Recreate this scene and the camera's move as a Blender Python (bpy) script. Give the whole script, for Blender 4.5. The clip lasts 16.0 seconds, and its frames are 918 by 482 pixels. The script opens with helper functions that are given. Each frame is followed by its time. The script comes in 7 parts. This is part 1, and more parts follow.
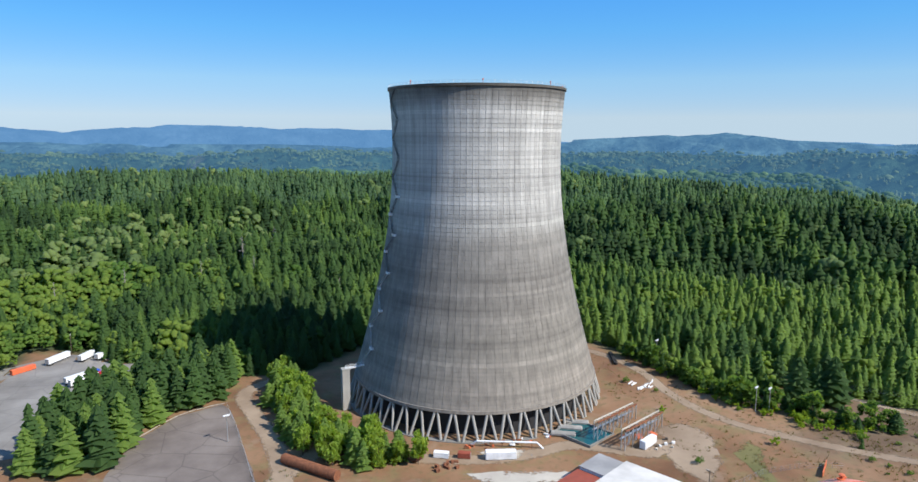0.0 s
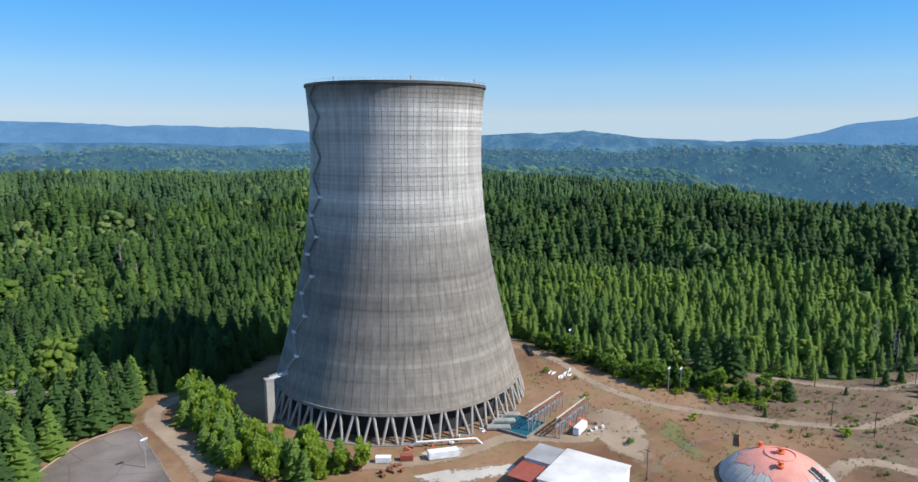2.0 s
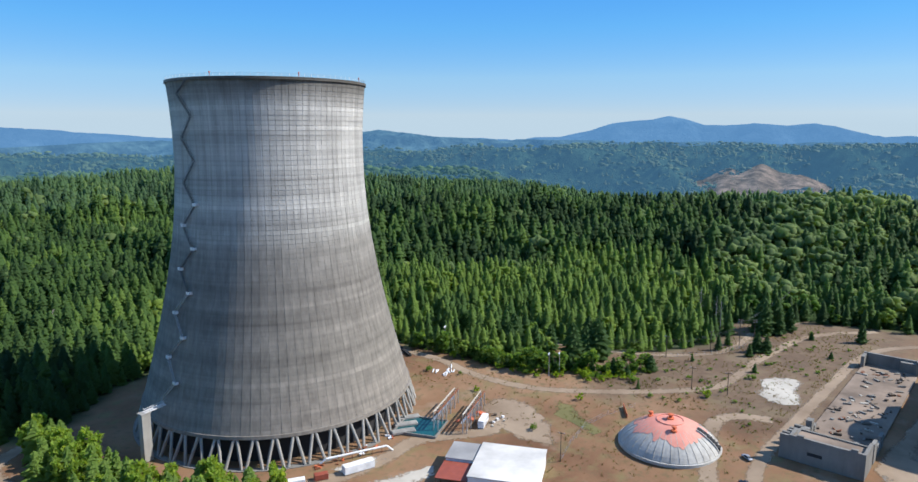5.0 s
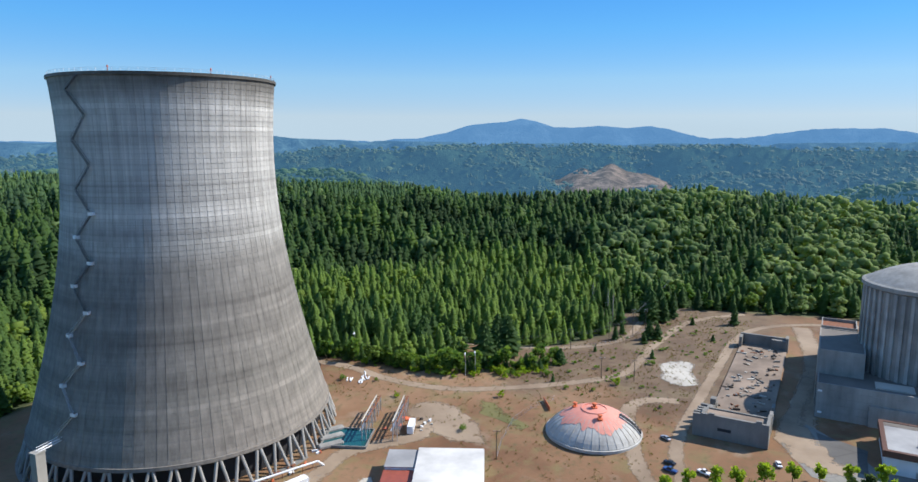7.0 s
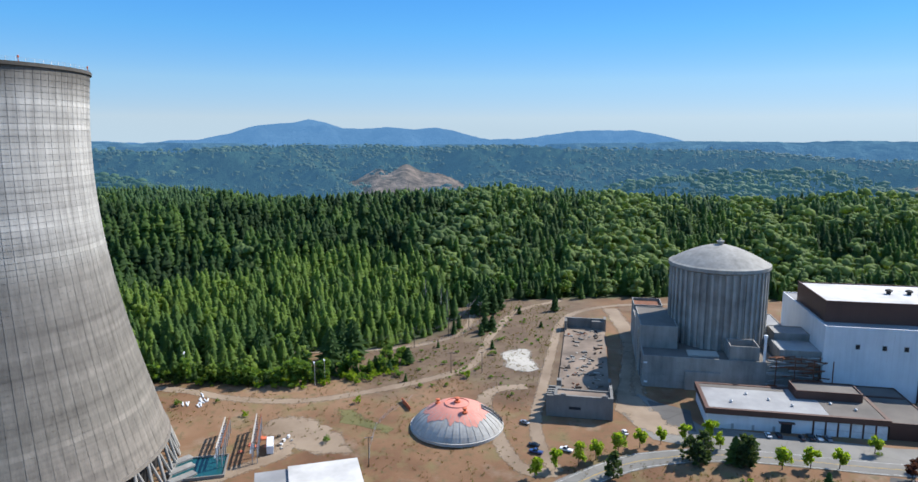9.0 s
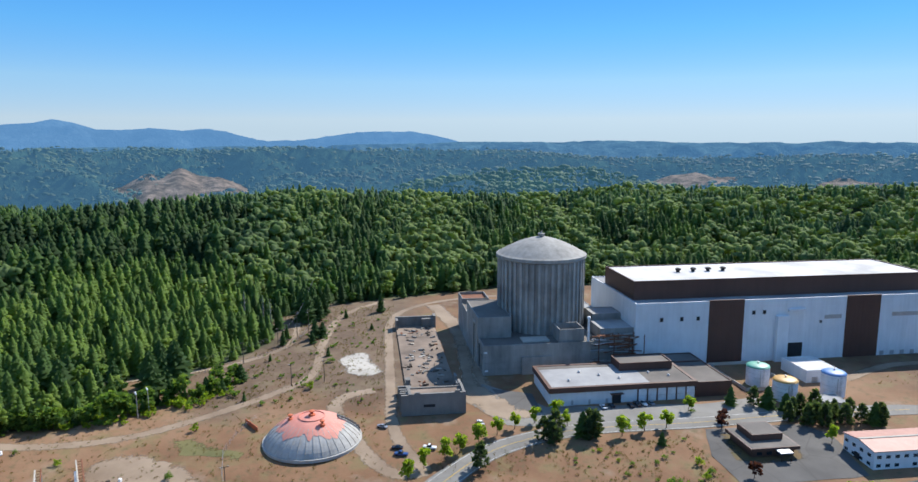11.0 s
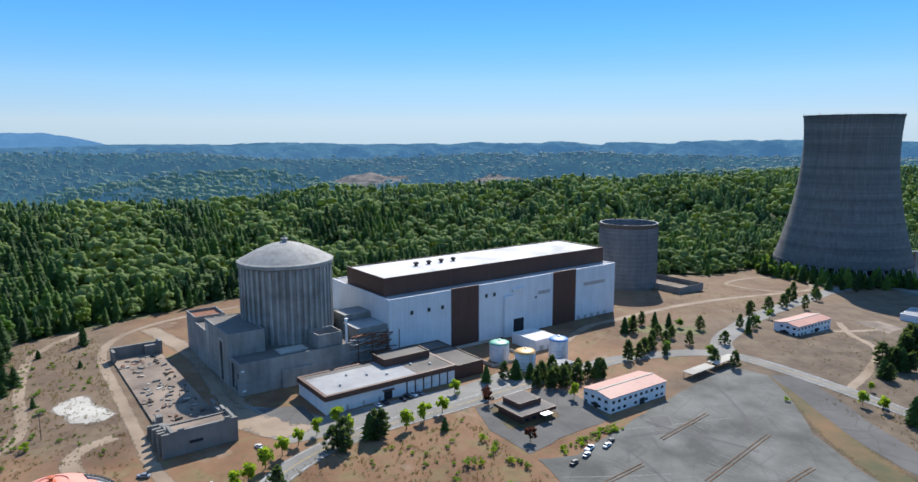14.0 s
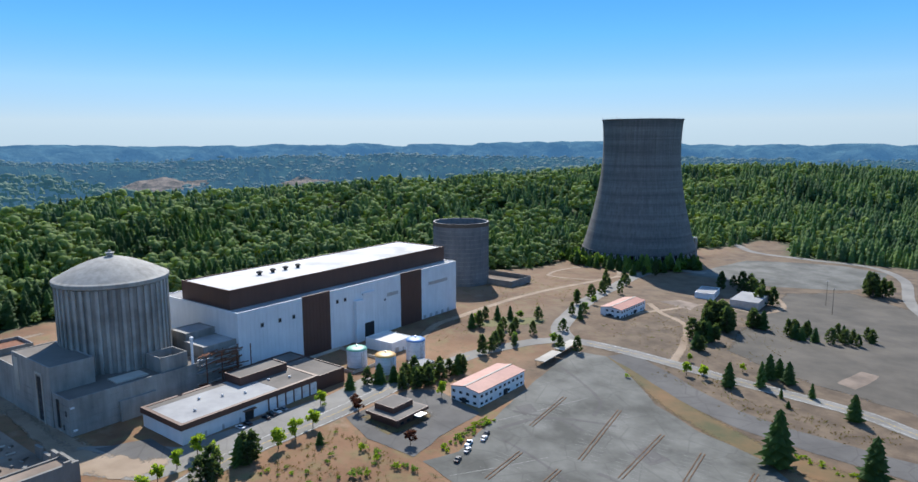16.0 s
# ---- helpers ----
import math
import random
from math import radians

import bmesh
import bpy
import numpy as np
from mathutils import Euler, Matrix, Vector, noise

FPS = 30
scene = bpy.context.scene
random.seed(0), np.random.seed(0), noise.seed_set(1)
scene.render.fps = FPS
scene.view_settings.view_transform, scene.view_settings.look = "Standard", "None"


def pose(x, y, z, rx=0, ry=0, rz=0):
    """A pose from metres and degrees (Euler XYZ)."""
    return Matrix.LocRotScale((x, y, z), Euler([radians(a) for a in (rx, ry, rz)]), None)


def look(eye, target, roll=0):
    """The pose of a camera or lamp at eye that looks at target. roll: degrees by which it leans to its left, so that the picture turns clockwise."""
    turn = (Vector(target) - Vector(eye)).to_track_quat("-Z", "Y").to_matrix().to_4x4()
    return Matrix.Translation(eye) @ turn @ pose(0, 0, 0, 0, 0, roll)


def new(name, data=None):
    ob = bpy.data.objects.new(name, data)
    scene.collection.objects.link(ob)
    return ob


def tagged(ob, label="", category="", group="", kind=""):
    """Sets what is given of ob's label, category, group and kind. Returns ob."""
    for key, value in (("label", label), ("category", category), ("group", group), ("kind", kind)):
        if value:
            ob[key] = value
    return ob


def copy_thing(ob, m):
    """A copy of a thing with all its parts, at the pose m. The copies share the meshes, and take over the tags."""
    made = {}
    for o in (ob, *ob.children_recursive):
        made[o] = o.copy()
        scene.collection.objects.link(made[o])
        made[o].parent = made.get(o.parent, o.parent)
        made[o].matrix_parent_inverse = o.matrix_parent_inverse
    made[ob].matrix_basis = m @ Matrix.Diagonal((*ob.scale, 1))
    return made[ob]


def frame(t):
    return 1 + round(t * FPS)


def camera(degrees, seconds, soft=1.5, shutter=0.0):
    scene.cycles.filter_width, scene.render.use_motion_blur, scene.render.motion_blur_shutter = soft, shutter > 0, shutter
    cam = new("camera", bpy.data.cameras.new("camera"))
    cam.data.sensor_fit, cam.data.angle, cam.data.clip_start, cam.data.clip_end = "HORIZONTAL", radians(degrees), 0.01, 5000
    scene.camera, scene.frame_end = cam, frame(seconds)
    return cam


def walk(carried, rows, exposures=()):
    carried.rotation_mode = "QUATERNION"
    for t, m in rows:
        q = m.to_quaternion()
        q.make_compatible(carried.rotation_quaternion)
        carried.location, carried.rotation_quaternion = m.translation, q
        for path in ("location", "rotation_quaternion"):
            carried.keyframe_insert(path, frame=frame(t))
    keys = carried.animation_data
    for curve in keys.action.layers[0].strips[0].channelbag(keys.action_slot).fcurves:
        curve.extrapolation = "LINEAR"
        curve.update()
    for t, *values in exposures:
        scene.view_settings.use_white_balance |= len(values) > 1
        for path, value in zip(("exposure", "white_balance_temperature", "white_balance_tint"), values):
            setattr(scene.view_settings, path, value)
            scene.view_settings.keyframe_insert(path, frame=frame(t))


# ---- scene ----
cam = camera(69.0, 16.0)
METRES, EYE, TILT, LEAN, TURN = 218.8, 125.0, -0.9, -3.4, -14.6
ROWS = [
    (0, 0.0000, 0.0000, 0.0000, -0.46, -8.15, 3.22),
    (0.5, -0.0289, 0.0025, 0.0025, -3.35, -8.40, 3.26),
    (1, -0.0587, 0.0072, 0.0043, -6.22, -8.63, 3.29),
    (1.5, -0.0895, 0.0135, 0.0067, -9.14, -8.83, 3.30),
    (2, -0.1204, 0.0217, 0.0081, -12.03, -9.02, 3.33),
    (2.5, -0.1505, 0.0314, 0.0096, -14.90, -9.21, 3.41),
    (3, -0.1821, 0.0434, 0.0103, -17.82, -9.36, 3.46),
    (3.5, -0.2124, 0.0568, 0.0117, -20.78, -9.54, 3.51),
    (4, -0.2414, 0.0715, 0.0142, -23.84, -9.74, 3.52),
    (4.5, -0.2690, 0.0875, 0.0172, -26.90, -9.94, 3.49),
    (5, -0.2955, 0.1049, 0.0201, -29.89, -10.13, 3.43),
    (5.5, -0.3209, 0.1238, 0.0221, -32.74, -10.27, 3.36),
    (6, -0.3443, 0.1433, 0.0238, -35.75, -10.41, 3.28),
    (6.5, -0.3678, 0.1654, 0.0248, -38.96, -10.54, 3.17),
    (7, -0.3885, 0.1874, 0.0264, -42.16, -10.69, 3.08),
    (7.5, -0.4081, 0.2109, 0.0279, -46.21, -10.88, 2.93),
    (8, -0.4264, 0.2360, 0.0281, -50.88, -11.10, 2.78),
    (8.5, -0.4425, 0.2629, 0.0289, -55.55, -11.31, 2.59),
    (9, -0.4560, 0.2913, 0.0291, -60.22, -11.46, 2.40),
    (9.5, -0.4675, 0.3209, 0.0293, -65.04, -11.62, 2.21),
    (10, -0.4763, 0.3509, 0.0297, -69.74, -11.77, 2.03),
    (10.5, -0.4826, 0.3813, 0.0302, -74.36, -11.91, 1.85),
    (11, -0.4864, 0.4120, 0.0307, -78.98, -12.02, 1.65),
    (11.5, -0.4877, 0.4430, 0.0311, -83.65, -12.13, 1.41),
    (12, -0.4865, 0.4739, 0.0313, -88.35, -12.22, 1.13),
    (12.5, -0.4828, 0.5043, 0.0309, -93.04, -12.27, 0.87),
    (13, -0.4761, 0.5348, 0.0300, -97.73, -12.29, 0.60),
    (13.5, -0.4671, 0.5644, 0.0290, -102.39, -12.29, 0.32),
    (14, -0.4556, 0.5930, 0.0283, -107.06, -12.28, 0.07),
    (14.5, -0.4426, 0.6213, 0.0277, -111.74, -12.23, -0.23),
    (15, -0.4269, 0.6481, 0.0264, -116.30, -12.15, -0.50),
    (15.5, -0.4100, 0.6736, 0.0261, -120.40, -12.08, -0.75),
    (16, -0.3918, 0.6977, 0.0255, -124.03, -11.99, -0.97),
]
walk(cam, [(t, pose(0, 0, EYE, TILT, LEAN, TURN) @ pose(METRES * x, METRES * y, METRES * z, 90 + pitch, roll, yaw)) for t, x, y, z, yaw, pitch, roll in ROWS])

# ---- light ----
SUN_AZ, SUN_EL = 133.0, 43.0          # clockwise from +y, degrees
sun_dir = Vector((math.sin(radians(SUN_AZ)) * math.cos(radians(SUN_EL)), math.cos(radians(SUN_AZ)) * math.cos(radians(SUN_EL)), math.sin(radians(SUN_EL))))
sun = new("sun", bpy.data.lights.new("sun", "SUN"))
sun.data.energy, sun.data.angle, sun.data.color = 4.8, radians(0.53), (1.0, 0.955, 0.89)
sun.matrix_world = look(sun_dir * 900, (0, 0, 0))
world = bpy.data.worlds.new("sky")
scene.world = world
world.use_nodes = True
wn, wl = world.node_tree.nodes, world.node_tree.links
sky = wn.new("ShaderNodeTexSky")
sky.sky_type, sky.sun_disc = "NISHITA", False
sky.sun_elevation, sky.sun_rotation = radians(SUN_EL), radians(SUN_AZ)
sky.air_density, sky.dust_density, sky.ozone_density, sky.altitude = 1.0, 0.0, 4.0, 200
# the white balance of the sky: pale and warm low down, deep blue above, told by its red to blue ratio
split = wn.new("ShaderNodeSeparateColor")
ratio = wn.new("ShaderNodeMath")
ratio.operation = "DIVIDE"
span = wn.new("ShaderNodeMapRange")
span.inputs["From Max"].default_value = 1.25
shade = wn.new("ShaderNodeValToRGB")
while len(shade.color_ramp.elements) < 6:
    shade.color_ramp.elements.new(0.5)
for e, (p, c) in zip(shade.color_ramp.elements, ((0.205, (0.18, 0.36, 0.74)), (0.24, (0.14, 0.40, 0.90)), (0.29, (0.10, 0.42, 1.0)), (0.336, (0.15, 0.50, 1.0)), (0.48, (0.34, 0.63, 0.93)), (0.85, (0.56, 0.72, 0.85)))):
    e.position, e.color = p, (*c, 1)
# a little brighter towards the sun
side = wn.new("ShaderNodeMapRange")
side.inputs["From Min"].default_value, side.inputs["From Max"].default_value = 6.0, 10.0
side.inputs["To Min"].default_value, side.inputs["To Max"].default_value = 5.15, 6.2
tone = wn.new("ShaderNodeVectorMath")
tone.operation = "SCALE"
wl.new(sky.outputs[0], split.inputs[0])
wl.new(split.outputs[0], ratio.inputs[0])
wl.new(split.outputs[2], ratio.inputs[1])
wl.new(ratio.outputs[0], span.inputs[0])
wl.new(span.outputs[0], shade.inputs[0])
wl.new(split.outputs[2], side.inputs[0])
wl.new(shade.outputs[0], tone.inputs[0])
wl.new(side.outputs[0], tone.inputs["Scale"])
wl.new(tone.outputs[0], wn["Background"].inputs[0])
wn["Background"].inputs[1].default_value = 0.125
scene.view_settings.exposure = 0.54

# ---- materials ----


def material(name, rough=0.8, metal=0.0):
    m = bpy.data.materials.new(name)
    m.use_nodes = True
    n, l = m.node_tree.nodes, m.node_tree.links
    b = n["Principled BSDF"]
    b.inputs["Roughness"].default_value, b.inputs["Metallic"].default_value = rough, metal
    return m, n, l, b


def noise_fac(n, l, scale, detail=4.0, stretch=None, rough=0.6):
    tc = n.new("ShaderNodeNewGeometry")
    src = tc.outputs["Position"]
    if stretch:
        mp = n.new("ShaderNodeMapping")
        mp.inputs["Scale"].default_value = stretch
        l.new(src, mp.inputs[0])
        src = mp.outputs[0]
    t = n.new("ShaderNodeTexNoise")
    t.inputs["Scale"].default_value, t.inputs["Detail"].default_value, t.inputs["Roughness"].default_value = scale, detail, rough
    l.new(src, t.inputs["Vector"])
    return t.outputs[0]


def ramp(n, l, fac, stops):
    r = n.new("ShaderNodeValToRGB")
    el = r.color_ramp.elements
    while len(el) < len(stops):
        el.new(0.5)
    for e, (p, c) in zip(el, stops):
        e.position, e.color = p, (*c, 1)
    l.new(fac, r.inputs[0])
    return r.outputs[0]


def mix(n, l, a, b, fac, kind="MIX"):
    m = n.new("ShaderNodeMix")
    m.data_type, m.blend_type = "RGBA", kind
    for s, v in ((6, a), (7, b), (0, fac)):
        if isinstance(v, (int, float)):
            m.inputs[s].default_value = v
        elif isinstance(v, tuple):
            m.inputs[s].default_value = (*v, 1)
        else:
            l.new(v, m.inputs[s])
    return m.outputs[2]


def bump(n, l, b, fac, strength, dist):
    k = n.new("ShaderNodeBump")
    k.inputs["Strength"].default_value, k.inputs["Distance"].default_value = strength, dist
    l.new(fac, k.inputs["Height"])
    l.new(k.outputs[0], b.inputs["Normal"])


def plain(name, c, rough=0.7, metal=0.0, var=0.18, scale=0.35, fine=3.0):
    """A painted or bare surface with broad stains and fine grain."""
    m, n, l, b = material(name, rough, metal)
    lo, hi = tuple(v * (1 - var) for v in c), tuple(min(1, v * (1 + var * 0.6)) for v in c)
    a = ramp(n, l, noise_fac(n, l, scale, 5), [(0.3, lo), (0.7, hi)])
    g = noise_fac(n, l, fine, 3)
    o = mix(n, l, a, mix(n, l, a, (0.5, 0.5, 0.5), g, "OVERLAY"), 0.35)
    l.new(o, b.inputs["Base Color"])
    bump(n, l, b, g, 0.15, 0.03)
    return m


def attr(n, name):
    a = n.new("ShaderNodeAttribute")
    a.attribute_name = name
    return a


def streaked(name, lo, hi, rough=0.85, vertical=(0.45, 0.45, 0.02), scale=1.0, patch=0.08):
    """Concrete or old paint with vertical run-off streaks and broad weathering."""
    m, n, l, b = material(name, rough)
    s = noise_fac(n, l, scale, 6, vertical, 0.65)
    p = noise_fac(n, l, patch, 5)
    a = ramp(n, l, s, [(0.32, lo), (0.68, hi)])
    o = mix(n, l, a, ramp(n, l, p, [(0.35, lo), (0.65, hi)]), 0.45)
    g = noise_fac(n, l, 2.2, 4)
    o = mix(n, l, o, mix(n, l, o, (0.45, 0.45, 0.45), g, "OVERLAY"), 0.3)
    l.new(o, b.inputs["Base Color"])
    bump(n, l, b, g, 0.2, 0.04)
    return m


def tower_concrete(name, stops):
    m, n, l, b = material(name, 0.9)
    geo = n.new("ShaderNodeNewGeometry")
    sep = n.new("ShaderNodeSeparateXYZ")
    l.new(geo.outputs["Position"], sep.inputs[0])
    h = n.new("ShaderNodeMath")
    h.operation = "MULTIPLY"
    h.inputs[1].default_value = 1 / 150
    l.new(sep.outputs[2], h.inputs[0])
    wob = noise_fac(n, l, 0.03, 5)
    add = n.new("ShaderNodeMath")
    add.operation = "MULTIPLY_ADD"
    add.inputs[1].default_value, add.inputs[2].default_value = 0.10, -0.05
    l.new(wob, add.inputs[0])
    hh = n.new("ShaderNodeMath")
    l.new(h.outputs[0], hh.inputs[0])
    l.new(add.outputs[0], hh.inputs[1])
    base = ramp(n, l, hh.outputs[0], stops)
    # casting lifts: bands that differ a little from one another
    band = noise_fac(n, l, 1.0, 3, (0.004, 0.004, 0.16), 0.7)
    base = mix(n, l, base, ramp(n, l, band, [(0.3, (0.25, 0.25, 0.25)), (0.7, (0.72, 0.72, 0.72))]), 0.62, "OVERLAY")
    streak = noise_fac(n, l, 1.0, 5, (0.5, 0.5, 0.012), 0.7)
    base = mix(n, l, base, ramp(n, l, streak, [(0.35, (0.3, 0.3, 0.3)), (0.65, (0.70, 0.70, 0.70))]), 0.5, "OVERLAY")
    t = attr(n, "tint")
    base = mix(n, l, base, ramp(n, l, t.outputs["Fac"], [(0.0, (0.30, 0.30, 0.30)), (1.0, (0.68, 0.68, 0.68))]), 0.4, "OVERLAY")
    g = noise_fac(n, l, 1.5, 4)
    base = mix(n, l, base, mix(n, l, base, (0.5, 0.5, 0.5), g, "OVERLAY"), 0.3)
    l.new(base, b.inputs["Base Color"])
    bump(n, l, b, g, 0.2, 0.05)
    return m


def foliage(name, dark, mid, light, rough=0.75, air=None):
    """Needles or leaves: tint varies from tree to tree, grain within each."""
    m, n, l, b = material(name, rough)
    t = attr(n, "tint")
    a = ramp(n, l, t.outputs["Fac"], [(0.0, dark), (0.55, mid), (1.0, light)])
    g = noise_fac(n, l, 0.9, 3)
    o = mix(n, l, a, mix(n, l, a, (0.5, 0.5, 0.5), g, "OVERLAY"), 0.5)
    l.new(o, b.inputs["Base Color"])
    b.inputs["Specular IOR Level"].default_value = 0.2
    tr = n.new("ShaderNodeBsdfTranslucent")
    l.new(mix(n, l, o, (1.75, 1.6, 0.85), 1.0, "MULTIPLY"), tr.inputs[0])
    ms = n.new("ShaderNodeMixShader")
    ms.inputs[0].default_value = 0.15 if air else 0.58
    l.new(b.outputs[0], ms.inputs[1])
    l.new(tr.outputs[0], ms.inputs[2])
    l.new(ms.outputs[0], n["Material Output"].inputs[0])
    # air: bluish haze of the distance, put in as emission of the leaves
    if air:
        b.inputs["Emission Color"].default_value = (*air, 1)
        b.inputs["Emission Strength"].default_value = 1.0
    return m


def ground_material():
    m, n, l, b = material("ground_soil", 0.95)
    big = noise_fac(n, l, 0.018, 6)
    midn = noise_fac(n, l, 0.09, 6)
    fine = noise_fac(n, l, 0.9, 5)
    dirt = ramp(n, l, big, [(0.34, (0.125, 0.058, 0.026)), (0.48, (0.195, 0.102, 0.05)), (0.66, (0.25, 0.148, 0.082))])
    dirt = mix(n, l, dirt, (0.17, 0.135, 0.055), ramp(n, l, midn, [(0.52, (0, 0, 0)), (0.66, (0.75, 0.75, 0.75))]))
    dirt = mix(n, l, dirt, (0.27, 0.215, 0.155), ramp(n, l, noise_fac(n, l, 0.05, 6), [(0.58, (0, 0, 0)), (0.72, (0.6, 0.6, 0.6))]))
    tuft = ramp(n, l, noise_fac(n, l, 0.28, 6, None, 0.75), [(0.53, (0, 0, 0)), (0.66, (0.75, 0.75, 0.75))])
    dirt = mix(n, l, dirt, (0.095, 0.085, 0.035), tuft)
    dirt = mix(n, l, dirt, mix(n, l, dirt, (0.5, 0.5, 0.5), fine, "OVERLAY"), 0.7)
    dull = ramp(n, l, midn, [(0.36, (0.068, 0.048, 0.030)), (0.64, (0.145, 0.104, 0.067))])
    dull = mix(n, l, dull, mix(n, l, dull, (0.5, 0.5, 0.5), fine, "OVERLAY"), 0.7)
    dirt = mix(n, l, dirt, dull, attr(n, "dull").outputs["Fac"])
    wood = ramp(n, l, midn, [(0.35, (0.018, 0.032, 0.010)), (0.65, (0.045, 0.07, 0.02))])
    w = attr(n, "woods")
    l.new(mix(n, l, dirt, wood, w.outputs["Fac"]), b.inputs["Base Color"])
    bump(n, l, b, fine, 0.35, 0.2)
    return m


def paving(name, lo, hi, crack=0.0, rough=0.9, ragged=False):
    m, n, l, b = material(name, rough)
    a = ramp(n, l, noise_fac(n, l, 0.045, 6), [(0.35, lo), (0.65, hi)])
    st = noise_fac(n, l, 0.4, 6)
    a = mix(n, l, a, mix(n, l, a, (0.5, 0.5, 0.5), st, "OVERLAY"), 0.75)
    gr = noise_fac(n, l, 1.8, 4, None, 0.7)
    a = mix(n, l, a, mix(n, l, a, (0.5, 0.5, 0.5), gr, "OVERLAY"), 0.6)
    if crack:
        geo = n.new("ShaderNodeNewGeometry")
        v = n.new("ShaderNodeTexVoronoi")
        v.feature = "DISTANCE_TO_EDGE"
        v.inputs["Scale"].default_value = 0.07
        l.new(geo.outputs["Position"], v.inputs["Vector"])
        a = mix(n, l, a, tuple(c * 0.55 for c in lo), ramp(n, l, v.outputs[0], [(0.0, (crack, crack, crack)), (0.025, (0, 0, 0))]))
    l.new(a, b.inputs["Base Color"])
    bump(n, l, b, noise_fac(n, l, 3.0, 3), 0.2, 0.03)
    if ragged:
        # loose gravel or grass thins out towards its edge
        e = attr(n, "edge")
        s = n.new("ShaderNodeMath")
        s.operation = "MULTIPLY_ADD"
        s.inputs[1].default_value = 1.0
        l.new(e.outputs["Fac"], s.inputs[0])
        sc = n.new("ShaderNodeMath")
        sc.operation = "MULTIPLY_ADD"
        sc.inputs[1].default_value, sc.inputs[2].default_value = 2.2, -1.45
        l.new(noise_fac(n, l, 0.7, 6, None, 0.75), sc.inputs[0])
        l.new(sc.outputs[0], s.inputs[2])
        gt = n.new("ShaderNodeMapRange")
        gt.inputs["From Min"].default_value, gt.inputs["From Max"].default_value = 0.25, 0.55
        gt.inputs["To Min"].default_value, gt.inputs["To Max"].default_value = 1.0, 0.0
        l.new(s.outputs[0], gt.inputs[0])
        l.new(gt.outputs[0], b.inputs["Alpha"])
    return m


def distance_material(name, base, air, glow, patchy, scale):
    """Far hills: dull woods seen through air, its bluish haze put in as the surface's own glow."""
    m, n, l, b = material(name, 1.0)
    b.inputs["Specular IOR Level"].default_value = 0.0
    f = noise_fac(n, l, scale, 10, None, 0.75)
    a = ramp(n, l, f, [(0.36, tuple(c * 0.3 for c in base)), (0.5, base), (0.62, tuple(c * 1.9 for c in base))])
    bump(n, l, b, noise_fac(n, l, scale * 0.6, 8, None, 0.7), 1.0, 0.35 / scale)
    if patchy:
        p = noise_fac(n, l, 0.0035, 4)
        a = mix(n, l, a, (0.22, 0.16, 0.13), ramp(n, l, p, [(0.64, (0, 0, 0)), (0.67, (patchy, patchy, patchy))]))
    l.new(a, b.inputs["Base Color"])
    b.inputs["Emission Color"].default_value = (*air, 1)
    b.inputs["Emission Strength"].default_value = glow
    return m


def clear(name, c, rough, ior=1.45, trans=0.0):
    m, n, l, b = material(name, rough)
    b.inputs["Base Color"].default_value = (*c, 1)
    b.inputs["Transmission Weight"].default_value = trans
    b.inputs["IOR"].default_value = ior
    return m


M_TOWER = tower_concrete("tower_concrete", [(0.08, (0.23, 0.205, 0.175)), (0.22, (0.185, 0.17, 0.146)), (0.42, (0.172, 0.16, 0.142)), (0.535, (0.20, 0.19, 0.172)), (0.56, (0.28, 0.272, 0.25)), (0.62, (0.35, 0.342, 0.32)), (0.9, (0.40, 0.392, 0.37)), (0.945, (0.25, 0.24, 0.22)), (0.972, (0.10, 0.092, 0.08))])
# darker copy for the far tower, its shaded look put into the colour
M_TOWERSHADE = tower_concrete("shaded_tower_concrete", [(0.08, (0.145, 0.137, 0.13)), (0.4, (0.155, 0.148, 0.14)), (0.7, (0.175, 0.168, 0.16)), (0.93, (0.15, 0.145, 0.138)), (0.975, (0.09, 0.086, 0.08))])
M_LEG = streaked("leg_concrete", (0.22, 0.21, 0.19), (0.36, 0.35, 0.32))
M_GROUND = ground_material()
M_CONC = streaked("weathered_concrete", (0.155, 0.15, 0.14), (0.36, 0.345, 0.315), vertical=(0.25, 0.25, 0.03))
M_RIB = streaked("ribbed_concrete", (0.13, 0.127, 0.118), (0.46, 0.445, 0.41), vertical=(0.28, 0.28, 0.012))
M_RECESS = streaked("stained_concrete", (0.09, 0.087, 0.08), (0.36, 0.345, 0.315), vertical=(0.5, 0.5, 0.012))
M_LINER = streaked("dull_liner_plate", (0.085, 0.09, 0.095), (0.20, 0.205, 0.21), 0.7, vertical=(0.3, 0.3, 0.05))
M_DOME = streaked("dome_concrete", (0.20, 0.19, 0.17), (0.40, 0.385, 0.35), vertical=(0.35, 0.35, 0.1))
M_SKIRT = streaked("tank_skirt", (0.28, 0.27, 0.25), (0.52, 0.505, 0.47), vertical=(0.5, 0.5, 0.08))
M_RUIN = streaked("ruin_concrete", (0.12, 0.115, 0.105), (0.24, 0.23, 0.21), vertical=(0.25, 0.25, 0.05))
M_SLAB = paving("slab_concrete", (0.115, 0.085, 0.063), (0.27, 0.205, 0.155))
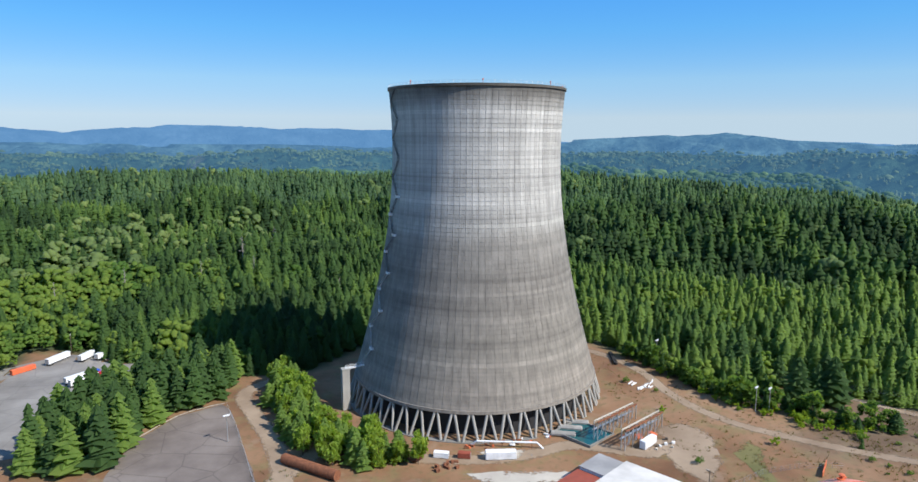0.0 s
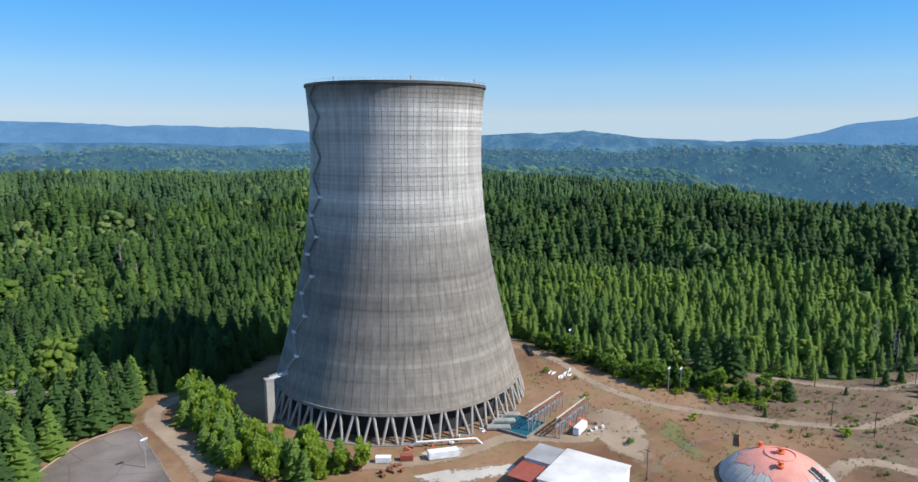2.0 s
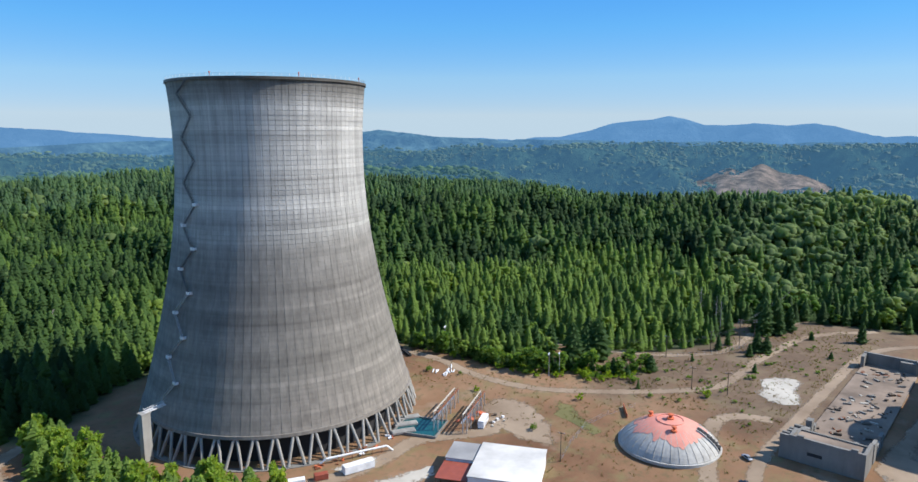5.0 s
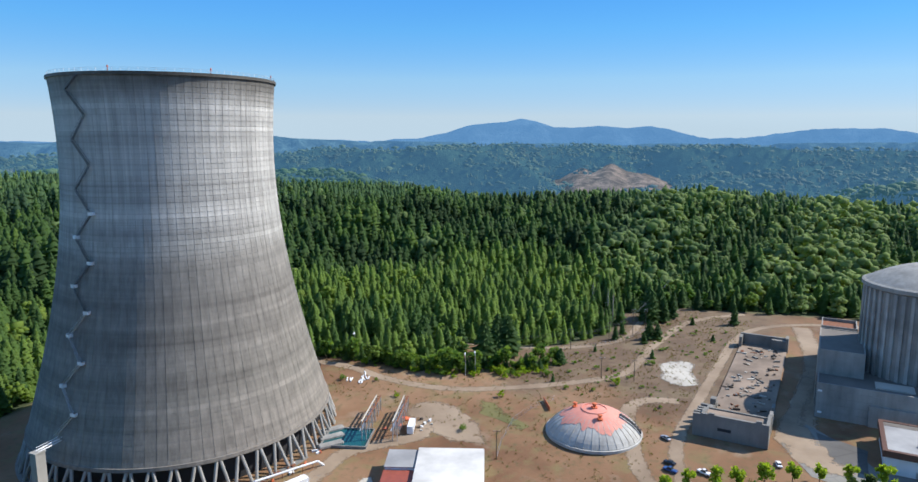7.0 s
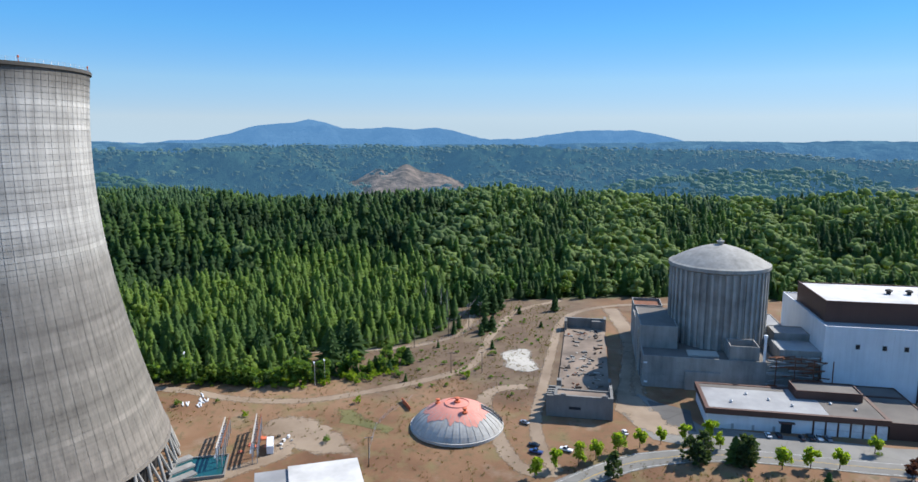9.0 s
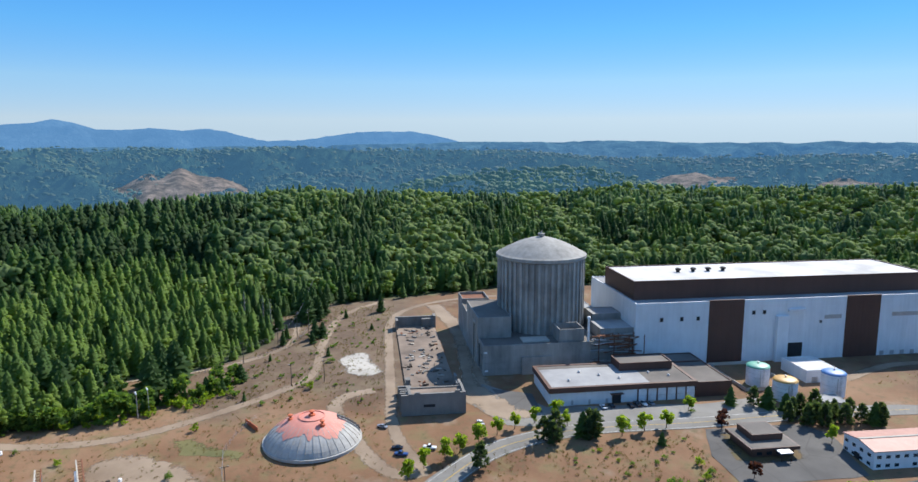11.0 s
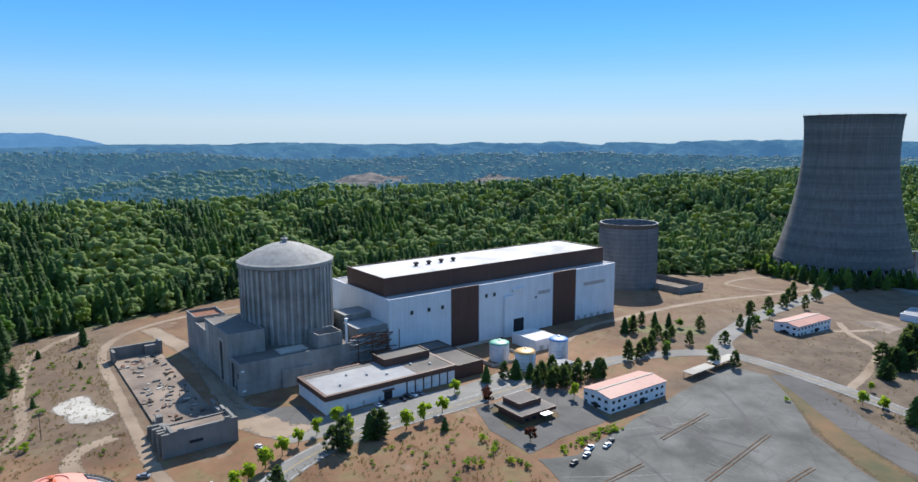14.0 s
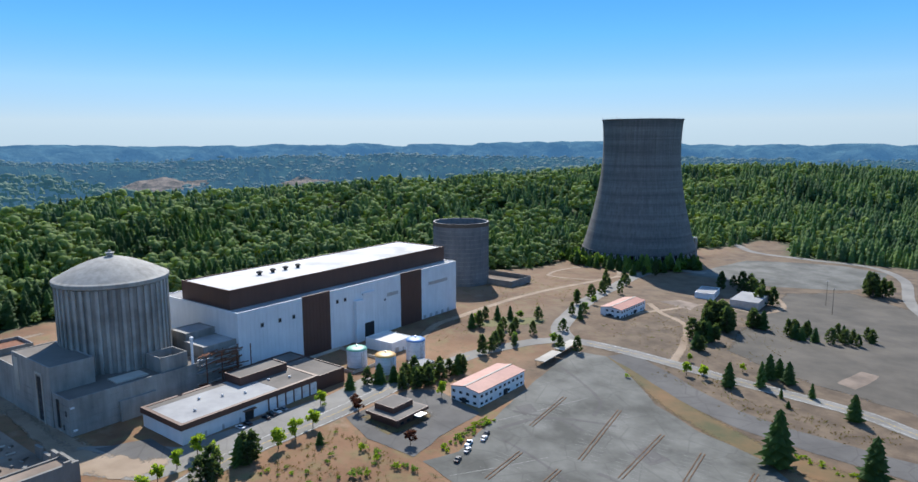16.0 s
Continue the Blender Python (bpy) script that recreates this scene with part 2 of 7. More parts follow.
M_WHITE = streaked("white_cladding", (0.62, 0.63, 0.64), (0.78, 0.79, 0.80), 0.6, vertical=(0.3, 0.3, 0.03))
M_BROWN = streaked("brown_cladding", (0.075, 0.032, 0.022), (0.105, 0.046, 0.032), 0.55, vertical=(0.3, 0.3, 0.02))
M_ROOFW = paving("pale_roof", (0.40, 0.39, 0.37), (0.68, 0.66, 0.63))
M_ROOFG = paving("grey_roof", (0.22, 0.22, 0.225), (0.36, 0.36, 0.355))
M_ROOFD = paving("dark_roof", (0.10, 0.09, 0.08), (0.17, 0.15, 0.13))
M_ROOFR = streaked("red_roof", (0.30, 0.125, 0.095), (0.42, 0.20, 0.15), 0.6, vertical=(0.5, 0.5, 0.5))
M_RUSTROOF = plain("rust_roof", (0.26, 0.06, 0.035), 0.6)
M_ASPH = paving("old_asphalt", (0.062, 0.062, 0.053), (0.15, 0.148, 0.131), 0.3)
M_ASPHD = paving("dark_asphalt", (0.068, 0.064, 0.06), (0.112, 0.106, 0.098), 0.4)
M_ROAD = paving("road_asphalt", (0.15, 0.142, 0.127), (0.225, 0.214, 0.193), 0.3)
M_YARD = paving("pale_asphalt", (0.15, 0.138, 0.125), (0.24, 0.225, 0.205), 0.35)
M_TRACK = paving("gravel_track", (0.19, 0.132, 0.085), (0.30, 0.225, 0.155), ragged=True)
M_GRAVEL = paving("gravel_field", (0.055, 0.048, 0.037), (0.10, 0.085, 0.066), ragged=True)
M_GRASS = paving("dry_grass", (0.065, 0.062, 0.02), (0.17, 0.092, 0.036), ragged=True)
M_GREEN = paving("green_grass", (0.10, 0.098, 0.03), (0.17, 0.145, 0.052), ragged=True)
M_PALE = paving("pale_concrete", (0.34, 0.31, 0.265), (0.47, 0.435, 0.375), ragged=True)
M_LINE = plain("road_paint", (0.6, 0.6, 0.58), 0.7)
M_FADED = plain("faded_paint", (0.21, 0.205, 0.19), 0.8, var=0.5, scale=1.5)
M_MEDIAN = plain("weedy_rubble", (0.15, 0.085, 0.045), 0.95, var=0.5, scale=0.8)
M_YELLOW = plain("yellow_paint", (0.5, 0.33, 0.06), 0.7)
M_STEEL = plain("galvanised_steel", (0.45, 0.46, 0.47), 0.45, 0.6)
M_STEELW = plain("white_steel", (0.72, 0.73, 0.74), 0.45)
M_DKSTEEL = plain("dark_steel_and_shadow", (0.10, 0.10, 0.105), 0.6)
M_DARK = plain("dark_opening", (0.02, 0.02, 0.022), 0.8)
M_RUST = plain("rusty_steel", (0.20, 0.075, 0.035), 0.85, 0.1, 0.4, 1.0)
M_ORANGE = plain("orange_paint", (0.55, 0.13, 0.05), 0.6)
M_TIMBER = plain("dark_timber", (0.10, 0.075, 0.055), 0.85)
M_SALMON = streaked("salmon_coating", (0.55, 0.20, 0.15), (0.70, 0.30, 0.23), 0.7, vertical=(0.3, 0.3, 0.3))
M_WATER = clear("basin_water", (0.01, 0.075, 0.085), 0.08, 1.33)
M_GLASS = clear("window_glass", (0.02, 0.03, 0.04), 0.08)
M_FIR = foliage("fir_needles", (0.036, 0.074, 0.030), (0.085, 0.16, 0.046), (0.17, 0.26, 0.060))
M_PINE = foliage("pine_needles", (0.03, 0.055, 0.026), (0.06, 0.10, 0.042), (0.10, 0.145, 0.055))
M_LEAF = foliage("leaves", (0.045, 0.105, 0.024), (0.10, 0.19, 0.04), (0.19, 0.27, 0.055))
# farther foliage: haze put into the base colours, paler and bluer
M_FIRFAR = foliage("haze_tinted_needles", (0.052, 0.10, 0.055), (0.10, 0.18, 0.08), (0.16, 0.245, 0.09))
M_LEAFFAR = foliage("haze_tinted_leaves", (0.08, 0.135, 0.056), (0.155, 0.23, 0.09), (0.225, 0.30, 0.11))
M_WESTLOT = paving("brown_asphalt", (0.11, 0.088, 0.076), (0.19, 0.16, 0.14), 0.5)
M_FIRHAZE = foliage("hazed_distant_woods", (0.02, 0.045, 0.02), (0.045, 0.085, 0.028), (0.08, 0.13, 0.035), air=(0.019, 0.055, 0.088))
M_BRIGHT = foliage("young_leaves", (0.12, 0.2, 0.02), (0.2, 0.3, 0.03), (0.3, 0.4, 0.05))
M_ALDER = foliage("alder_leaves", (0.14, 0.22, 0.035), (0.21, 0.31, 0.05), (0.30, 0.39, 0.07))
M_PURPLE = foliage("purple_leaves", (0.03, 0.015, 0.015), (0.06, 0.025, 0.025), (0.09, 0.04, 0.035))
M_TUFT = foliage("weeds", (0.075, 0.058, 0.026), (0.13, 0.10, 0.04), (0.085, 0.115, 0.03))
M_BARK = plain("bark", (0.10, 0.075, 0.055), 0.95)
M_SNAG = plain("grey_dead_wood", (0.30, 0.27, 0.24), 0.95)
M_TYRE = plain("tyre_rubber", (0.02, 0.02, 0.02), 0.9)
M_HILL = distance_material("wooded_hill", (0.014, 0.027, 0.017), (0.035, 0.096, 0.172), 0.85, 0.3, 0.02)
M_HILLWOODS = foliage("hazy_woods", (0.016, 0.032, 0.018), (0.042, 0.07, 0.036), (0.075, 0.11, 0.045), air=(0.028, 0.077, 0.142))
M_RIDGE = distance_material("haze_blue_ridge", (0.03, 0.05, 0.045), (0.040, 0.115, 0.235), 0.9, 0.0, 0.008)
M_FARM = distance_material("haze_pale_mountain", (0.015, 0.022, 0.025), (0.075, 0.19, 0.37), 0.95, 0.0, 0.004)
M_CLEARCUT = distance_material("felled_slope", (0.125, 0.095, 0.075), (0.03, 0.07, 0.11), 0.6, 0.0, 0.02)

# ---- helpers for things ----


def mesh_object(name, verts, faces, mat, parent=None, label="", smooth=False, tint=None):
    me = bpy.data.meshes.new(name)
    me.from_pydata(verts, [], faces)
    for m in (mat if isinstance(mat, (list, tuple)) else [mat]):
        me.materials.append(m)
    if tint is not None:
        me.attributes.new("tint", "FLOAT", "POINT").data.foreach_set("value", np.asarray(tint, dtype=np.float32))
    if smooth:
        me.polygons.foreach_set("use_smooth", [True] * len(me.polygons))
    me.update()
    ob = new(name, me)
    if parent:
        ob.parent = parent
    if label:
        ob["label"] = label
    return ob


def part(name, bm, mat, parent=None, label="", smooth=False):
    me = bpy.data.meshes.new(name)
    bm.to_mesh(me)
    bm.free()
    for m in (mat if isinstance(mat, (list, tuple)) else [mat]):
        me.materials.append(m)
    if smooth:
        me.polygons.foreach_set("use_smooth", [True] * len(me.polygons))
    ob = new(name, me)
    if parent:
        ob.parent = parent
    if label:
        ob["label"] = label
    return ob


def add_box(bm, x0, x1, y0, y1, z0, z1, m=None, bevel=0.0, mi=0):
    v = [bm.verts.new((x, y, z)) for z in (z0, z1) for y in (y0, y1) for x in (x0, x1)]
    fs = [bm.faces.new([v[i] for i in q]) for q in ((0, 2, 3, 1), (4, 5, 7, 6), (0, 1, 5, 4), (2, 6, 7, 3), (0, 4, 6, 2), (1, 3, 7, 5))]
    for f in fs:
        f.material_index = mi
    if bevel:
        r = bmesh.ops.bevel(bm, geom=list({e for f in fs for e in f.edges}), offset=bevel, segments=1, affect="EDGES")
        v = list({q for f in r["faces"] for q in f.verts} | {q for q in v if q.is_valid})
    if m is not None:
        bmesh.ops.transform(bm, matrix=m, verts=v)
    return bm


def box(x0, x1, y0, y1, z0, z1, m=None, bevel=0.0):
    return add_box(bmesh.new(), x0, x1, y0, y1, z0, z1, m, bevel)


def add_bar(bm, a, b, w, h=None, sides=4):
    """A straight bar from a to b."""
    a, b = Vector(a), Vector(b)
    d = (b - a)
    q = d.to_track_quat("Z", "Y").to_matrix()
    h = h or w
    ring = []
    for p in (a, b):
        ring.append([bm.verts.new(p + q @ Vector((w / 2 * math.cos(2 * math.pi * (i + 0.5) / sides) * 1.3, h / 2 * math.sin(2 * math.pi * (i + 0.5) / sides) * 1.3, 0))) for i in range(sides)])
    for i in range(sides):
        j = (i + 1) % sides
        bm.faces.new((ring[0][i], ring[0][j], ring[1][j], ring[1][i]))
    bm.faces.new(ring[0][::-1])
    bm.faces.new(ring[1])
    return bm


def bar(a, b, w, h=None, sides=4):
    return add_bar(bmesh.new(), a, b, w, h, sides)


def add_lathe(bm, profile, seg=48, cx=0, cy=0, mi=0, cap=True):
    """A body turned round the z axis from (radius, height) pairs."""
    rings = []
    for r, z in profile:
        rings.append([bm.verts.new((cx + r * math.cos(2 * math.pi * i / seg), cy + r * math.sin(2 * math.pi * i / seg), z)) for i in range(seg)])
    for k in range(len(rings) - 1):
        for i in range(seg):
            j = (i + 1) % seg
            bm.faces.new((rings[k][i], rings[k][j], rings[k + 1][j], rings[k + 1][i])).material_index = mi
    if cap:
        bm.faces.new(rings[0][::-1]).material_index = mi
        bm.faces.new(rings[-1]).material_index = mi
    return bm


def lathe(profile, seg=48, cx=0, cy=0, cap=True):
    return add_lathe(bmesh.new(), profile, seg, cx, cy, 0, cap)


def thing(name, m, label, category, group="", kind=""):
    ob = new(name)
    ob.matrix_basis = m
    return tagged(ob, label, category, group, kind)


# ---- ground ----


def smooth(a, b, v):
    t = np.clip((v - a) / (b - a), 0, 1)
    return t * t * (3 - 2 * t)


def site(x, y):
    """Level of the graded site."""
    return 5.5 / (1 + np.exp(-(x - 157 + 45 * smooth(80, 0, y)) / 21.0)) - 8.5 * smooth(-200, -430, y)


# the edge of the woods round the graded site, seen from above
CLEARING = [(-140, 425), (-60, 372), (-30, 352), (4, 346), (20, 352), (42, 378), (85, 396), (150, 400), (178, 335), (186, 290), (190, 262), (206, 240), (240, 262), (250, 232), (272, 211), (300, 199), (330, 200), (345, 222),
            (372, 186), (390, 178), (402, 140), (411, 119), (420, 85), (436, 41), (440, -40), (430, -150), (380, -270), (342, -312), (322, -350), (322, -400), (345, -440),
            (345, -520), (280, -570), (232, -600), (215, -700), (190, -700), (160, -600), (150, -600), (60, -625), (-20, -640), (-80, -520), (-90, -300), (-110, 0), (-140, 200)]


def inside(px, py):
    """How far points lie inside the clearing, negative in the woods."""
    px, py = np.asarray(px, float), np.asarray(py, float)
    ins = np.zeros(px.shape, bool)
    dist = np.full(px.shape, 1e9)
    k = len(CLEARING)
    for i in range(k):
        (x0, y0), (x1, y1) = CLEARING[i], CLEARING[(i + 1) % k]
        hitc = ((y0 > py) != (y1 > py)) & (px < (x1 - x0) * (py - y0) / (y1 - y0 + 1e-9) + x0)
        ins ^= hitc
        dx, dy = x1 - x0, y1 - y0
        t = np.clip(((px - x0) * dx + (py - y0) * dy) / (dx * dx + dy * dy), 0, 1)
        dist = np.minimum(dist, np.hypot(px - x0 - t * dx, py - y0 - t * dy))
    return np.where(ins, dist, -dist)


# the skyline of the near woods: bearing in degrees, angle of sight in degrees, distance
NEAR_AZ = [-180, -60, -25, -19, -12, -1, 9, 20, 26, 35, 42, 50, 57, 62, 67, 72, 78, 85, 90, 100, 105, 110, 118, 125, 132, 142, 150, 158, 167, 173, 180]
NEAR_EL = [-4, -4, -3.4, -3.3, -2.75, -2.95, -3.4, -3.1, -2.9, -3.4, -3.7, -4.1, -4.7, -5.3, -5.0, -4.6, -4.2, -4.7, -4.9, -4.7, -4.6, -4.6, -3.9, -3.6, -3.7, -2.8, -2.3, -2.1, -1.9, -2.6, -3]
NEAR_R = [900, 900, 900, 900, 900, 950, 950, 950, 1000, 1000, 1000, 950, 900, 850, 800, 780, 780, 780, 780, 800, 820, 850, 900, 950, 1000, 1100, 1250, 1400, 1400, 1400, 1300]
PIVOT = (-50.0, 95.0)
TREE = 24.0


def fbm(x, y, scale, seed=0.0, octaves=4):
    """Smooth uneven ground, from sums of waves at turned bearings."""
    out, amp, k = np.zeros_like(np.asarray(x, float)), 1.0, 2 * math.pi / scale
    rng = np.random.RandomState(int(seed * 10) + 3)
    for o in range(octaves):
        for j in range(4):
            a, ph = rng.uniform(0, 2 * math.pi, 2)
            out += amp * np.sin((x * math.cos(a) + y * math.sin(a)) * k * rng.uniform(0.7, 1.3) + ph) * 0.35
        amp *= 0.5
        k *= 2.1
    return out


def level(x, y):
    """Height of the ground anywhere."""
    x, y = np.asarray(x, float), np.asarray(y, float)
    d = inside(x, y)
    dx, dy = x - PIVOT[0], y - PIVOT[1]
    r, az = np.hypot(dx, dy), np.degrees(np.arctan2(dx, dy))
    el, rc = np.interp(az, NEAR_AZ, NEAR_EL), np.interp(az, NEAR_AZ, NEAR_R)
    crest = 124 + rc * np.tan(np.radians(el)) - TREE
    edge = np.maximum(0, -d)
    s = site(np.clip(x, -400, 400), y)
    k = smooth(0, 1, edge / (edge + np.maximum(rc - r, 1)))
    hill = s + (crest - s) * k + fbm(x, y, 300, 1) * 13 * smooth(20, 220, edge) * smooth(0, 300, np.abs(rc - r) + 40)
    hill = hill + 16 * (0.45 - np.abs(fbm(x, y, 330, 6, 2))) * smooth(120, 260, edge) * smooth(40, 240, rc - r)
    dip = np.where(edge > 0, -5.0 * np.sin(np.clip(edge / 120, 0, 1) * math.pi), 0)
    hill = np.where(r > rc, crest - smooth(0, 500, r - rc) * (crest + 60) + fbm(x, y, 360, 1) * 6, hill)
    return np.where(d > 0, s, hill + dip)


def build_ground():
    radii = np.concatenate([np.arange(0, 760, 6.0), 760 * (4900 / 760) ** np.linspace(0, 1, 70)])
    az = np.radians(np.arange(0, 360, 0.9))
    cx, cy = 150.0, 20.0
    rr, aa = np.meshgrid(radii, az, indexing="ij")
    x, y = cx + rr * np.sin(aa), cy + rr * np.cos(aa)
    z = level(x, y)
    d = inside(x, y)
    nr, na = rr.shape
    verts = np.stack([x, y, z], -1).reshape(-1, 3)
    i, j = np.meshgrid(np.arange(nr - 1), np.arange(na), indexing="ij")
    a, b = i * na + j, i * na + (j + 1) % na
    faces = np.stack([a, b, b + na, a + na], -1).reshape(-1, 4)
    ob = mesh_object("ground", verts.tolist(), faces.tolist(), M_GROUND, smooth=True)
    ob.data.flip_normals()
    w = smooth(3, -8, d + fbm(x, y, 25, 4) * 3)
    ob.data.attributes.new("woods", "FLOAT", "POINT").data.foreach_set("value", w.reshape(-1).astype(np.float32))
    wob = fbm(x, y, 90, 5) * 25
    south = np.maximum(0.8 * smooth(-70, -200, y + wob) * (1 - 0.5 * smooth(190, 240, x)), 0.95 * smooth(-70, -112, y + wob * 0.3) * smooth(170, 140, x))
    field = 0.72 * smooth(190, 230, x + fbm(x, y, 60, 8) * 15) * smooth(100, 130, y) * smooth(260, 220, y)
    dull = np.maximum(south, field)
    ob.data.attributes.new("dull", "FLOAT", "POINT").data.foreach_set("value", dull.reshape(-1).astype(np.float32))
    return tagged(ob, "brown dry soil and woodland floor of the site", "ground", kind="structure")


build_ground()


def strip(name, pts, width, mat, lift, label, kind="structure", closed=False):
    """A road or track laid on the ground along a smooth line."""
    pts = [Vector(p) for p in pts]
    line = []
    k = len(pts)
    for i in range(k - 1):
        p0, p1, p2, p3 = pts[max(i - 1, 0)], pts[i], pts[i + 1], pts[min(i + 2, k - 1)]
        n = max(2, int((p2 - p1).length / 4))
        for s in range(n):
            t = s / n
            line.append(0.5 * ((2 * p1) + (p2 - p0) * t + (2 * p0 - 5 * p1 + 4 * p2 - p3) * t * t + (3 * p1 - p0 - 3 * p2 + p3) * t ** 3))
    line.append(pts[-1])
    vs, fs = [], []
    cols = 5 if width > 3 else 2
    for i, p in enumerate(line):
        d = (line[min(i + 1, len(line) - 1)] - line[max(i - 1, 0)]).normalized()
        nrm = Vector((-d.y, d.x))
        for c in range(cols):
            wob = 0.0 if width < 1 else math.sin(i * 1.7 + c) * 0.12
            q = p + nrm * (width * (c / (cols - 1) - 0.5) * (1 + 0.03 * math.sin(i * 0.9)) + wob)
            vs.append((q.x, q.y, lift))
        if i:
            for c in range(cols - 1):
                fs.append(((i - 1) * cols + c, (i - 1) * cols + c + 1, i * cols + c + 1, i * cols + c))
    hs = level(np.array([v[0] for v in vs]), np.array([v[1] for v in vs]))
    vs = [(v[0], v[1], v[2] + h) for v, h in zip(vs, hs)]
    ob = mesh_object(name, vs, [f[::-1] for f in fs], mat)
    prof = [1.0, 0.35, 0.0, 0.35, 1.0] if cols == 5 else [0.0, 0.0]
    ob.data.attributes.new("edge", "FLOAT", "POINT").data.foreach_set("value", (prof * len(line))[: len(vs)])
    return tagged(ob, label, name.split("_")[0], kind=kind)


def patch(name, outline, mat, lift, label, wob=1.0, cell=6.0):
    """A paved or bare area laid on the ground inside an outline."""
    bm = bmesh.new()
    k = len(outline)
    ring = []
    for i in range(k):
        a, b = Vector(outline[i]), Vector(outline[(i + 1) % k])
        n = max(1, int((b - a).length / cell))
        for s in range(n):
            p = a.lerp(b, s / n)
            ring.append((p.x + wob * noise.noise((p.x * 0.09, p.y * 0.09, 1)), p.y + wob * noise.noise((p.x * 0.09, p.y * 0.09, 7))))
    f = bm.faces.new([bm.verts.new((x, y, 0)) for x, y in ring])
    xs, ys = [p[0] for p in ring], [p[1] for p in ring]
    for lo, hi, nrm in ((min(xs), max(xs), (1, 0, 0)), (min(ys), max(ys), (0, 1, 0))):
        c = lo + cell * 1.01
        while c < hi:
            bmesh.ops.bisect_plane(bm, geom=bm.verts[:] + bm.edges[:] + bm.faces[:], plane_co=Vector(nrm) * c, plane_no=nrm)
            c += cell * 1.3
    bmesh.ops.triangulate(bm, faces=[f for f in bm.faces if len(f.verts) > 4])
    zs = level(np.array([v.co.x for v in bm.verts]), np.array([v.co.y for v in bm.verts]))
    for v, z in zip(bm.verts, zs):
        v.co.z = z + lift
    bm.normal_update()
    if sum(f.normal.z for f in bm.faces) < 0:
        bmesh.ops.reverse_faces(bm, faces=bm.faces[:])
    rim = [1.0 if v.is_boundary else 0.0 for v in bm.verts]
    ob = part(name, bm, mat)
    ob.data.attributes.new("edge", "FLOAT", "POINT").data.foreach_set("value", rim)
    return tagged(ob, label, name.split("_")[-1], kind="structure")


def at(x, y, lift=0.0, turn=0.0):
    return pose(x, y, float(level(x, y)) + lift, 0, 0, turn)

# ---- distance ----


def ridge(name, az, el, r0, rc, r1, mat, relief, label, foot=-60.0, seed=1):
    """A range of hills: its skyline by bearing and angle of sight, with spurs and gullies."""
    aa = np.arange(-45, 205, 0.4)
    rows = np.concatenate([np.linspace(r0, rc, 44), np.linspace(rc, r1, 5)[1:]])
    A, Rr = np.meshgrid(aa, rows, indexing="ij")
    crest = 114 + rc * np.tan(np.radians(np.interp(A, az, el)))
    x, y = PIVOT[0] + Rr * np.sin(np.radians(A)), PIVOT[1] + Rr * np.cos(np.radians(A))
    rise = np.where(Rr <= rc, smooth(r0, rc, Rr) * 0.35 + 0.65 * (Rr - r0) / (rc - r0), 1 - smooth(rc, r1, Rr) * 0.8)
    spur = fbm(x, y, relief * 16, seed, 5) + 1.3 * (0.55 - np.abs(fbm(x, y, relief * 13, seed + 40, 3)))
    z = foot + (crest - foot) * rise + spur * relief * np.sin(np.clip((Rr - r0) / (r1 - r0), 0, 1) * math.pi) * np.where(np.abs(Rr - rc) < (rc - r0) * 0.2, 0.25, 1)
    z += np.random.RandomState(seed).uniform(-1, 1, z.shape) * relief * 0.05
    z = np.minimum(z, crest + relief * 0.1)
    n, k = A.shape
    i, j = np.meshgrid(np.arange(n - 1), np.arange(k - 1), indexing="ij")
    a = i * k + j
    f = np.stack([a, a + 1, a + k + 1, a + k], -1).reshape(-1, 4)
    pts = np.stack([x, y, z], -1).reshape(-1, 3)
    ob = mesh_object(name, pts.tolist(), f.tolist(), mat, smooth=True)
    FAR_SPOTS.append(pts[(A.reshape(-1) > -28) & (A.reshape(-1) < 186) & (Rr.reshape(-1) < rc + 60)])
    return tagged(ob, label, "hills", kind="structure")


FAR_SPOTS = []
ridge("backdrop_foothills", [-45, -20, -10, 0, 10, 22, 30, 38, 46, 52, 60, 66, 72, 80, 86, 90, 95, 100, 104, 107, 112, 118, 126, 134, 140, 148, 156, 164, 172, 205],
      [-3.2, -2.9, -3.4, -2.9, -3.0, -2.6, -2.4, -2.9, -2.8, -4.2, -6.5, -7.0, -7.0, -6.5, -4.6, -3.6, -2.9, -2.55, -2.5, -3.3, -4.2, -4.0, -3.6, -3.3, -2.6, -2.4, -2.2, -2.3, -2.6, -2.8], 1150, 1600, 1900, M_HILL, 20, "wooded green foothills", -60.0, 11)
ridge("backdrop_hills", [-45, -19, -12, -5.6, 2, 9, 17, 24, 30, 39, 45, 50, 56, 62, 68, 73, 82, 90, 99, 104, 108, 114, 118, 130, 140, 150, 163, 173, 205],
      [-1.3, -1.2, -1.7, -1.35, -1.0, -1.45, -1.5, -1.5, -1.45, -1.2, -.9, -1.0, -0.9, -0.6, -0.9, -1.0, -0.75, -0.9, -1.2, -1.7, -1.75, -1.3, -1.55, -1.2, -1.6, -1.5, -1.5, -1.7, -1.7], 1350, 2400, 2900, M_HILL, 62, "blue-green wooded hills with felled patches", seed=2)
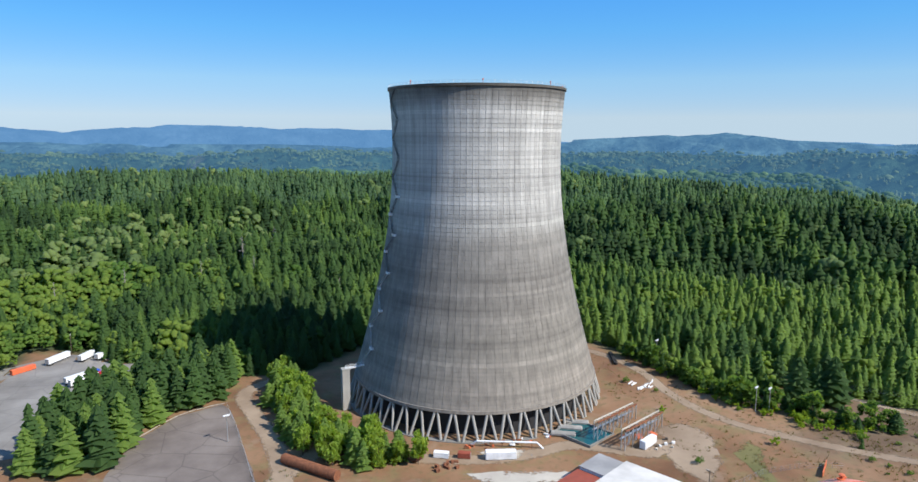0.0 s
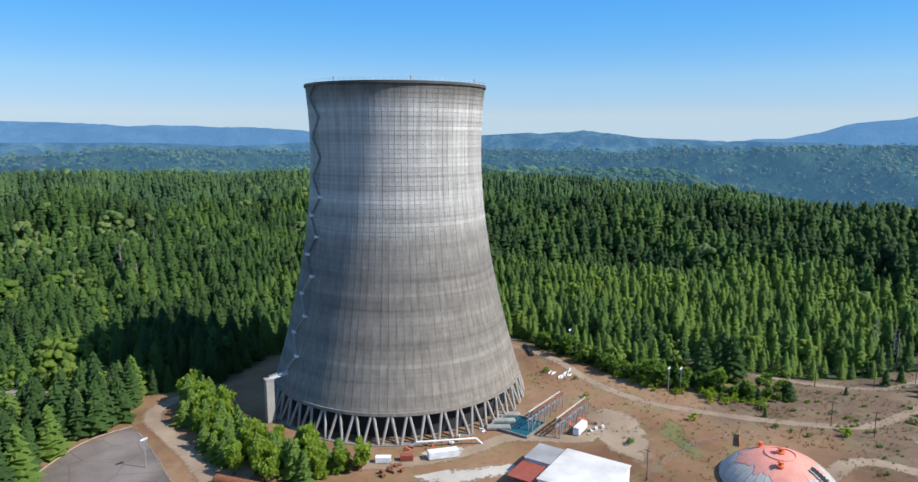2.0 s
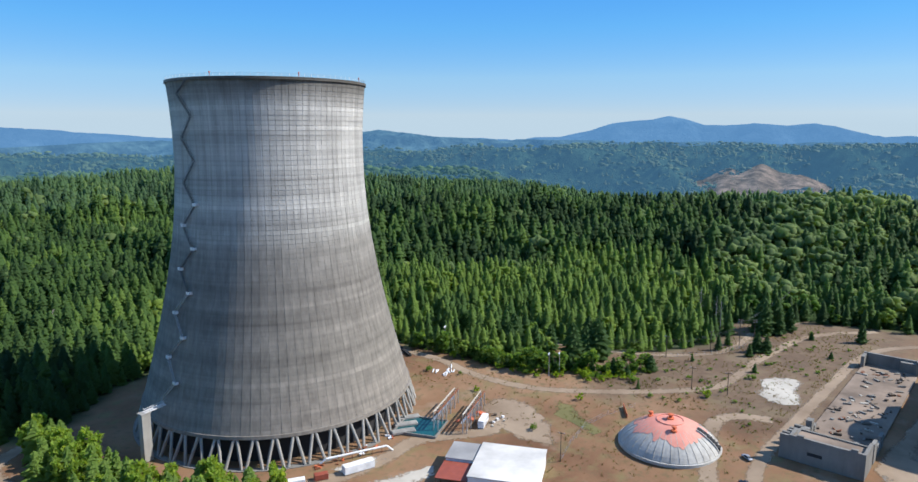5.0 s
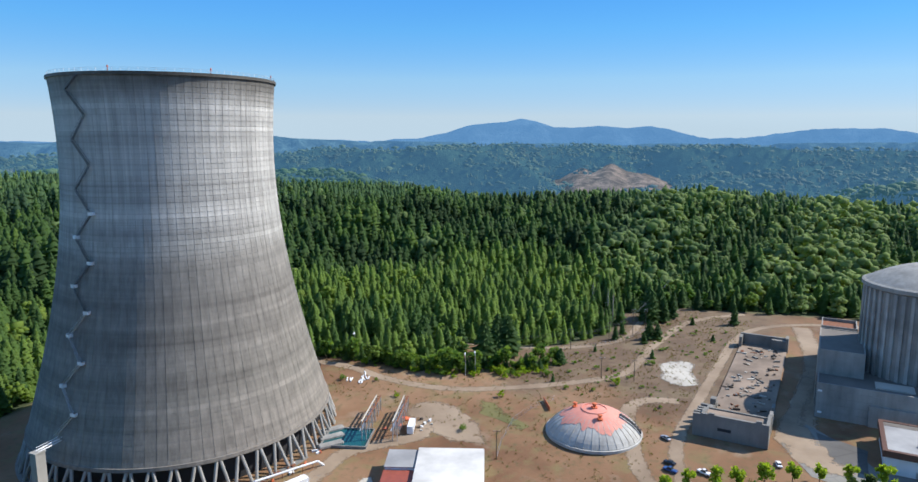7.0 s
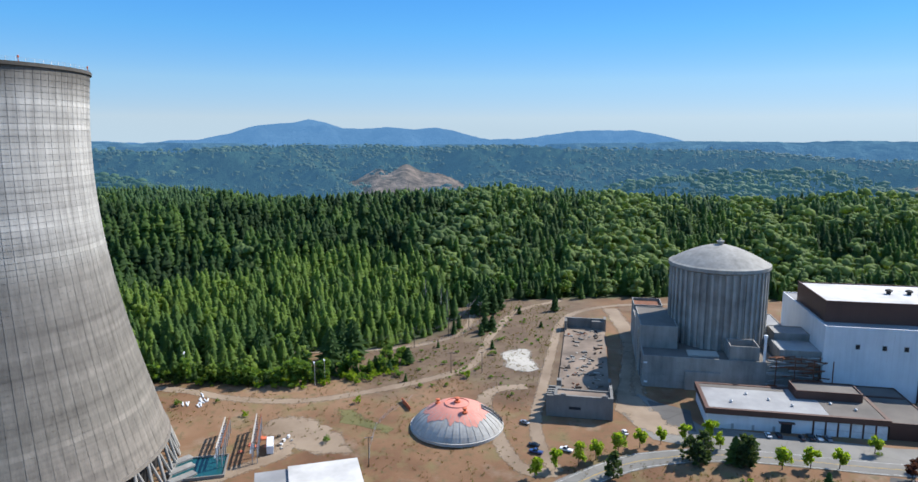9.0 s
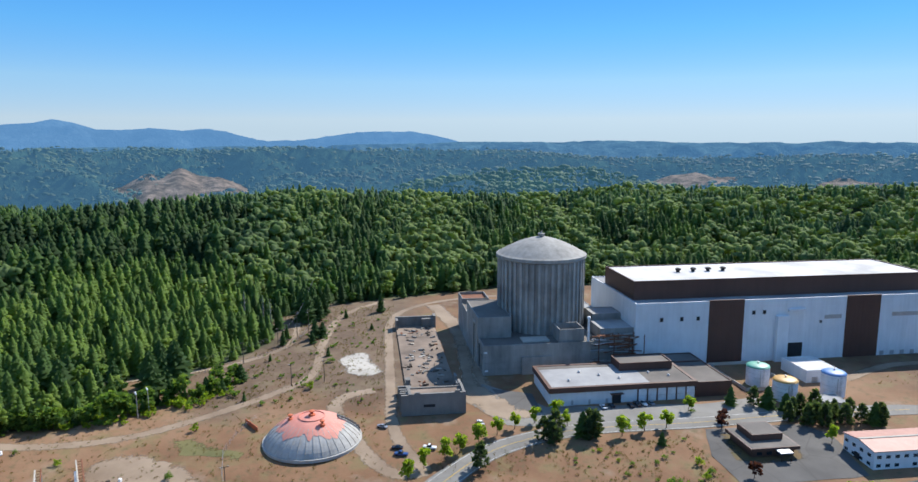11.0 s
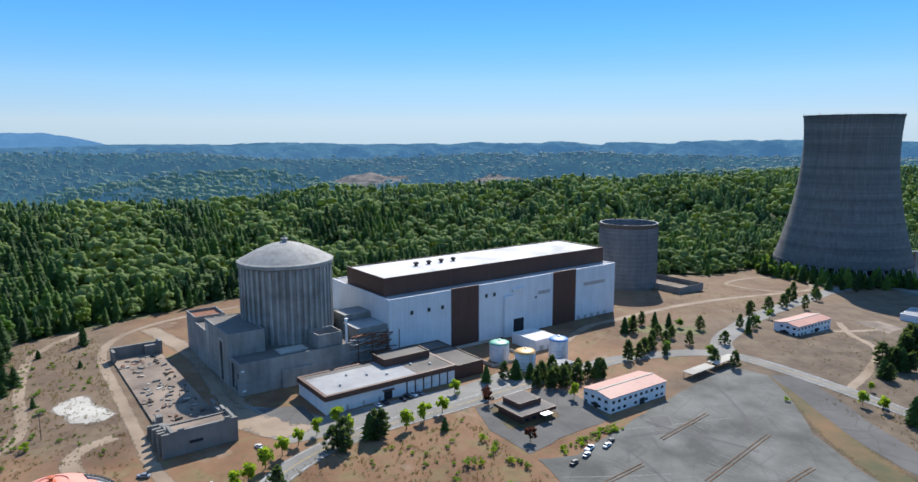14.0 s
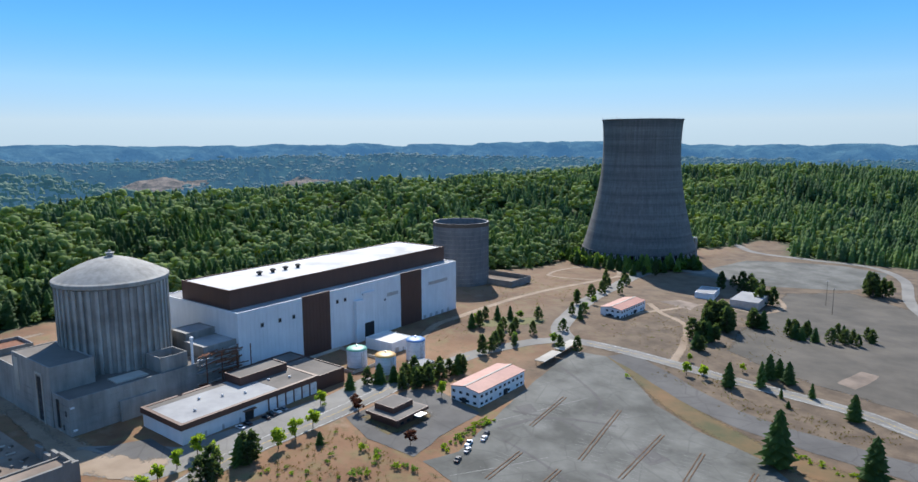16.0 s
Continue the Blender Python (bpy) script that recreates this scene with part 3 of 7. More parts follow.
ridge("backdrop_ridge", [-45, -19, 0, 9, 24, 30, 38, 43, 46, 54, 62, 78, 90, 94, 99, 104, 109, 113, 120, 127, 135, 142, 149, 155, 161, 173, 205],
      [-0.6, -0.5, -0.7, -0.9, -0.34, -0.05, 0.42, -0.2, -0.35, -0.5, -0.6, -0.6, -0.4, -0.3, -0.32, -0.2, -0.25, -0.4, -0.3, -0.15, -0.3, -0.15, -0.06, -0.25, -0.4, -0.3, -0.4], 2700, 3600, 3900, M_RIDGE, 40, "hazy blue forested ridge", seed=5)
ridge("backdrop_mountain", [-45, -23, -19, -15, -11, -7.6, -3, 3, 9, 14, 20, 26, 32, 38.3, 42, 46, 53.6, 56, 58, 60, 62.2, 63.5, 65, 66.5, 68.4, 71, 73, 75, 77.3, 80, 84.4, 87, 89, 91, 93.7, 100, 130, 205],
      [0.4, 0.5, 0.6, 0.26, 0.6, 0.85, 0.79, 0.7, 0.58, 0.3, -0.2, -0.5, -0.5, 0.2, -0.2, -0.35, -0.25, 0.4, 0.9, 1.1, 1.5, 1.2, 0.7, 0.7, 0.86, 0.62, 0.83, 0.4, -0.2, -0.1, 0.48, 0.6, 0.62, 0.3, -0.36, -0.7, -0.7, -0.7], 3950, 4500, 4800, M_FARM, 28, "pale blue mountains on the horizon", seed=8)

# ---- woods ----


def conifer_template(tiers, points, seed, lean=0.0):
    """A unit spruce: drooping ragged whorls on a spire, height 1, widest radius 0.17."""
    rng = np.random.RandomState(seed)
    vs, fs, ts = [], [], []
    for k in range(tiers):
        f = k / tiers
        z1 = 0.10 + 0.90 * (f + 1.55 / tiers) if k < tiers - 1 else 1.0
        z0 = 0.08 + 0.90 * f
        r = 0.17 * (1 - f) ** 0.72 * rng.uniform(0.82, 1.12) + 0.010
        b = len(vs)
        vs.append((0, 0, min(z1, 1.0)))
        ts.append(0.06)
        for i in range(points):
            a = 2 * math.pi * (i + rng.uniform(-0.3, 0.3)) / points + k
            q = r * (rng.uniform(0.9, 1.2) if (i + k) % 2 else rng.uniform(0.55, 0.8))
            vs.append((q * math.cos(a), q * math.sin(a), z0 + rng.uniform(-0.03, 0.03)))
            ts.append(0.1 if (i + k) % 2 else -0.12)
        for i in range(points):
            fs.append((b, b + 1 + i, b + 1 + (i + 1) % points))
    return np.array(vs), np.array(fs), np.array(ts)


ICO = [(0, 0, 1), (0.894, 0, 0.447), (0.276, 0.851, 0.447), (-0.724, 0.526, 0.447), (-0.724, -0.526, 0.447), (0.276, -0.851, 0.447),
       (0.724, 0.526, -0.447), (-0.276, 0.851, -0.447), (-0.894, 0, -0.447), (-0.276, -0.851, -0.447), (0.724, -0.526, -0.447), (0, 0, -1)]
ICOF = [(0, 1, 2), (0, 2, 3), (0, 3, 4), (0, 4, 5), (0, 5, 1), (1, 6, 2), (2, 7, 3), (3, 8, 4), (4, 9, 5), (5, 10, 1), (2, 6, 7), (3, 7, 8), (4, 8, 9), (5, 9, 10), (1, 10, 6)]


def broadleaf_template(clumps, seed, size=0.12):
    """A unit broad-leaved crown: many uneven clumps of leaves with gaps, height 1."""
    rng = np.random.RandomState(seed)
    vs, fs, ts = [], [], []
    for k in range(clumps):
        h = rng.uniform(0.32, 0.92)
        spread = 0.30 * math.sin(math.pi * min(1, (h - 0.15) / 0.85) ** 0.8) + 0.04
        a = rng.uniform(0, 2 * math.pi)
        q = spread * math.sqrt(rng.uniform(0.1, 1))
        c = np.array((q * math.cos(a), q * math.sin(a), h))
        s = size * rng.uniform(0.8, 1.35) * np.array((1, 1, 0.85))
        b = len(vs)
        for p in ICO:
            vs.append(c + np.array(p) * s * rng.uniform(0.5, 1.4))
            # higher clumps get a lighter tint, light from above put into the colour
            ts.append(rng.uniform(-0.12, 0.14) + (h - 0.6) * 0.3)
        fs += [(b + i, b + j, b + l) for i, j, l in ICOF]
    return np.array(vs), np.array(fs), np.array(ts)


def plant_woods(name, spots, heights, widths, tints, templates, mats, label, category="trees"):
    """Many trees joined into one mesh."""
    rng = np.random.RandomState(len(spots))
    vv, ff, tt, base = [], [], [], 0
    pick = rng.randint(0, len(templates), len(spots))
    for k, (tv, tf, ttint) in enumerate(templates):
        idx = np.where(pick == k)[0]
        if not len(idx):
            continue
        a = rng.uniform(0, 2 * math.pi, len(idx))
        c, s = np.cos(a), np.sin(a)
        h, w = heights[idx], widths[idx]
        x = (tv[None, :, 0] * c[:, None] - tv[None, :, 1] * s[:, None]) * w[:, None] + spots[idx, 0][:, None]
        y = (tv[None, :, 0] * s[:, None] + tv[None, :, 1] * c[:, None]) * w[:, None] + spots[idx, 1][:, None]
        z = tv[None, :, 2] * h[:, None] + spots[idx, 2][:, None]
        vv.append(np.stack([x, y, z], -1).reshape(-1, 3))
        ff.append((tf[None] + (base + np.arange(len(idx)) * len(tv))[:, None, None]).reshape(-1, 3))
        tt.append(np.clip(tints[idx][:, None] + ttint[None] * 0.6, 0, 1).reshape(-1))
        base += len(idx) * len(tv)
    v, f, t = np.concatenate(vv), np.concatenate(ff), np.concatenate(tt)
    me = bpy.data.meshes.new(name)
    me.vertices.add(len(v))
    me.vertices.foreach_set("co", v.reshape(-1).astype(np.float32))
    me.loops.add(len(f) * 3)
    me.loops.foreach_set("vertex_index", f.reshape(-1).astype(np.int32))
    me.polygons.add(len(f))
    me.polygons.foreach_set("loop_start", (np.arange(len(f)) * 3).astype(np.int32))
    me.materials.append(mats)
    me.attributes.new("tint", "FLOAT", "POINT").data.foreach_set("value", t.astype(np.float32))
    me.update(calc_edges=True)
    me.validate()
    return tagged(new(name, me), label, category, kind="stuff")


FIR_NEAR = [conifer_template(15, 12, s) for s in range(6)]
FIR_MID = [conifer_template(10, 9, 20 + s) for s in range(5)]
FIR_FAR = [conifer_template(5, 7, 40 + s) for s in range(4)]
LEAF_NEAR = [broadleaf_template(27, s, 0.095) for s in range(5)]
LEAF_MID = [broadleaf_template(16, 20 + s, 0.125) for s in range(4)]
WOODS_FAR = [conifer_template(2, 6, 60 + s) for s in range(3)] + [broadleaf_template(1, 60 + s, 0.33) for s in range(2)]
LEAF_FAR = [broadleaf_template(7, 40 + s, 0.175) for s in range(4)]


def scatter(r_lo, r_hi, gap, seed, az_lo=-27.0, az_hi=186.0):
    """Uneven spots between two distances from the pivot, in the woods."""
    rng = np.random.RandomState(seed)
    m = int(2 * r_hi / gap) + 2
    gx, gy = np.meshgrid(np.arange(m), np.arange(m))
    x = PIVOT[0] - r_hi + (gx + rng.uniform(0.02, 0.98, gx.shape)) * gap
    y = PIVOT[1] - r_hi + (gy + rng.uniform(0.02, 0.98, gx.shape)) * gap
    x, y = x.ravel(), y.ravel()
    r, az = np.hypot(x - PIVOT[0], y - PIVOT[1]), np.degrees(np.arctan2(x - PIVOT[0], y - PIVOT[1]))
    az = np.where(az < -90, az + 360, az)
    ok = (r >= r_lo) & (r < r_hi) & (az > az_lo) & (az < az_hi) & (r < np.interp(np.where(az > 180, az - 360, az), NEAR_AZ, NEAR_R) + 130)
    x, y, az, r = x[ok], y[ok], az[ok], r[ok]
    d = inside(x, y)
    ok = d < -2.5 + fbm(x, y, 30, 6) * 3
    return x[ok], y[ok], az[ok], r[ok], d[ok], rng


def kind_of(x, y, az, r, rng):
    """Share of broad-leaved trees, and tint, from place to place."""
    leafy = 0.06 + 0.7 * smooth(66, 78, az) * smooth(420, 500, r) * smooth(172, 155, az) + 0.65 * smooth(4, -6, az) * smooth(640, 540, r) * smooth(-60, -20, az)
    leafy *= np.clip(0.85 + 1.1 * fbm(x, y, 130, 3), 0.1, 1.4)
    t = 0.44 + 0.26 * fbm(x, y, 120, 9) + rng.normal(0, 0.14, x.shape)
    lim = np.interp(az, [20, 30, 47, 65, 75], [440, 470, 500, 560, 520])
    young = smooth(18, 25, az) * smooth(76, 70, az) * smooth(lim + 15, lim - 15, r)
    t += 0.40 * young
    dark = smooth(18, 25, az) * smooth(82, 72, az) * smooth(lim, lim + 20, r) * smooth(lim + 190, lim + 160, r)
    t -= 0.17 * dark
    is_leaf = rng.uniform(0, 1, x.shape) < leafy
    # tint raised on these bearings, the brightness of haze put into the foliage
    t += np.where(is_leaf, 0.36, 0.06) * smooth(72, 88, az) + 0.15 * smooth(140, 160, az)
    return is_leaf, np.clip(t, 0, 1), young, dark


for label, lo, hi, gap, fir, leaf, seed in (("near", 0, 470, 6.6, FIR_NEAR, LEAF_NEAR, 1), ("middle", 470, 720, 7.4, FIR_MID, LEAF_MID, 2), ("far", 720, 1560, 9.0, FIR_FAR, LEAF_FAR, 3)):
    x, y, az, r, d, rng = scatter(lo, hi, gap, seed)
    z = level(x, y) - 0.4
    leafy, tint, young, dark = kind_of(x, y, az, r, rng)
    # broad crowns stand wider apart than firs
    keep = ~leafy | (rng.uniform(0, 1, x.shape) < 0.62)
    x, y, z, az, r, d, leafy, tint, young, dark = (v[keep] for v in (x, y, z, az, r, d, leafy, tint, young, dark))
    h = rng.uniform(0.6, 1.2, x.shape) * (24 - 3 * young + 9 * dark) * np.clip(0.55 + -d / 60, 0.55, 1)
    spots = np.stack([x, y, z], -1)
    c = ~leafy
    w = h * rng.uniform(1.2, 1.7, h.shape)
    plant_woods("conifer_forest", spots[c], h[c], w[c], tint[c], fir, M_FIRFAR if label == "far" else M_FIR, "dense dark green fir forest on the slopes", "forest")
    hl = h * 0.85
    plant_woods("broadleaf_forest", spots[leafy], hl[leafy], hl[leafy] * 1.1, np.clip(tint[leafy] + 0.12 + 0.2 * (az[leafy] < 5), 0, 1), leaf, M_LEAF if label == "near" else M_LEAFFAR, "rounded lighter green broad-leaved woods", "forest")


def bare_hill(name, az0, az1, el, r0, r1, foot, seed, label):
    """A hill whose woods have been felled."""
    n, k = 40, 18
    A, Rr = np.meshgrid(np.linspace(az0, az1, n), np.linspace(r0, r1, k), indexing="ij")
    u, w = (A - az0) / (az1 - az0), (Rr - r0) / (r1 - r0)
    x, y = PIVOT[0] + Rr * np.sin(np.radians(A)), PIVOT[1] + Rr * np.cos(np.radians(A))
    top = 124 + r1 * math.tan(radians(el))
    z = foot + (top - foot) * w ** 0.85 * np.clip(np.sin(np.pi * np.clip(u, 0, 1)), 0, 1) ** 0.55 * (0.86 + 0.16 * np.sin(u * 17 + seed) * np.sin(u * 7.3)) + fbm(x, y, 150, seed) * 7 * w
    i, j = np.meshgrid(np.arange(n - 1), np.arange(k - 1), indexing="ij")
    a = i * k + j
    f = np.stack([a, a + 1, a + k + 1, a + k], -1).reshape(-1, 4)
    ob = mesh_object(name, np.stack([x, y, z], -1).reshape(-1, 3).tolist(), f.tolist(), M_CLEARCUT, smooth=True)
    return tagged(ob, label, "hills", kind="structure")


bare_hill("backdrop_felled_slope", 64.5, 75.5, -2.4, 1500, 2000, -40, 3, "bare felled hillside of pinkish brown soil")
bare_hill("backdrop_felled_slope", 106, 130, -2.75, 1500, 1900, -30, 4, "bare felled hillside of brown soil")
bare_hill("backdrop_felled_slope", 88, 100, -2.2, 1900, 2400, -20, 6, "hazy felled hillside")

# trees of the foothills and hills, the air's haze put in as emission
frng = np.random.RandomState(31)
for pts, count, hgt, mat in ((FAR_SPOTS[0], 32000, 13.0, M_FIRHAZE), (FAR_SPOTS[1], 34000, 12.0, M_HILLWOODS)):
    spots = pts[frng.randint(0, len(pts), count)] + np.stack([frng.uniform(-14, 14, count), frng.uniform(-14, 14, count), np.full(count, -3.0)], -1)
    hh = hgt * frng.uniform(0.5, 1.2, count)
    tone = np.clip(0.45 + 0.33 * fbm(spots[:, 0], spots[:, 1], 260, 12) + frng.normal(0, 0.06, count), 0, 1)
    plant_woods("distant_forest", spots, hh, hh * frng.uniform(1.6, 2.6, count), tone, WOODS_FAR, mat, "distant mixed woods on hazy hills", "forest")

# ---- cooling towers ----
SHELL_A, SHELL_Z, SHELL_B, SHELL_TOP, SHELL_LOW = 39.6, 118.5, 97.7, 146.0, 11.8


def shell_r(z):
    return SHELL_A * math.sqrt(1 + ((z - SHELL_Z) / SHELL_B) ** 2)


def shell_mesh():
    """The shell as cast: lifts and panels with recessed joints, a thick wall and a ring beam."""
    lifts, cols = 70, 96
    rng = np.random.RandomState(4)
    vs, fs, ts = [], [], []
    zs = np.linspace(SHELL_LOW, SHELL_TOP - 1.2, lifts + 1)
    for k in range(lifts):
        lift_tone = rng.normal(0, 0.13)
        for c in range(cols):
            tone = float(np.clip(0.5 + lift_tone + rng.normal(0, 0.09), 0, 1))
            out = rng.uniform(-0.02, 0.02)
            gz, ga = (0.085, 0.0022) if zs[k] > 80 else (0.035, (0.0034, 0.0006, 0.0016, 0.0006)[c % 4])
            z0, z1 = zs[k] + gz, zs[k + 1] - gz
            a0, a1 = 2 * math.pi * c / cols + ga, 2 * math.pi * (c + 1) / cols - ga
            b = len(vs)
            for z, a, q in ((z0, a0, 0), (z0, a1, 0), (z1, a1, 0), (z1, a0, 0)):
                r = shell_r(z) + out
                vs.append((r * math.cos(a), r * math.sin(a), z))
                ts.append(tone)
            fs.append((b, b + 1, b + 2, b + 3))
    # the wall behind the panels, seen in the joints, and its inner face
    seg = cols
    prof = [(shell_r(z) - 0.10, z) for z in np.linspace(SHELL_LOW, SHELL_TOP - 1.2, 43)]
    prof += [(shell_r(SHELL_TOP) + 0.45, SHELL_TOP - 1.2), (shell_r(SHELL_TOP) + 0.45, SHELL_TOP - 0.1), (shell_r(SHELL_TOP) - 0.9, SHELL_TOP - 0.1)]
    prof += [(shell_r(z) - 0.9, z) for z in np.linspace(SHELL_TOP - 1.2, SHELL_LOW, 30)]
    b = len(vs)
    for r, z in prof:
        for i in range(seg):
            a = 2 * math.pi * i / seg
            vs.append((r * math.cos(a), r * math.sin(a), z))
            ts.append(0.0 if z > 80 else (1.0, 0.75, 0.9, 0.7)[i % 4])
    n = len(prof)
    for k in range(n):
        for i in range(seg):
            j = (i + 1) % seg
            k2 = (k + 1) % n
            fs.append((b + k * seg + i, b + k * seg + j, b + k2 * seg + j, b + k2 * seg + i))
    return vs, fs, ts


def cooling_tower(m, label, stair_turn, skin):
    t = thing("cooling_tower", m, label, "cooling tower", "cooling towers of the plant")
    vs, fs, ts = shell_mesh()
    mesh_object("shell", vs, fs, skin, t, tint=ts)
    # sloping leg pairs between the ring footing and the shell's lower edge
    pairs = 50
    r0, r1 = 61.8, shell_r(SHELL_LOW) - 0.4
    bm = bmesh.new()
    add_lathe(bm, [(60.2, -1.5), (60.2, 0.15), (63.0, 0.15), (63.0, -1.5)], 96, cap=False)
    part("footing_ring", bm, M_RUIN, t)
    bm = bmesh.new()
    add_lathe(bm, [(r1 - 0.9, SHELL_LOW - 1.0), (r1 + 0.9, SHELL_LOW - 1.0), (r1 + 0.75, SHELL_LOW + 0.3), (r1 - 0.9, SHELL_LOW + 0.3)], 132, cap=False)
    part("ring_beam", bm, skin, t)
    step = 2 * math.pi / pairs
    leg = None
    for side in (-1, 1):
        a0, a1 = side * step * 0.40, side * step * 0.07
        bm = bar((r0 * math.cos(a0), r0 * math.sin(a0), 0.1), (r1 * math.cos(a1), r1 * math.sin(a1), SHELL_LOW - 0.6), 0.95, 0.95, 8)
        leg = part("leg", bm, M_LEG, t)
        for k in range(1, pairs):
            o = new("leg", leg.data)
            o.parent = t
            o.matrix_basis = pose(0, 0, 0, 0, 0, math.degrees(step * k))
    # added near-black ring that stands in for the shade below the shell
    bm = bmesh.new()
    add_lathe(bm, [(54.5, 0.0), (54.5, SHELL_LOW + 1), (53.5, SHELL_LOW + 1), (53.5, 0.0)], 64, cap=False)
    part("inner_screen", bm, M_DARK, t, "black ring standing in for the dark interior behind the legs")
    # guard rail on the rim
    rr = shell_r(SHELL_TOP) - 0.2
    bm = bmesh.new()
    for hgt in (0.55, 1.1):
        add_lathe(bm, [(rr - 0.025, SHELL_TOP + hgt - 0.025), (rr + 0.025, SHELL_TOP + hgt - 0.025), (rr + 0.025, SHELL_TOP + hgt + 0.025), (rr - 0.025, SHELL_TOP + hgt + 0.025)], 96, cap=False)
    part("guard_rail", bm, M_STEEL, t)
    bm = bar((rr, 0, SHELL_TOP - 0.2), (rr, 0, SHELL_TOP + 1.1), 0.09)
    post = part("rail_post", bm, M_STEELW, t)
    for k in range(1, 90):
        o = new("rail_post", post.data)
        o.parent = t
        o.matrix_basis = pose(0, 0, 0, 0, 0, 4.0 * k)
    for k in range(5):
        a = radians(stair_turn + 20 + 47 * k)
        bm = lathe([(0.12, 0), (0.12, 1.1), (0.28, 1.15), (0.28, 1.7), (0.1, 1.85)], 8)
        o = part("beacon", bm, M_ORANGE, t)
        o.matrix_basis = pose(rr * math.cos(a), rr * math.sin(a), SHELL_TOP - 0.1)
    # stair tower, bridge and the zigzag flights up the shell
    sa = radians(stair_turn)
    ux, uy = math.cos(sa), math.sin(sa)

    def on(a, z, off=0.6):
        r = shell_r(z) + off
        return Vector((r * math.cos(a), r * math.sin(a), z))
    sr = 66.0
    bm = bmesh.new()
    foot = pose(sr * ux, sr * uy, 0, 0, 0, stair_turn)
    for q in ((-1.7, 1.7, -1.5, -1.2, 0, 19), (-1.7, 1.7, 1.2, 1.5, 0, 19), (-1.7, -1.4, -1.197, 1.197, 0, 19), (1.1, 1.7, -1.197, 1.197, 0, 18.7), (-1.9, 1.9, -1.7, 1.7, 19.003, 19.5)):
        add_box(bm, *q, foot)
    part("stair_shaft", bm, M_LEG, t, "pale concrete stair shaft")
    da = 5.4 / 58
    bm = bmesh.new()
    p = on(sa - da * 0.2, 19.5, 0.4)
    for w in (-0.7, 0.7):
        add_bar(bm, Vector((sr * ux - uy * w, sr * uy + ux * w, 19.4)), p + Vector((-uy * w, ux * w, 0)), 0.35)
        add_bar(bm, Vector((sr * ux - uy * w, sr * uy + ux * w, 20.5)), p + Vector((-uy * w, ux * w, 1.1)), 0.12)
    part("bridge", bm, M_STEELW, t)
    z, k = 19.5, 0
    spread = 7.4
    while z < SHELL_TOP - 4:
        z1 = min(z + 8.6, SHELL_TOP - 1)
        s = 1 if k % 2 == 0 else -1
        a_from, a_to = sa - s * spread / 2 / shell_r(z), sa + s * spread / 2 / shell_r(z1)
        bm = bmesh.new()
        p, q = on(a_from, z), on(a_to, z1)
        for off in (0.0, 0.7):
            rad = Vector((math.cos(sa), math.sin(sa), 0)) * off
            add_bar(bm, p + rad, q + rad, 0.08, 0.22)
            add_bar(bm, p + rad + Vector((0, 0, 1.1)), q + rad + Vector((0, 0, 1.1)), 0.08)
        for u in range(1, 18):
            add_bar(bm, p.lerp(q, u / 18), p.lerp(q, u / 18) + Vector((math.cos(sa), math.sin(sa), 0)) * 0.7, 0.12, 0.28)
        # upper flights coloured dark, standing in for the zigzag shadow on the shell
        part("stair_flight", bm, M_STEEL if k < 5 else M_DKSTEEL, t)
        if k < 9:
            bm = bmesh.new()
            add_box(bm, -0.6, 0.75, -1.1, 1.1, -0.15, 0.0)
            for yy in (-1.05, 1.05):
                add_box(bm, -0.6, 0.75, yy - 0.04, yy + 0.04, 0.003, 1.05)
            add_box(bm, 0.7, 0.78, -1.0, 1.0, 0.003, 1.05)
            o = part("landing", bm, M_STEELW, t)
            o.matrix_basis = pose(*q, 0, 0, math.degrees(a_to))
        z, k = z1, k + 1
    return t


T1, T2 = (91.3, 306.6), (279.5, -490.0)
stair1 = math.degrees(math.atan2(295 - T1[1], 25 - T1[0]))
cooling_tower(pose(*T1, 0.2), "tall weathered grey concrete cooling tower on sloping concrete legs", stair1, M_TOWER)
cooling_tower(pose(*T2, -3.2), "tall grey concrete cooling tower standing in shade beyond the plant", 230, M_TOWERSHADE)

# ---- plant buildings ----
PLANT = pose(246.0, 3.2, 5.4, 0, 0, 4.3)


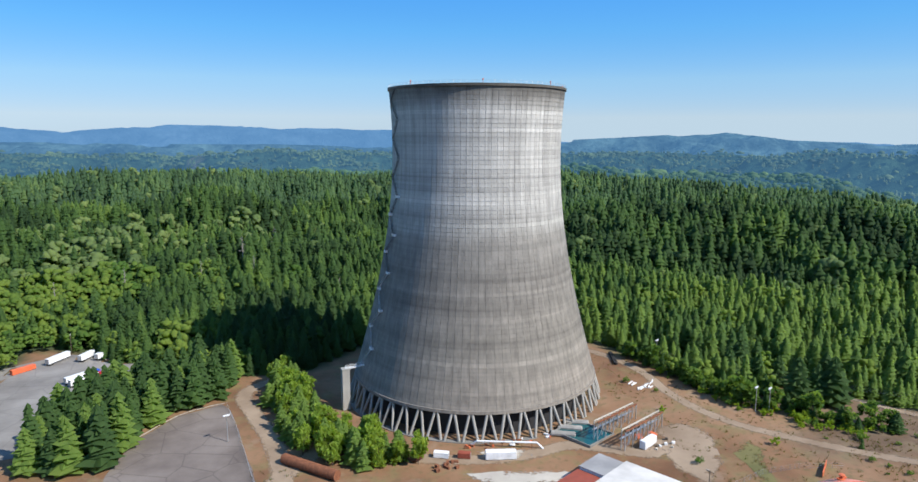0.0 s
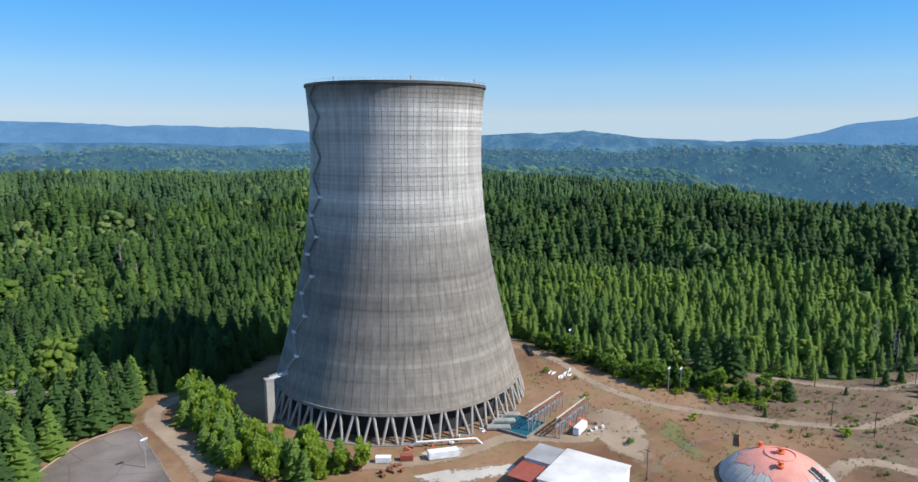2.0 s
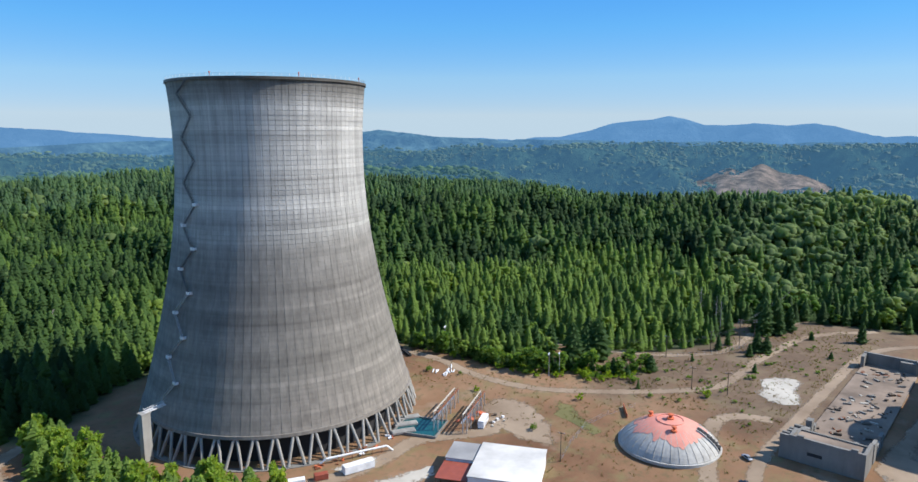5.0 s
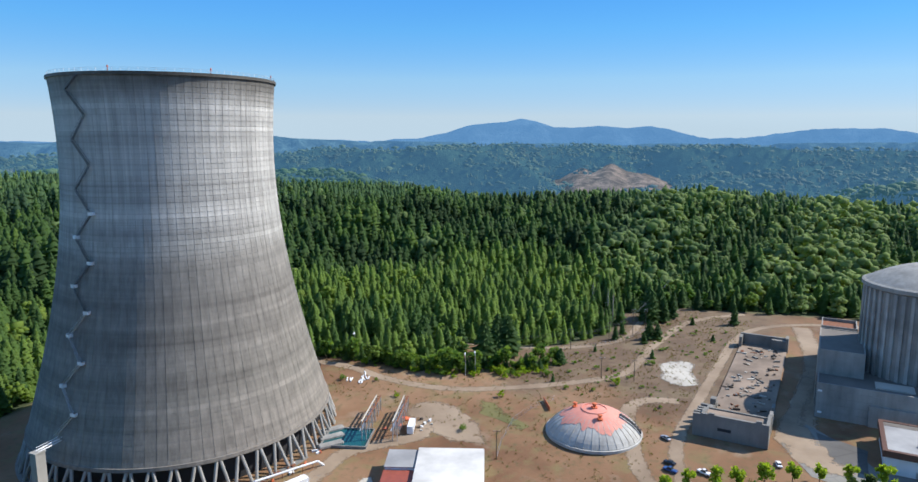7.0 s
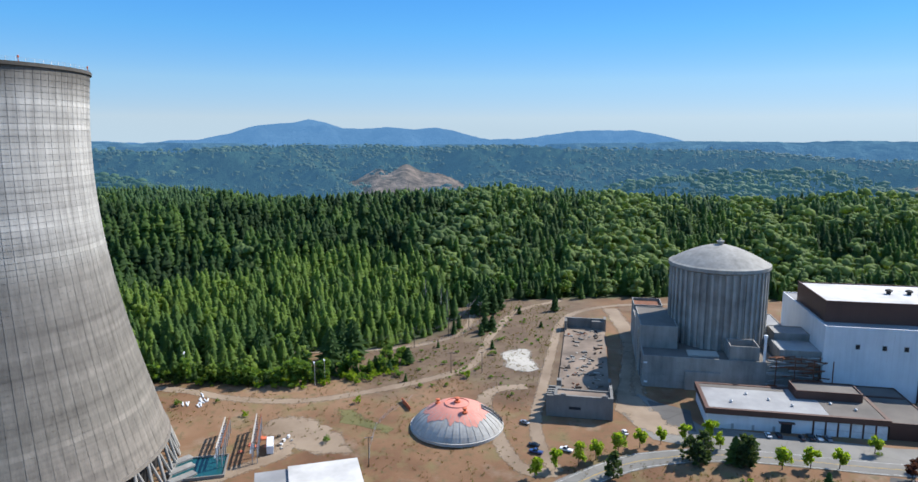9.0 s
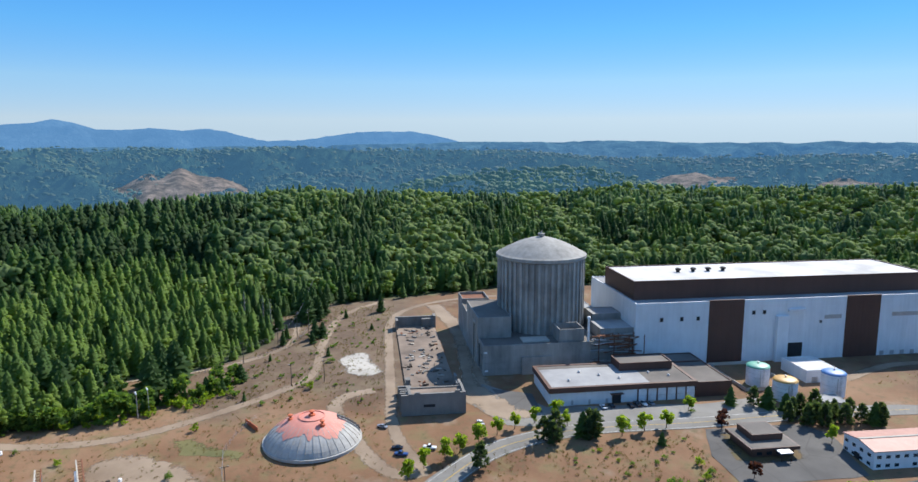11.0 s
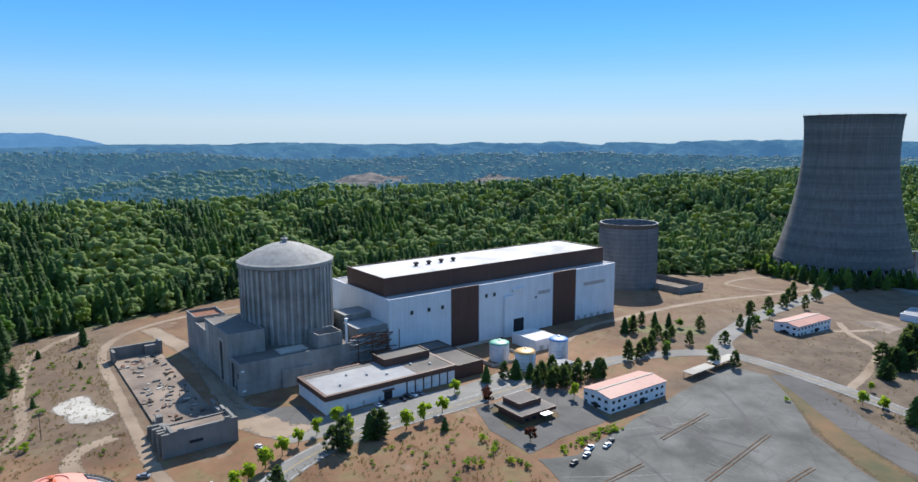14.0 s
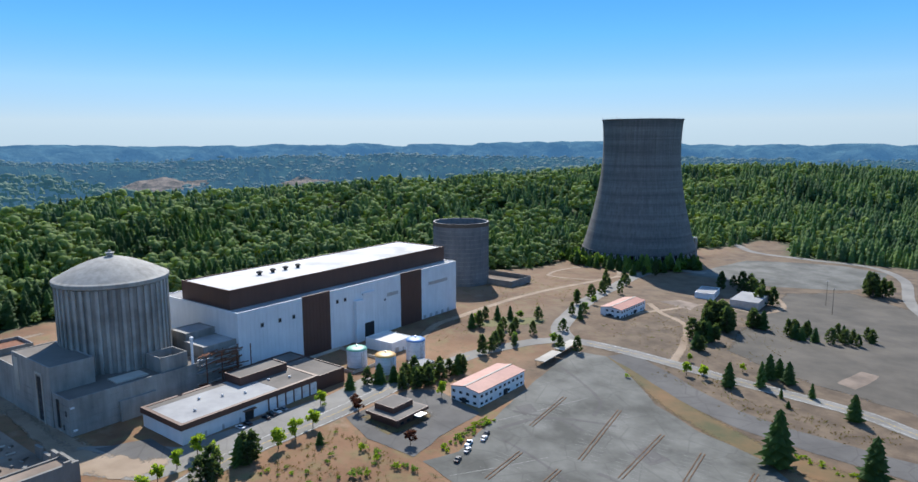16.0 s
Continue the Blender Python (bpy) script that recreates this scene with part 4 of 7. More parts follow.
def reactor(m, label, domed):
    t = thing("containment_building", m, label, "reactor building")
    R0, H = (23.4, 55.0) if domed else (22.9, 52.3)
    bm = bmesh.new()
    prof = [(R0, 0), (R0, H - 2.2)] if domed else [(R0, 0), (R0, H - 0.4), (R0 - 1.3, H - 0.4), (R0 - 1.3, H - 9)]
    add_lathe(bm, prof, 96, cap=domed)
    part("drum_wall", bm, M_RECESS if domed else M_LINER, t, smooth=False)
    rib = None
    for k in range(44 if domed else 60):
        a = 360 / (44 if domed else 60) * k
        if rib is None:
            rib = part("rib", box(R0 - 0.3, R0 + (0.75 if domed else 0.22), -0.75 if domed else -0.3, 0.75 if domed else 0.3, 0.5, H - 2.3, None, 0.1), M_RIB if domed else M_LINER, t)
        else:
            o = new("rib", rib.data)
            o.parent = t
            o.matrix_basis = pose(0, 0, 0, 0, 0, a)
    if domed:
        bm = bmesh.new()
        add_lathe(bm, [(R0 + 0.1, H - 2.2), (R0 + 1.5, H - 1.6), (R0 + 1.5, H), (R0 + 0.8, H + 0.35)] + [(r, H + 0.4 + 8.9 * (1 - (r / (R0 + 0.4)) ** 1.65)) for r in np.linspace(R0 + 0.2, 1.0, 14)], 96)
        part("dome", bm, M_DOME, t, "shallow pale concrete dome")
        bm = lathe([(1.6, H + 9.6), (1.6, H + 10.6), (2.0, H + 10.7), (2.0, H + 11.0), (0.5, H + 11.3), (0.5, H + 12.2)], 20)
        part("vent_cap", bm, M_DOME, t)
    else:
        for k in range(14):
            bm = bmesh.new()
            zz = 3.5 * (k + 1)
            add_lathe(bm, [(R0 + 0.02, zz), (R0 + 0.14, zz + 0.05), (R0 + 0.14, zz + 0.3), (R0 + 0.02, zz + 0.35)], 72, cap=False)
            part("lift_joint", bm, M_CONC, t)
        bm = bmesh.new()
        add_lathe(bm, [(R0 + 0.3, H - 3.5), (R0 + 0.3, H - 0.3), (R0 + 0.1, H - 0.3)], 72, cap=False)
        part("top_band", bm, M_TIMBER, t, "dark rusted band round the open top")
    return t


reactor(PLANT @ pose(38.6, 40.2, 0), "round ribbed grey concrete containment building with a shallow pale dome", True)
reactor(pose(318, -245, 4.0), "unfinished round grey concrete containment shell with an open dark top", False)


def parapet_block(name, x0, x1, y0, y1, z0, z1, wall, roof, parent, rim=0.7, wall_t=0.5):
    """One block of a building: walls with thickness, a parapet and a roof slab let in behind it."""
    w = wall_t
    for q in ((x0, x1, y0, y0 + w), (x0, x1, y1 - w, y1), (x0, x0 + w, y0 + w, y1 - w), (x1 - w, x1, y0 + w, y1 - w)):
        part(name, box(*q, z0, z1), wall, parent)
    part("roof", box(x0 + w, x1 - w, y0 + w, y1 - w, z1 - rim - 0.4, z1 - rim), roof, parent)


def auxiliary():
    t = thing("auxiliary_building", PLANT, "stepped bare concrete auxiliary building round the reactor, stained and unfinished", "industrial building")
    parapet_block("wall", -1, 60, 4, 79.5, -0.5, 15.5, M_CONC, M_ROOFD, t)
    parapet_block("wall", 14, 52, 62, 79.9, -0.5, 26, M_CONC, M_ROOFD, t, 0.3)
    parapet_block("wall", 52.2, 74, 60, 79.7, -0.5, 19, M_CONC, M_ROOFD, t, 0.5)
    parapet_block("wall", 74.2, 92, 63, 79.3, -0.5, 21.5, M_CONC, M_RUST, t, 1.5)
    parapet_block("wall", 0.5, 13, 27, 40, 14.8, 22, M_CONC, M_ROOFD, t, 4.5)
    parapet_block("wall", 2, 19, -1, 18, -0.5, 21, M_CONC, M_ROOFG, t, 0.3)
    parapet_block("wall", 20, 34, -0.4, 16, -0.5, 24, M_CONC, M_ROOFG, t, 0.3)
    parapet_block("wall", 60.2, 88, 0.5, 59.5, -0.5, 16, M_CONC, M_ROOFG, t, 0.3)
    part("buttress", box(-2.2, -1.003, 44, 60, -0.5, 9), M_CONC, t)
    part("doorway", box(8, 9.5, 79.85, 80.05, 2, 14), M_DARK, t)
    part("vent_pipe", lathe([(0.6, 12), (0.6, 27), (0.9, 27.1), (0.9, 28.2), (0.5, 28.4)], 14, -0.2, 25), M_STEELW, t, "slim pale metal vent stack")
    # pale framed recess, panels and small openings along the north side
    part("recess", box(22, 27, 79.85, 79.96, 1, 20), M_DARK, t)
    for x in (21.2, 27.0):
        part("recess_frame", box(x, x + 0.8, 79.85, 80.3, -0.4, 21), M_PALE, t)
    part("recess_frame", box(21.2, 27.8, 79.85, 80.3, 21.003, 21.9), M_PALE, t)
    part("blind_panel", box(46, 50.5, 79.85, 80.0, 9, 24), M_PALE, t, "paler infilled panel")
    for x, z, w, h in ((1.5, 8, 1.6, 2.2), (63, 12, 1.8, 1.6), (4.5, 1.5, 1.2, 2.2)):
        part("opening", box(x, x + w, 79.45, 79.6, z, z + h), M_DARK, t)
    for y, z in ((77.5, 11.5), (77.0, 2.0)):
        part("plate", box(-1.06, -0.98, y, y + 1.6, z, z + 0.9), M_STEELW, t)
    for z in (3.2, 6.4, 9.6, 12.8):
        part("pour_joint", box(-1.05, -0.98, 18.2, 79.4, z, z + 0.12), M_RECESS, t)
        part("pour_joint", box(-0.9, 51.8, 79.48 if z < 3 else 79.9, 79.98, z, z + 0.12), M_RECESS, t)
    part("roof_kerb", box(3, 34, 20, 20.5, 14.8, 15.6), M_CONC, t)
    part("roof_curb", box(4, 12, 44, 58, 14.8, 15.4), M_PALE, t)
    # rusting pipework along the front
    rng = random.Random(5)
    for k in range(54):
        zz = rng.choice((5, 8, 10.5, 12.5, 14.5, 16.5, 18.5)) + rng.uniform(-0.3, 0.3)
        y0 = rng.uniform(-4, 20)
        part("pipe", bar((rng.uniform(-5, 1.2), y0, zz), (rng.uniform(-5, 1.2), min(24, y0 + rng.uniform(6, 14)), zz), rng.uniform(0.3, 0.8), None, 8), rng.choice((M_RUST, M_RUST, M_STEEL, M_CONC)), t)
    for k in range(7):
        part("rack_post", bar((-5 + (k % 2) * 5, -3 + 4 * k, -0.4), (-5 + (k % 2) * 5, -3 + 4 * k, 19), 0.4), M_RUST, t)
    return t


auxiliary()


def turbine_hall():
    t = thing("turbine_hall", PLANT, "long white-clad turbine hall with brown upper storey", "industrial building")
    L, D, HW, HB = 176.0, 69.0, 34.0, 43.4
    segs = [(0, -40, M_WHITE), (-40, -59.5, M_BROWN), (-59.5, -118.5, M_WHITE), (-118.5, -138.5, M_BROWN), (-138.5, -L, M_WHITE)]
    for a, b, m in segs:
        proud = 0.25 if m is M_BROWN else 0.0
        bm = bmesh.new()
        add_box(bm, -proud, 0.6, b, a, -0.5, HW + (0.4 if proud else 0))
        wall = part("wall_panel", bm, m, t)
        seam = None
        for k in range(1, int((a - b) / 2.4)):
            if seam is None:
                seam = part("panel_rib", box(-proud - 0.08, -proud - 0.002, -0.05, 0.05, 0.2, HW - 0.1), m, wall)
                seam.matrix_basis = pose(0, a - k * 2.4, 0)
            else:
                o = new("panel_rib", seam.data)
                o.parent, o.matrix_basis = wall, pose(0, a - k * 2.4, 0)
    bm = box(0.6, D, -0.6, 0, -0.5, HW)
    part("end_wall", bm, M_WHITE, t)
    part("end_wall", box(0.6, D, -L, -L + 0.6, -0.5, HW), M_WHITE, t)
    part("back_wall", box(D - 0.6, D, -L + 0.6, -0.6, -0.5, HW), M_WHITE, t)
    part("low_roof", box(0.6, D - 0.6, -L + 0.6, -0.6, HW - 1.0, HW - 0.5), M_ROOFG, t)
    x0, x1, y0, y1 = 9.5, 52.5, -L - 0.5 + 2, -2.5
    bm = bmesh.new()
    for q in ((x0, x1, y0, y0 + 0.5), (x0, x1, y1 - 0.5, y1), (x0, x0 + 0.5, y0 + 0.5, y1 - 0.5), (x1 - 0.5, x1, y0 + 0.5, y1 - 0.5)):
        add_box(bm, *q, HW - 0.6, HB)
    part("upper_wall", bm, M_BROWN, t, "dark brown ribbed metal cladding")
    part("roof", box(x0 + 0.5, x1 - 0.5, y0 + 0.5, y1 - 0.5, HB - 1.0, HB - 0.5), M_ROOFW, t, "sun-bleached pale roof")
    part("roof_edge", add_box(box(x0 - 0.2, x0 + 0.35, y0 - 0.2, y1 + 0.2, HB + 0.003, HB + 0.3), x0 + 0.35, x1 + 0.2, y1 - 0.35, y1 + 0.2, HB + 0.003, HB + 0.3), M_BROWN, t)
    for k in range(4):
        bm = bmesh.new()
        add_lathe(bm, [(1.0, 0), (1.0, 1.2), (1.7, 1.3), (1.7, 2.0), (0.4, 2.5)], 14)
        o = part("roof_vent", bm, M_DARK, t)
        o.matrix_basis = pose(33, -38 - k * 9, HB - 0.5)
    for yv, zv, w, h in ((-14, 24, 1.6, 2.0), (-25, 24, 1.6, 2.0), (-34, 24, 1.6, 2.0), (-65, 26, 1.6, 2), (-71, 26, 1.6, 2), (-104, 20, 1.2, 1.2)):
        bm = bmesh.new()
        add_box(bm, -0.22, 0.02, yv - w / 2 - 0.2, yv + w / 2 + 0.2, zv - 0.2, zv + h + 0.2)
        o = part("louvre", bm, M_STEEL, t)
        part("louvre_opening", box(-0.27, -0.223, yv - w / 2, yv + w / 2, zv, zv + h), M_DARK, o)
    part("vent_duct", box(-2.6, -0.07, -84, -77.5, -0.2, 25, None, 0.15), M_WHITE, t)
    part("duct_hood", box(-1.6, -0.07, -94, -84.2, 27, 28.4, None, 0.1), M_WHITE, t)
    part("roller_door", box(-0.35, 0.02, -94, -86, 0, 9.5), M_DARK, t)
    for k in range(5):
        part("door", box(-0.2, 0.02, -143 - k * 6.2, -140.6 - k * 6.2, 0, 2.6), M_STEEL, t)
    part("grille", box(-0.16, 0.02, -116, -106, 22, 24.2), M_STEEL, t)
    part("grille", box(-0.16, 0.02, -166, -146, 22, 24.2), M_STEEL, t)
    return t


turbine_hall()


def office():
    t = thing("office_building", PLANT, "low white office building with a brown fascia and pale flat roof", "building")
    x0, x1, y0, y1, H = -44.0, -13.5, -12.2, 57.5, 8.6
    bm = bmesh.new()
    for q in ((x0 + 1, x1, y0 + 1, y0 + 1.4), (x0 + 1, x1, y1 - 1.4, y1 - 1), (x0 + 1, x0 + 1.4, y0 + 1.4, y1 - 1.4), (x1 - 0.4, x1, y0 + 1.4, y1 - 1.4)):
        add_box(bm, *q, -0.4, 6.2)
    part("wall", bm, M_WHITE, t)
    bm = bmesh.new()
    for q in ((x0, x1, y0, y0 + 1.6), (x0, x1, y1 - 1.6, y1), (x0, x0 + 1.6, y0 + 1.6, y1 - 1.6), (x1 - 1.6, x1, y0 + 1.6, y1 - 1.6)):
        add_box(bm, *q, 6.203, H)
    part("fascia", bm, M_BROWN, t, "dark brown metal fascia")
    part("roof", box(x0 + 1.6, x1 - 1.6, y0 + 1.6, y1 - 1.6, H - 1.0, H - 0.25), M_ROOFG, t)
    # the darker gravelled end of the roof and the plant room on it
    part("roof_deck", box(x0 + 1.7, x1 - 1.7, y0 + 1.7, y0 + 22, H - 0.247, H - 0.2), M_ROOFD, t)
    part("roof_deck", box(x1 - 5.5, x1 - 1.7, 20, y1 - 1.7, H - 0.247, H - 0.2), M_ROOFD, t)
    parapet_block("plant_room", -26, -14, -8, 18, H - 0.2, H + 3.6, M_BROWN, M_ROOFD, t, 0.5)
    for k in range(6):
        yv = 15.5 - 4.6 * k
        d = part("garage_door", box(x0 + 0.85, x0 + 1.02, yv - 3.8, yv, 0, 5.4), M_STEELW, t)
        part("panel_line", box(x0 + 0.8, x0 + 0.853, yv - 3.8, yv, 2.6, 2.75), M_STEEL, d)
        part("pier", box(x0 + 0.7, x0 + 1.02, yv + 0.1, yv + 0.7, 0, 6.2), M_BROWN, t)
    part("entrance", box(x0 + 0.4, x0 + 1.02, 24, 28, 0, 4.2, None, 0.05), M_DARK, t)
    part("canopy", box(x0 - 0.6, x0 + 1.02, 23, 29, 4.3, 4.7, None, 0.05), M_BROWN, t)
    for k in range(3):
        part("door", box(x0 + 0.9, x0 + 1.02, 30 + 8 * k, 31 + 8 * k, 0, 2.3), M_STEEL, t)
    for k in range(7):
        o = part("roof_fan", lathe([(0.5, 0), (0.5, 0.5), (0.8, 0.6), (0.3, 1.0)], 10), M_STEEL, t)
        o.matrix_basis = pose(x0 + 9 + (k % 3) * 5, y0 + 10 + k * 8, H - 0.25)
    # rear wing towards the hall
    parapet_block("rear_wing", -13.3, -1, -30, -9, -0.4, 7.2, M_BROWN, M_ROOFD, t, 0.4)
    parapet_block("rear_wing", -42, -13.6, -30, -12.4, -0.4, 7.2, M_BROWN, M_ROOFD, t, 0.4)
    return t


office()


def ruin():
    t = thing("unfinished_foundation", PLANT, "roofless unfinished concrete foundation with broken end walls and a littered slab", "ruin")
    part("slab", box(-40, 92, 95, 119, -0.4, 0.9), M_SLAB, t)
    bm = bmesh.new()
    add_box(bm, -43.5, -42.3, 94.5, 119.5, -0.5, 9.2)
    add_box(bm, -42.3, -30, 94.5, 95.7, -0.5, 8.6)
    add_box(bm, -42.3, -36, 118.3, 119.5, -0.5, 9.2)
    add_box(bm, -36, -30, 118.3, 119.5, -0.5, 7.0)
    add_box(bm, -31, -30, 95.7, 118.3, -0.5, 7.2)
    part("end_wall", bm, M_RUIN, t)
    part("deck", box(-42.3, -31, 95.7, 118.3, 6.2, 6.7), M_SLAB, t)
    part("pump_door", box(-43.65, -43.497, 108, 113, 3.2, 4.4), M_DARK, t)
    bm = bmesh.new()
    for k, hgt in enumerate((6.5, 5.0, 7.0, 3.5)):
        add_box(bm, -30 + 5 * k, -26.5 + 5 * k, 117.2, 119.4, -0.5, hgt)
    part("side_wall", bm, M_RUIN, t)
    bm = bmesh.new()
    for k, hgt in enumerate((7.5, 4.5, 5.5)):
        add_box(bm, -28 + 7 * k, -23 + 7 * k, 94.4, 95.6, -0.5, hgt)
    part("side_wall", bm, M_RUIN, t)
    bm = bmesh.new()
    add_box(bm, 86, 92.5, 94.5, 96, -0.5, 8.2)
    add_box(bm, 91, 92.5, 96, 119.5, -0.5, 7.0)
    add_box(bm, 84, 91, 118, 119.5, -0.5, 6.5)
    add_box(bm, 88, 91, 96.003, 103, -0.5, 6.0)
    part("far_wall", bm, M_RUIN, t)
    for k, (u, h) in enumerate(((-43.5, 8.8), (-39, 8.0), (-34, 7.0), (-29, 6.0), (-24, 5.5), (-19, 3.5))):
        part("buttress", box(u, u + 1.3, 119.503, 122.6 + 0.5 * (k % 2), -0.5, h), M_RUIN, t)
    for k, (v, h) in enumerate(((97, 0.9), (114.5, 0.6))):
        part("broken_top", box(-43.45, -42.35, v, v + 2.2, 9.203, 9.2 + h), M_RUIN, t)
    return t


ruin()


def tank_dome():
    t = thing("domed_tank", pose(176.5, 157.5, 3.2), "low domed tank, grey ribbed skirt, peeling salmon-pink coating", "storage tank")
    RR, H = 19.0, 9.3

    def zr(r):
        return 1.4 + H * (1 - (r / RR) ** 2) ** 0.8
    bm = bmesh.new()
    rs = np.linspace(RR - 0.02, 9.0, 10)
    add_lathe(bm, [(RR + 0.7, 0), (RR + 0.7, 1.2), (RR, 1.25)] + [(r, zr(r)) for r in rs], 72, cap=False)
    part("skirt", bm, M_SKIRT, t)
    for k in range(36):
        bm = bmesh.new()
        for a, b in zip(rs[:-1], rs[1:]):
            add_bar(bm, (a, 0, zr(a) + 0.05), (b, 0, zr(b) + 0.05), 0.18, 0.2)
        o = part("seam", bm, M_PALE, t)
        o.matrix_basis = pose(0, 0, 0, 0, 0, 10 * k)
    # coating with a ragged lower edge
    bm = bmesh.new()
    seg = 144
    rows = 10
    edge = [13.5 + 5.0 * noise.noise((math.cos(2 * math.pi * i / seg) * 2.2, math.sin(2 * math.pi * i / seg) * 2.2, 3)) + 2.2 * noise.noise((i * 0.28, 0, 5)) for i in range(seg)]
    grid = [[bm.verts.new((e * f * math.cos(2 * math.pi * i / seg), e * f * math.sin(2 * math.pi * i / seg), zr(e * f) + 0.12)) for f in np.linspace(1, 0.05, rows)] for i, e in enumerate(edge)]
    for i in range(seg):
        j = (i + 1) % seg
        for k in range(rows - 1):
            bm.faces.new((grid[i][k], grid[j][k], grid[j][k + 1], grid[i][k + 1]))
    bm.faces.new([grid[i][-1] for i in range(seg)])
    part("coating", bm, M_SALMON, t, "salmon-pink coating, flaked at its edge", True)
    bm = bmesh.new()
    add_lathe(bm, [(5.3, zr(5.3) + 0.1), (5.3, zr(5.3) + 0.45), (4.9, zr(4.9) + 0.45), (4.9, zr(4.9) + 0.1)], 48, cap=False)
    part("ring_curb", bm, M_SALMON, t)
    for x, y, s in ((0, 0, 1.2), (0.0, 8.5, 1.0), (-6.5, -5.0, 1.0)):
        bm = bmesh.new()
        add_lathe(bm, [(1.2 * s, -0.2), (1.2 * s, 0.5), (0.5 * s, 0.6), (0.5 * s, 1.6), (1.0 * s, 1.7), (1.0 * s, 2.0), (0.3, 2.2)], 16)
        add_bar(bm, (-1.8 * s, 0, 0.9), (1.8 * s, 0, 0.9), 0.5)
        o = part("hatch", bm, M_ORANGE, t, "orange-red hatch")
        o.matrix_basis = pose(x, y, zr(math.hypot(x, y)))
    for s in (-1.6, 1.6):
        bm = bmesh.new()
        line = [rs[0] - k * 1.1 for k in range(9)]
        low = [[bm.verts.new((a, s + w, zr(a) - 0.5)) for w in (-0.2, 0.2)] for a in line]
        top = [[bm.verts.new((a, s + w, zr(a) + 0.75)) for w in (-0.2, 0.2)] for a in line]
        for k in range(8):
            bm.faces.new((top[k][0], top[k][1], top[k + 1][1], top[k + 1][0]))
            for w in (0, 1):
                bm.faces.new((low[k][w], low[k + 1][w], top[k + 1][w], top[k][w]))
        for k in (0, 8):
            bm.faces.new((low[k][0], low[k][1], top[k][1], top[k][0]))
        bmesh.ops.recalc_face_normals(bm, faces=bm.faces)
        curb = part("ramp_curb", bm, M_SKIRT, t)
        curb.matrix_basis = pose(0, 0, 0, 0, 0, -74)
    bm = bmesh.new()
    for k in range(8):
        a, b = rs[0] - k * 1.1, rs[0] - (k + 1) * 1.1
        add_box(bm, b, a, -1.39, 1.39, zr(a) - 0.4, zr(b) + 0.45)
    o = part("ramp", bm, M_DARK, t, "dark walkway slot in the skirt")
    o.matrix_basis = pose(0, 0, 0, 0, 0, -74)
    return t


tank_dome()

# ---- paved and bare areas ----
strip("road_main", [(-60, -140), (-14, -155), (7, -164), (49, -168), (102, -169), (149, -164), (168, -152), (179, -128), (185, -100), (183, -46), (178, 1), (176, 50), (168, 77), (157, 93), (138, 110), (118, 122)], 10.5, M_ROAD, 0.14, "grey two-lane asphalt road with worn markings")
strip("road_avenue", [(163, -163), (178, -180), (194, -225), (208, -275), (220, -330), (232, -390), (228, -440), (190, -450)], 12, M_ROAD, 0.12, "grey asphalt avenue between rows of young pines")
for off in (-0.15, 0.15):
    strip("centre_line", [(-58 + off, -140.3), (-14, -155 + off), (7, -164 + off), (49, -168 + off), (102, -169 + off), (149, -164 + off)], 0.14, M_YELLOW, 0.17, "worn yellow road line")
    strip("centre_line", [(185 + off, -100), (183 + off, -46), (178 + off, 1), (176 + off, 50), (168 + off, 77 + off), (157, 93 + off), (138, 110 + off)], 0.14, M_YELLOW, 0.17, "worn yellow road line")
for off in (-4.4, 4.4):
    strip("edge_line", [(183 + off, -46), (178 + off, 1), (176 + off, 50), (168 + off * 0.9, 77 + off * 0.5), (157 + off * 0.7, 93 + off * 0.7), (138 + off * 0.6, 110 + off * 0.8)], 0.16, M_LINE, 0.17, "worn white road line")
    strip("edge_line", [(-14, -155 + off), (7, -164 + off), (49, -168 + off), (102, -169 + off), (146, -164 + off)], 0.16, M_LINE, 0.17, "worn white road line")
patch("parking_lot", [(148, -146), (133, -76), (128, -56), (117, -14), (122, 2), (104, 4), (60, 6), (14, -20), (8, -60), (15, -80), (28, -90), (56, -98), (82, -112), (109, -138), (130, -152)], M_ASPH, 0.10, "large empty cracked grey asphalt parking lot")
strip("drive", [(126, -160), (100, -148), (73, -133), (43, -121), (4, -117), (-30, -116)], 17, M_ASPHD, 0.11, "disused dark asphalt drive")
strip("verge", [(128, -155), (106, -143), (80, -122), (55, -107.5), (28, -96), (-12, -92)], 17, M_GRASS, 0.08, "strip of dry orange and green grass")
patch("office_apron", [(212, 66), (199, 58), (197, -12), (203, -40), (186, -44), (181, 0), (179, 50), (183, 78), (206, 92), (228, 84)], M_ROAD, 0.09, "grey asphalt apron before the office building")
patch("dark_asphalt_apron", [(222, 80), (214, 62), (193, 61), (196, 74)], M_ASPHD, 0.13, "patch of darker asphalt")
patch("dirt_apron", [(186, 79), (206, 95), (240, 94), (300, 92), (300, 84), (236, 85), (224, 83), (200, 70), (190, 62)], M_TRACK, 0.15, "pale trampled dirt beside the auxiliary building", 2.0)
patch("gatehouse_lot", [(172, -2), (150, 4), (126, 2), (130, -16), (133, -46), (164, -51), (174, -44)], M_ASPHD, 0.12, "dark asphalt lot round the gatehouse")
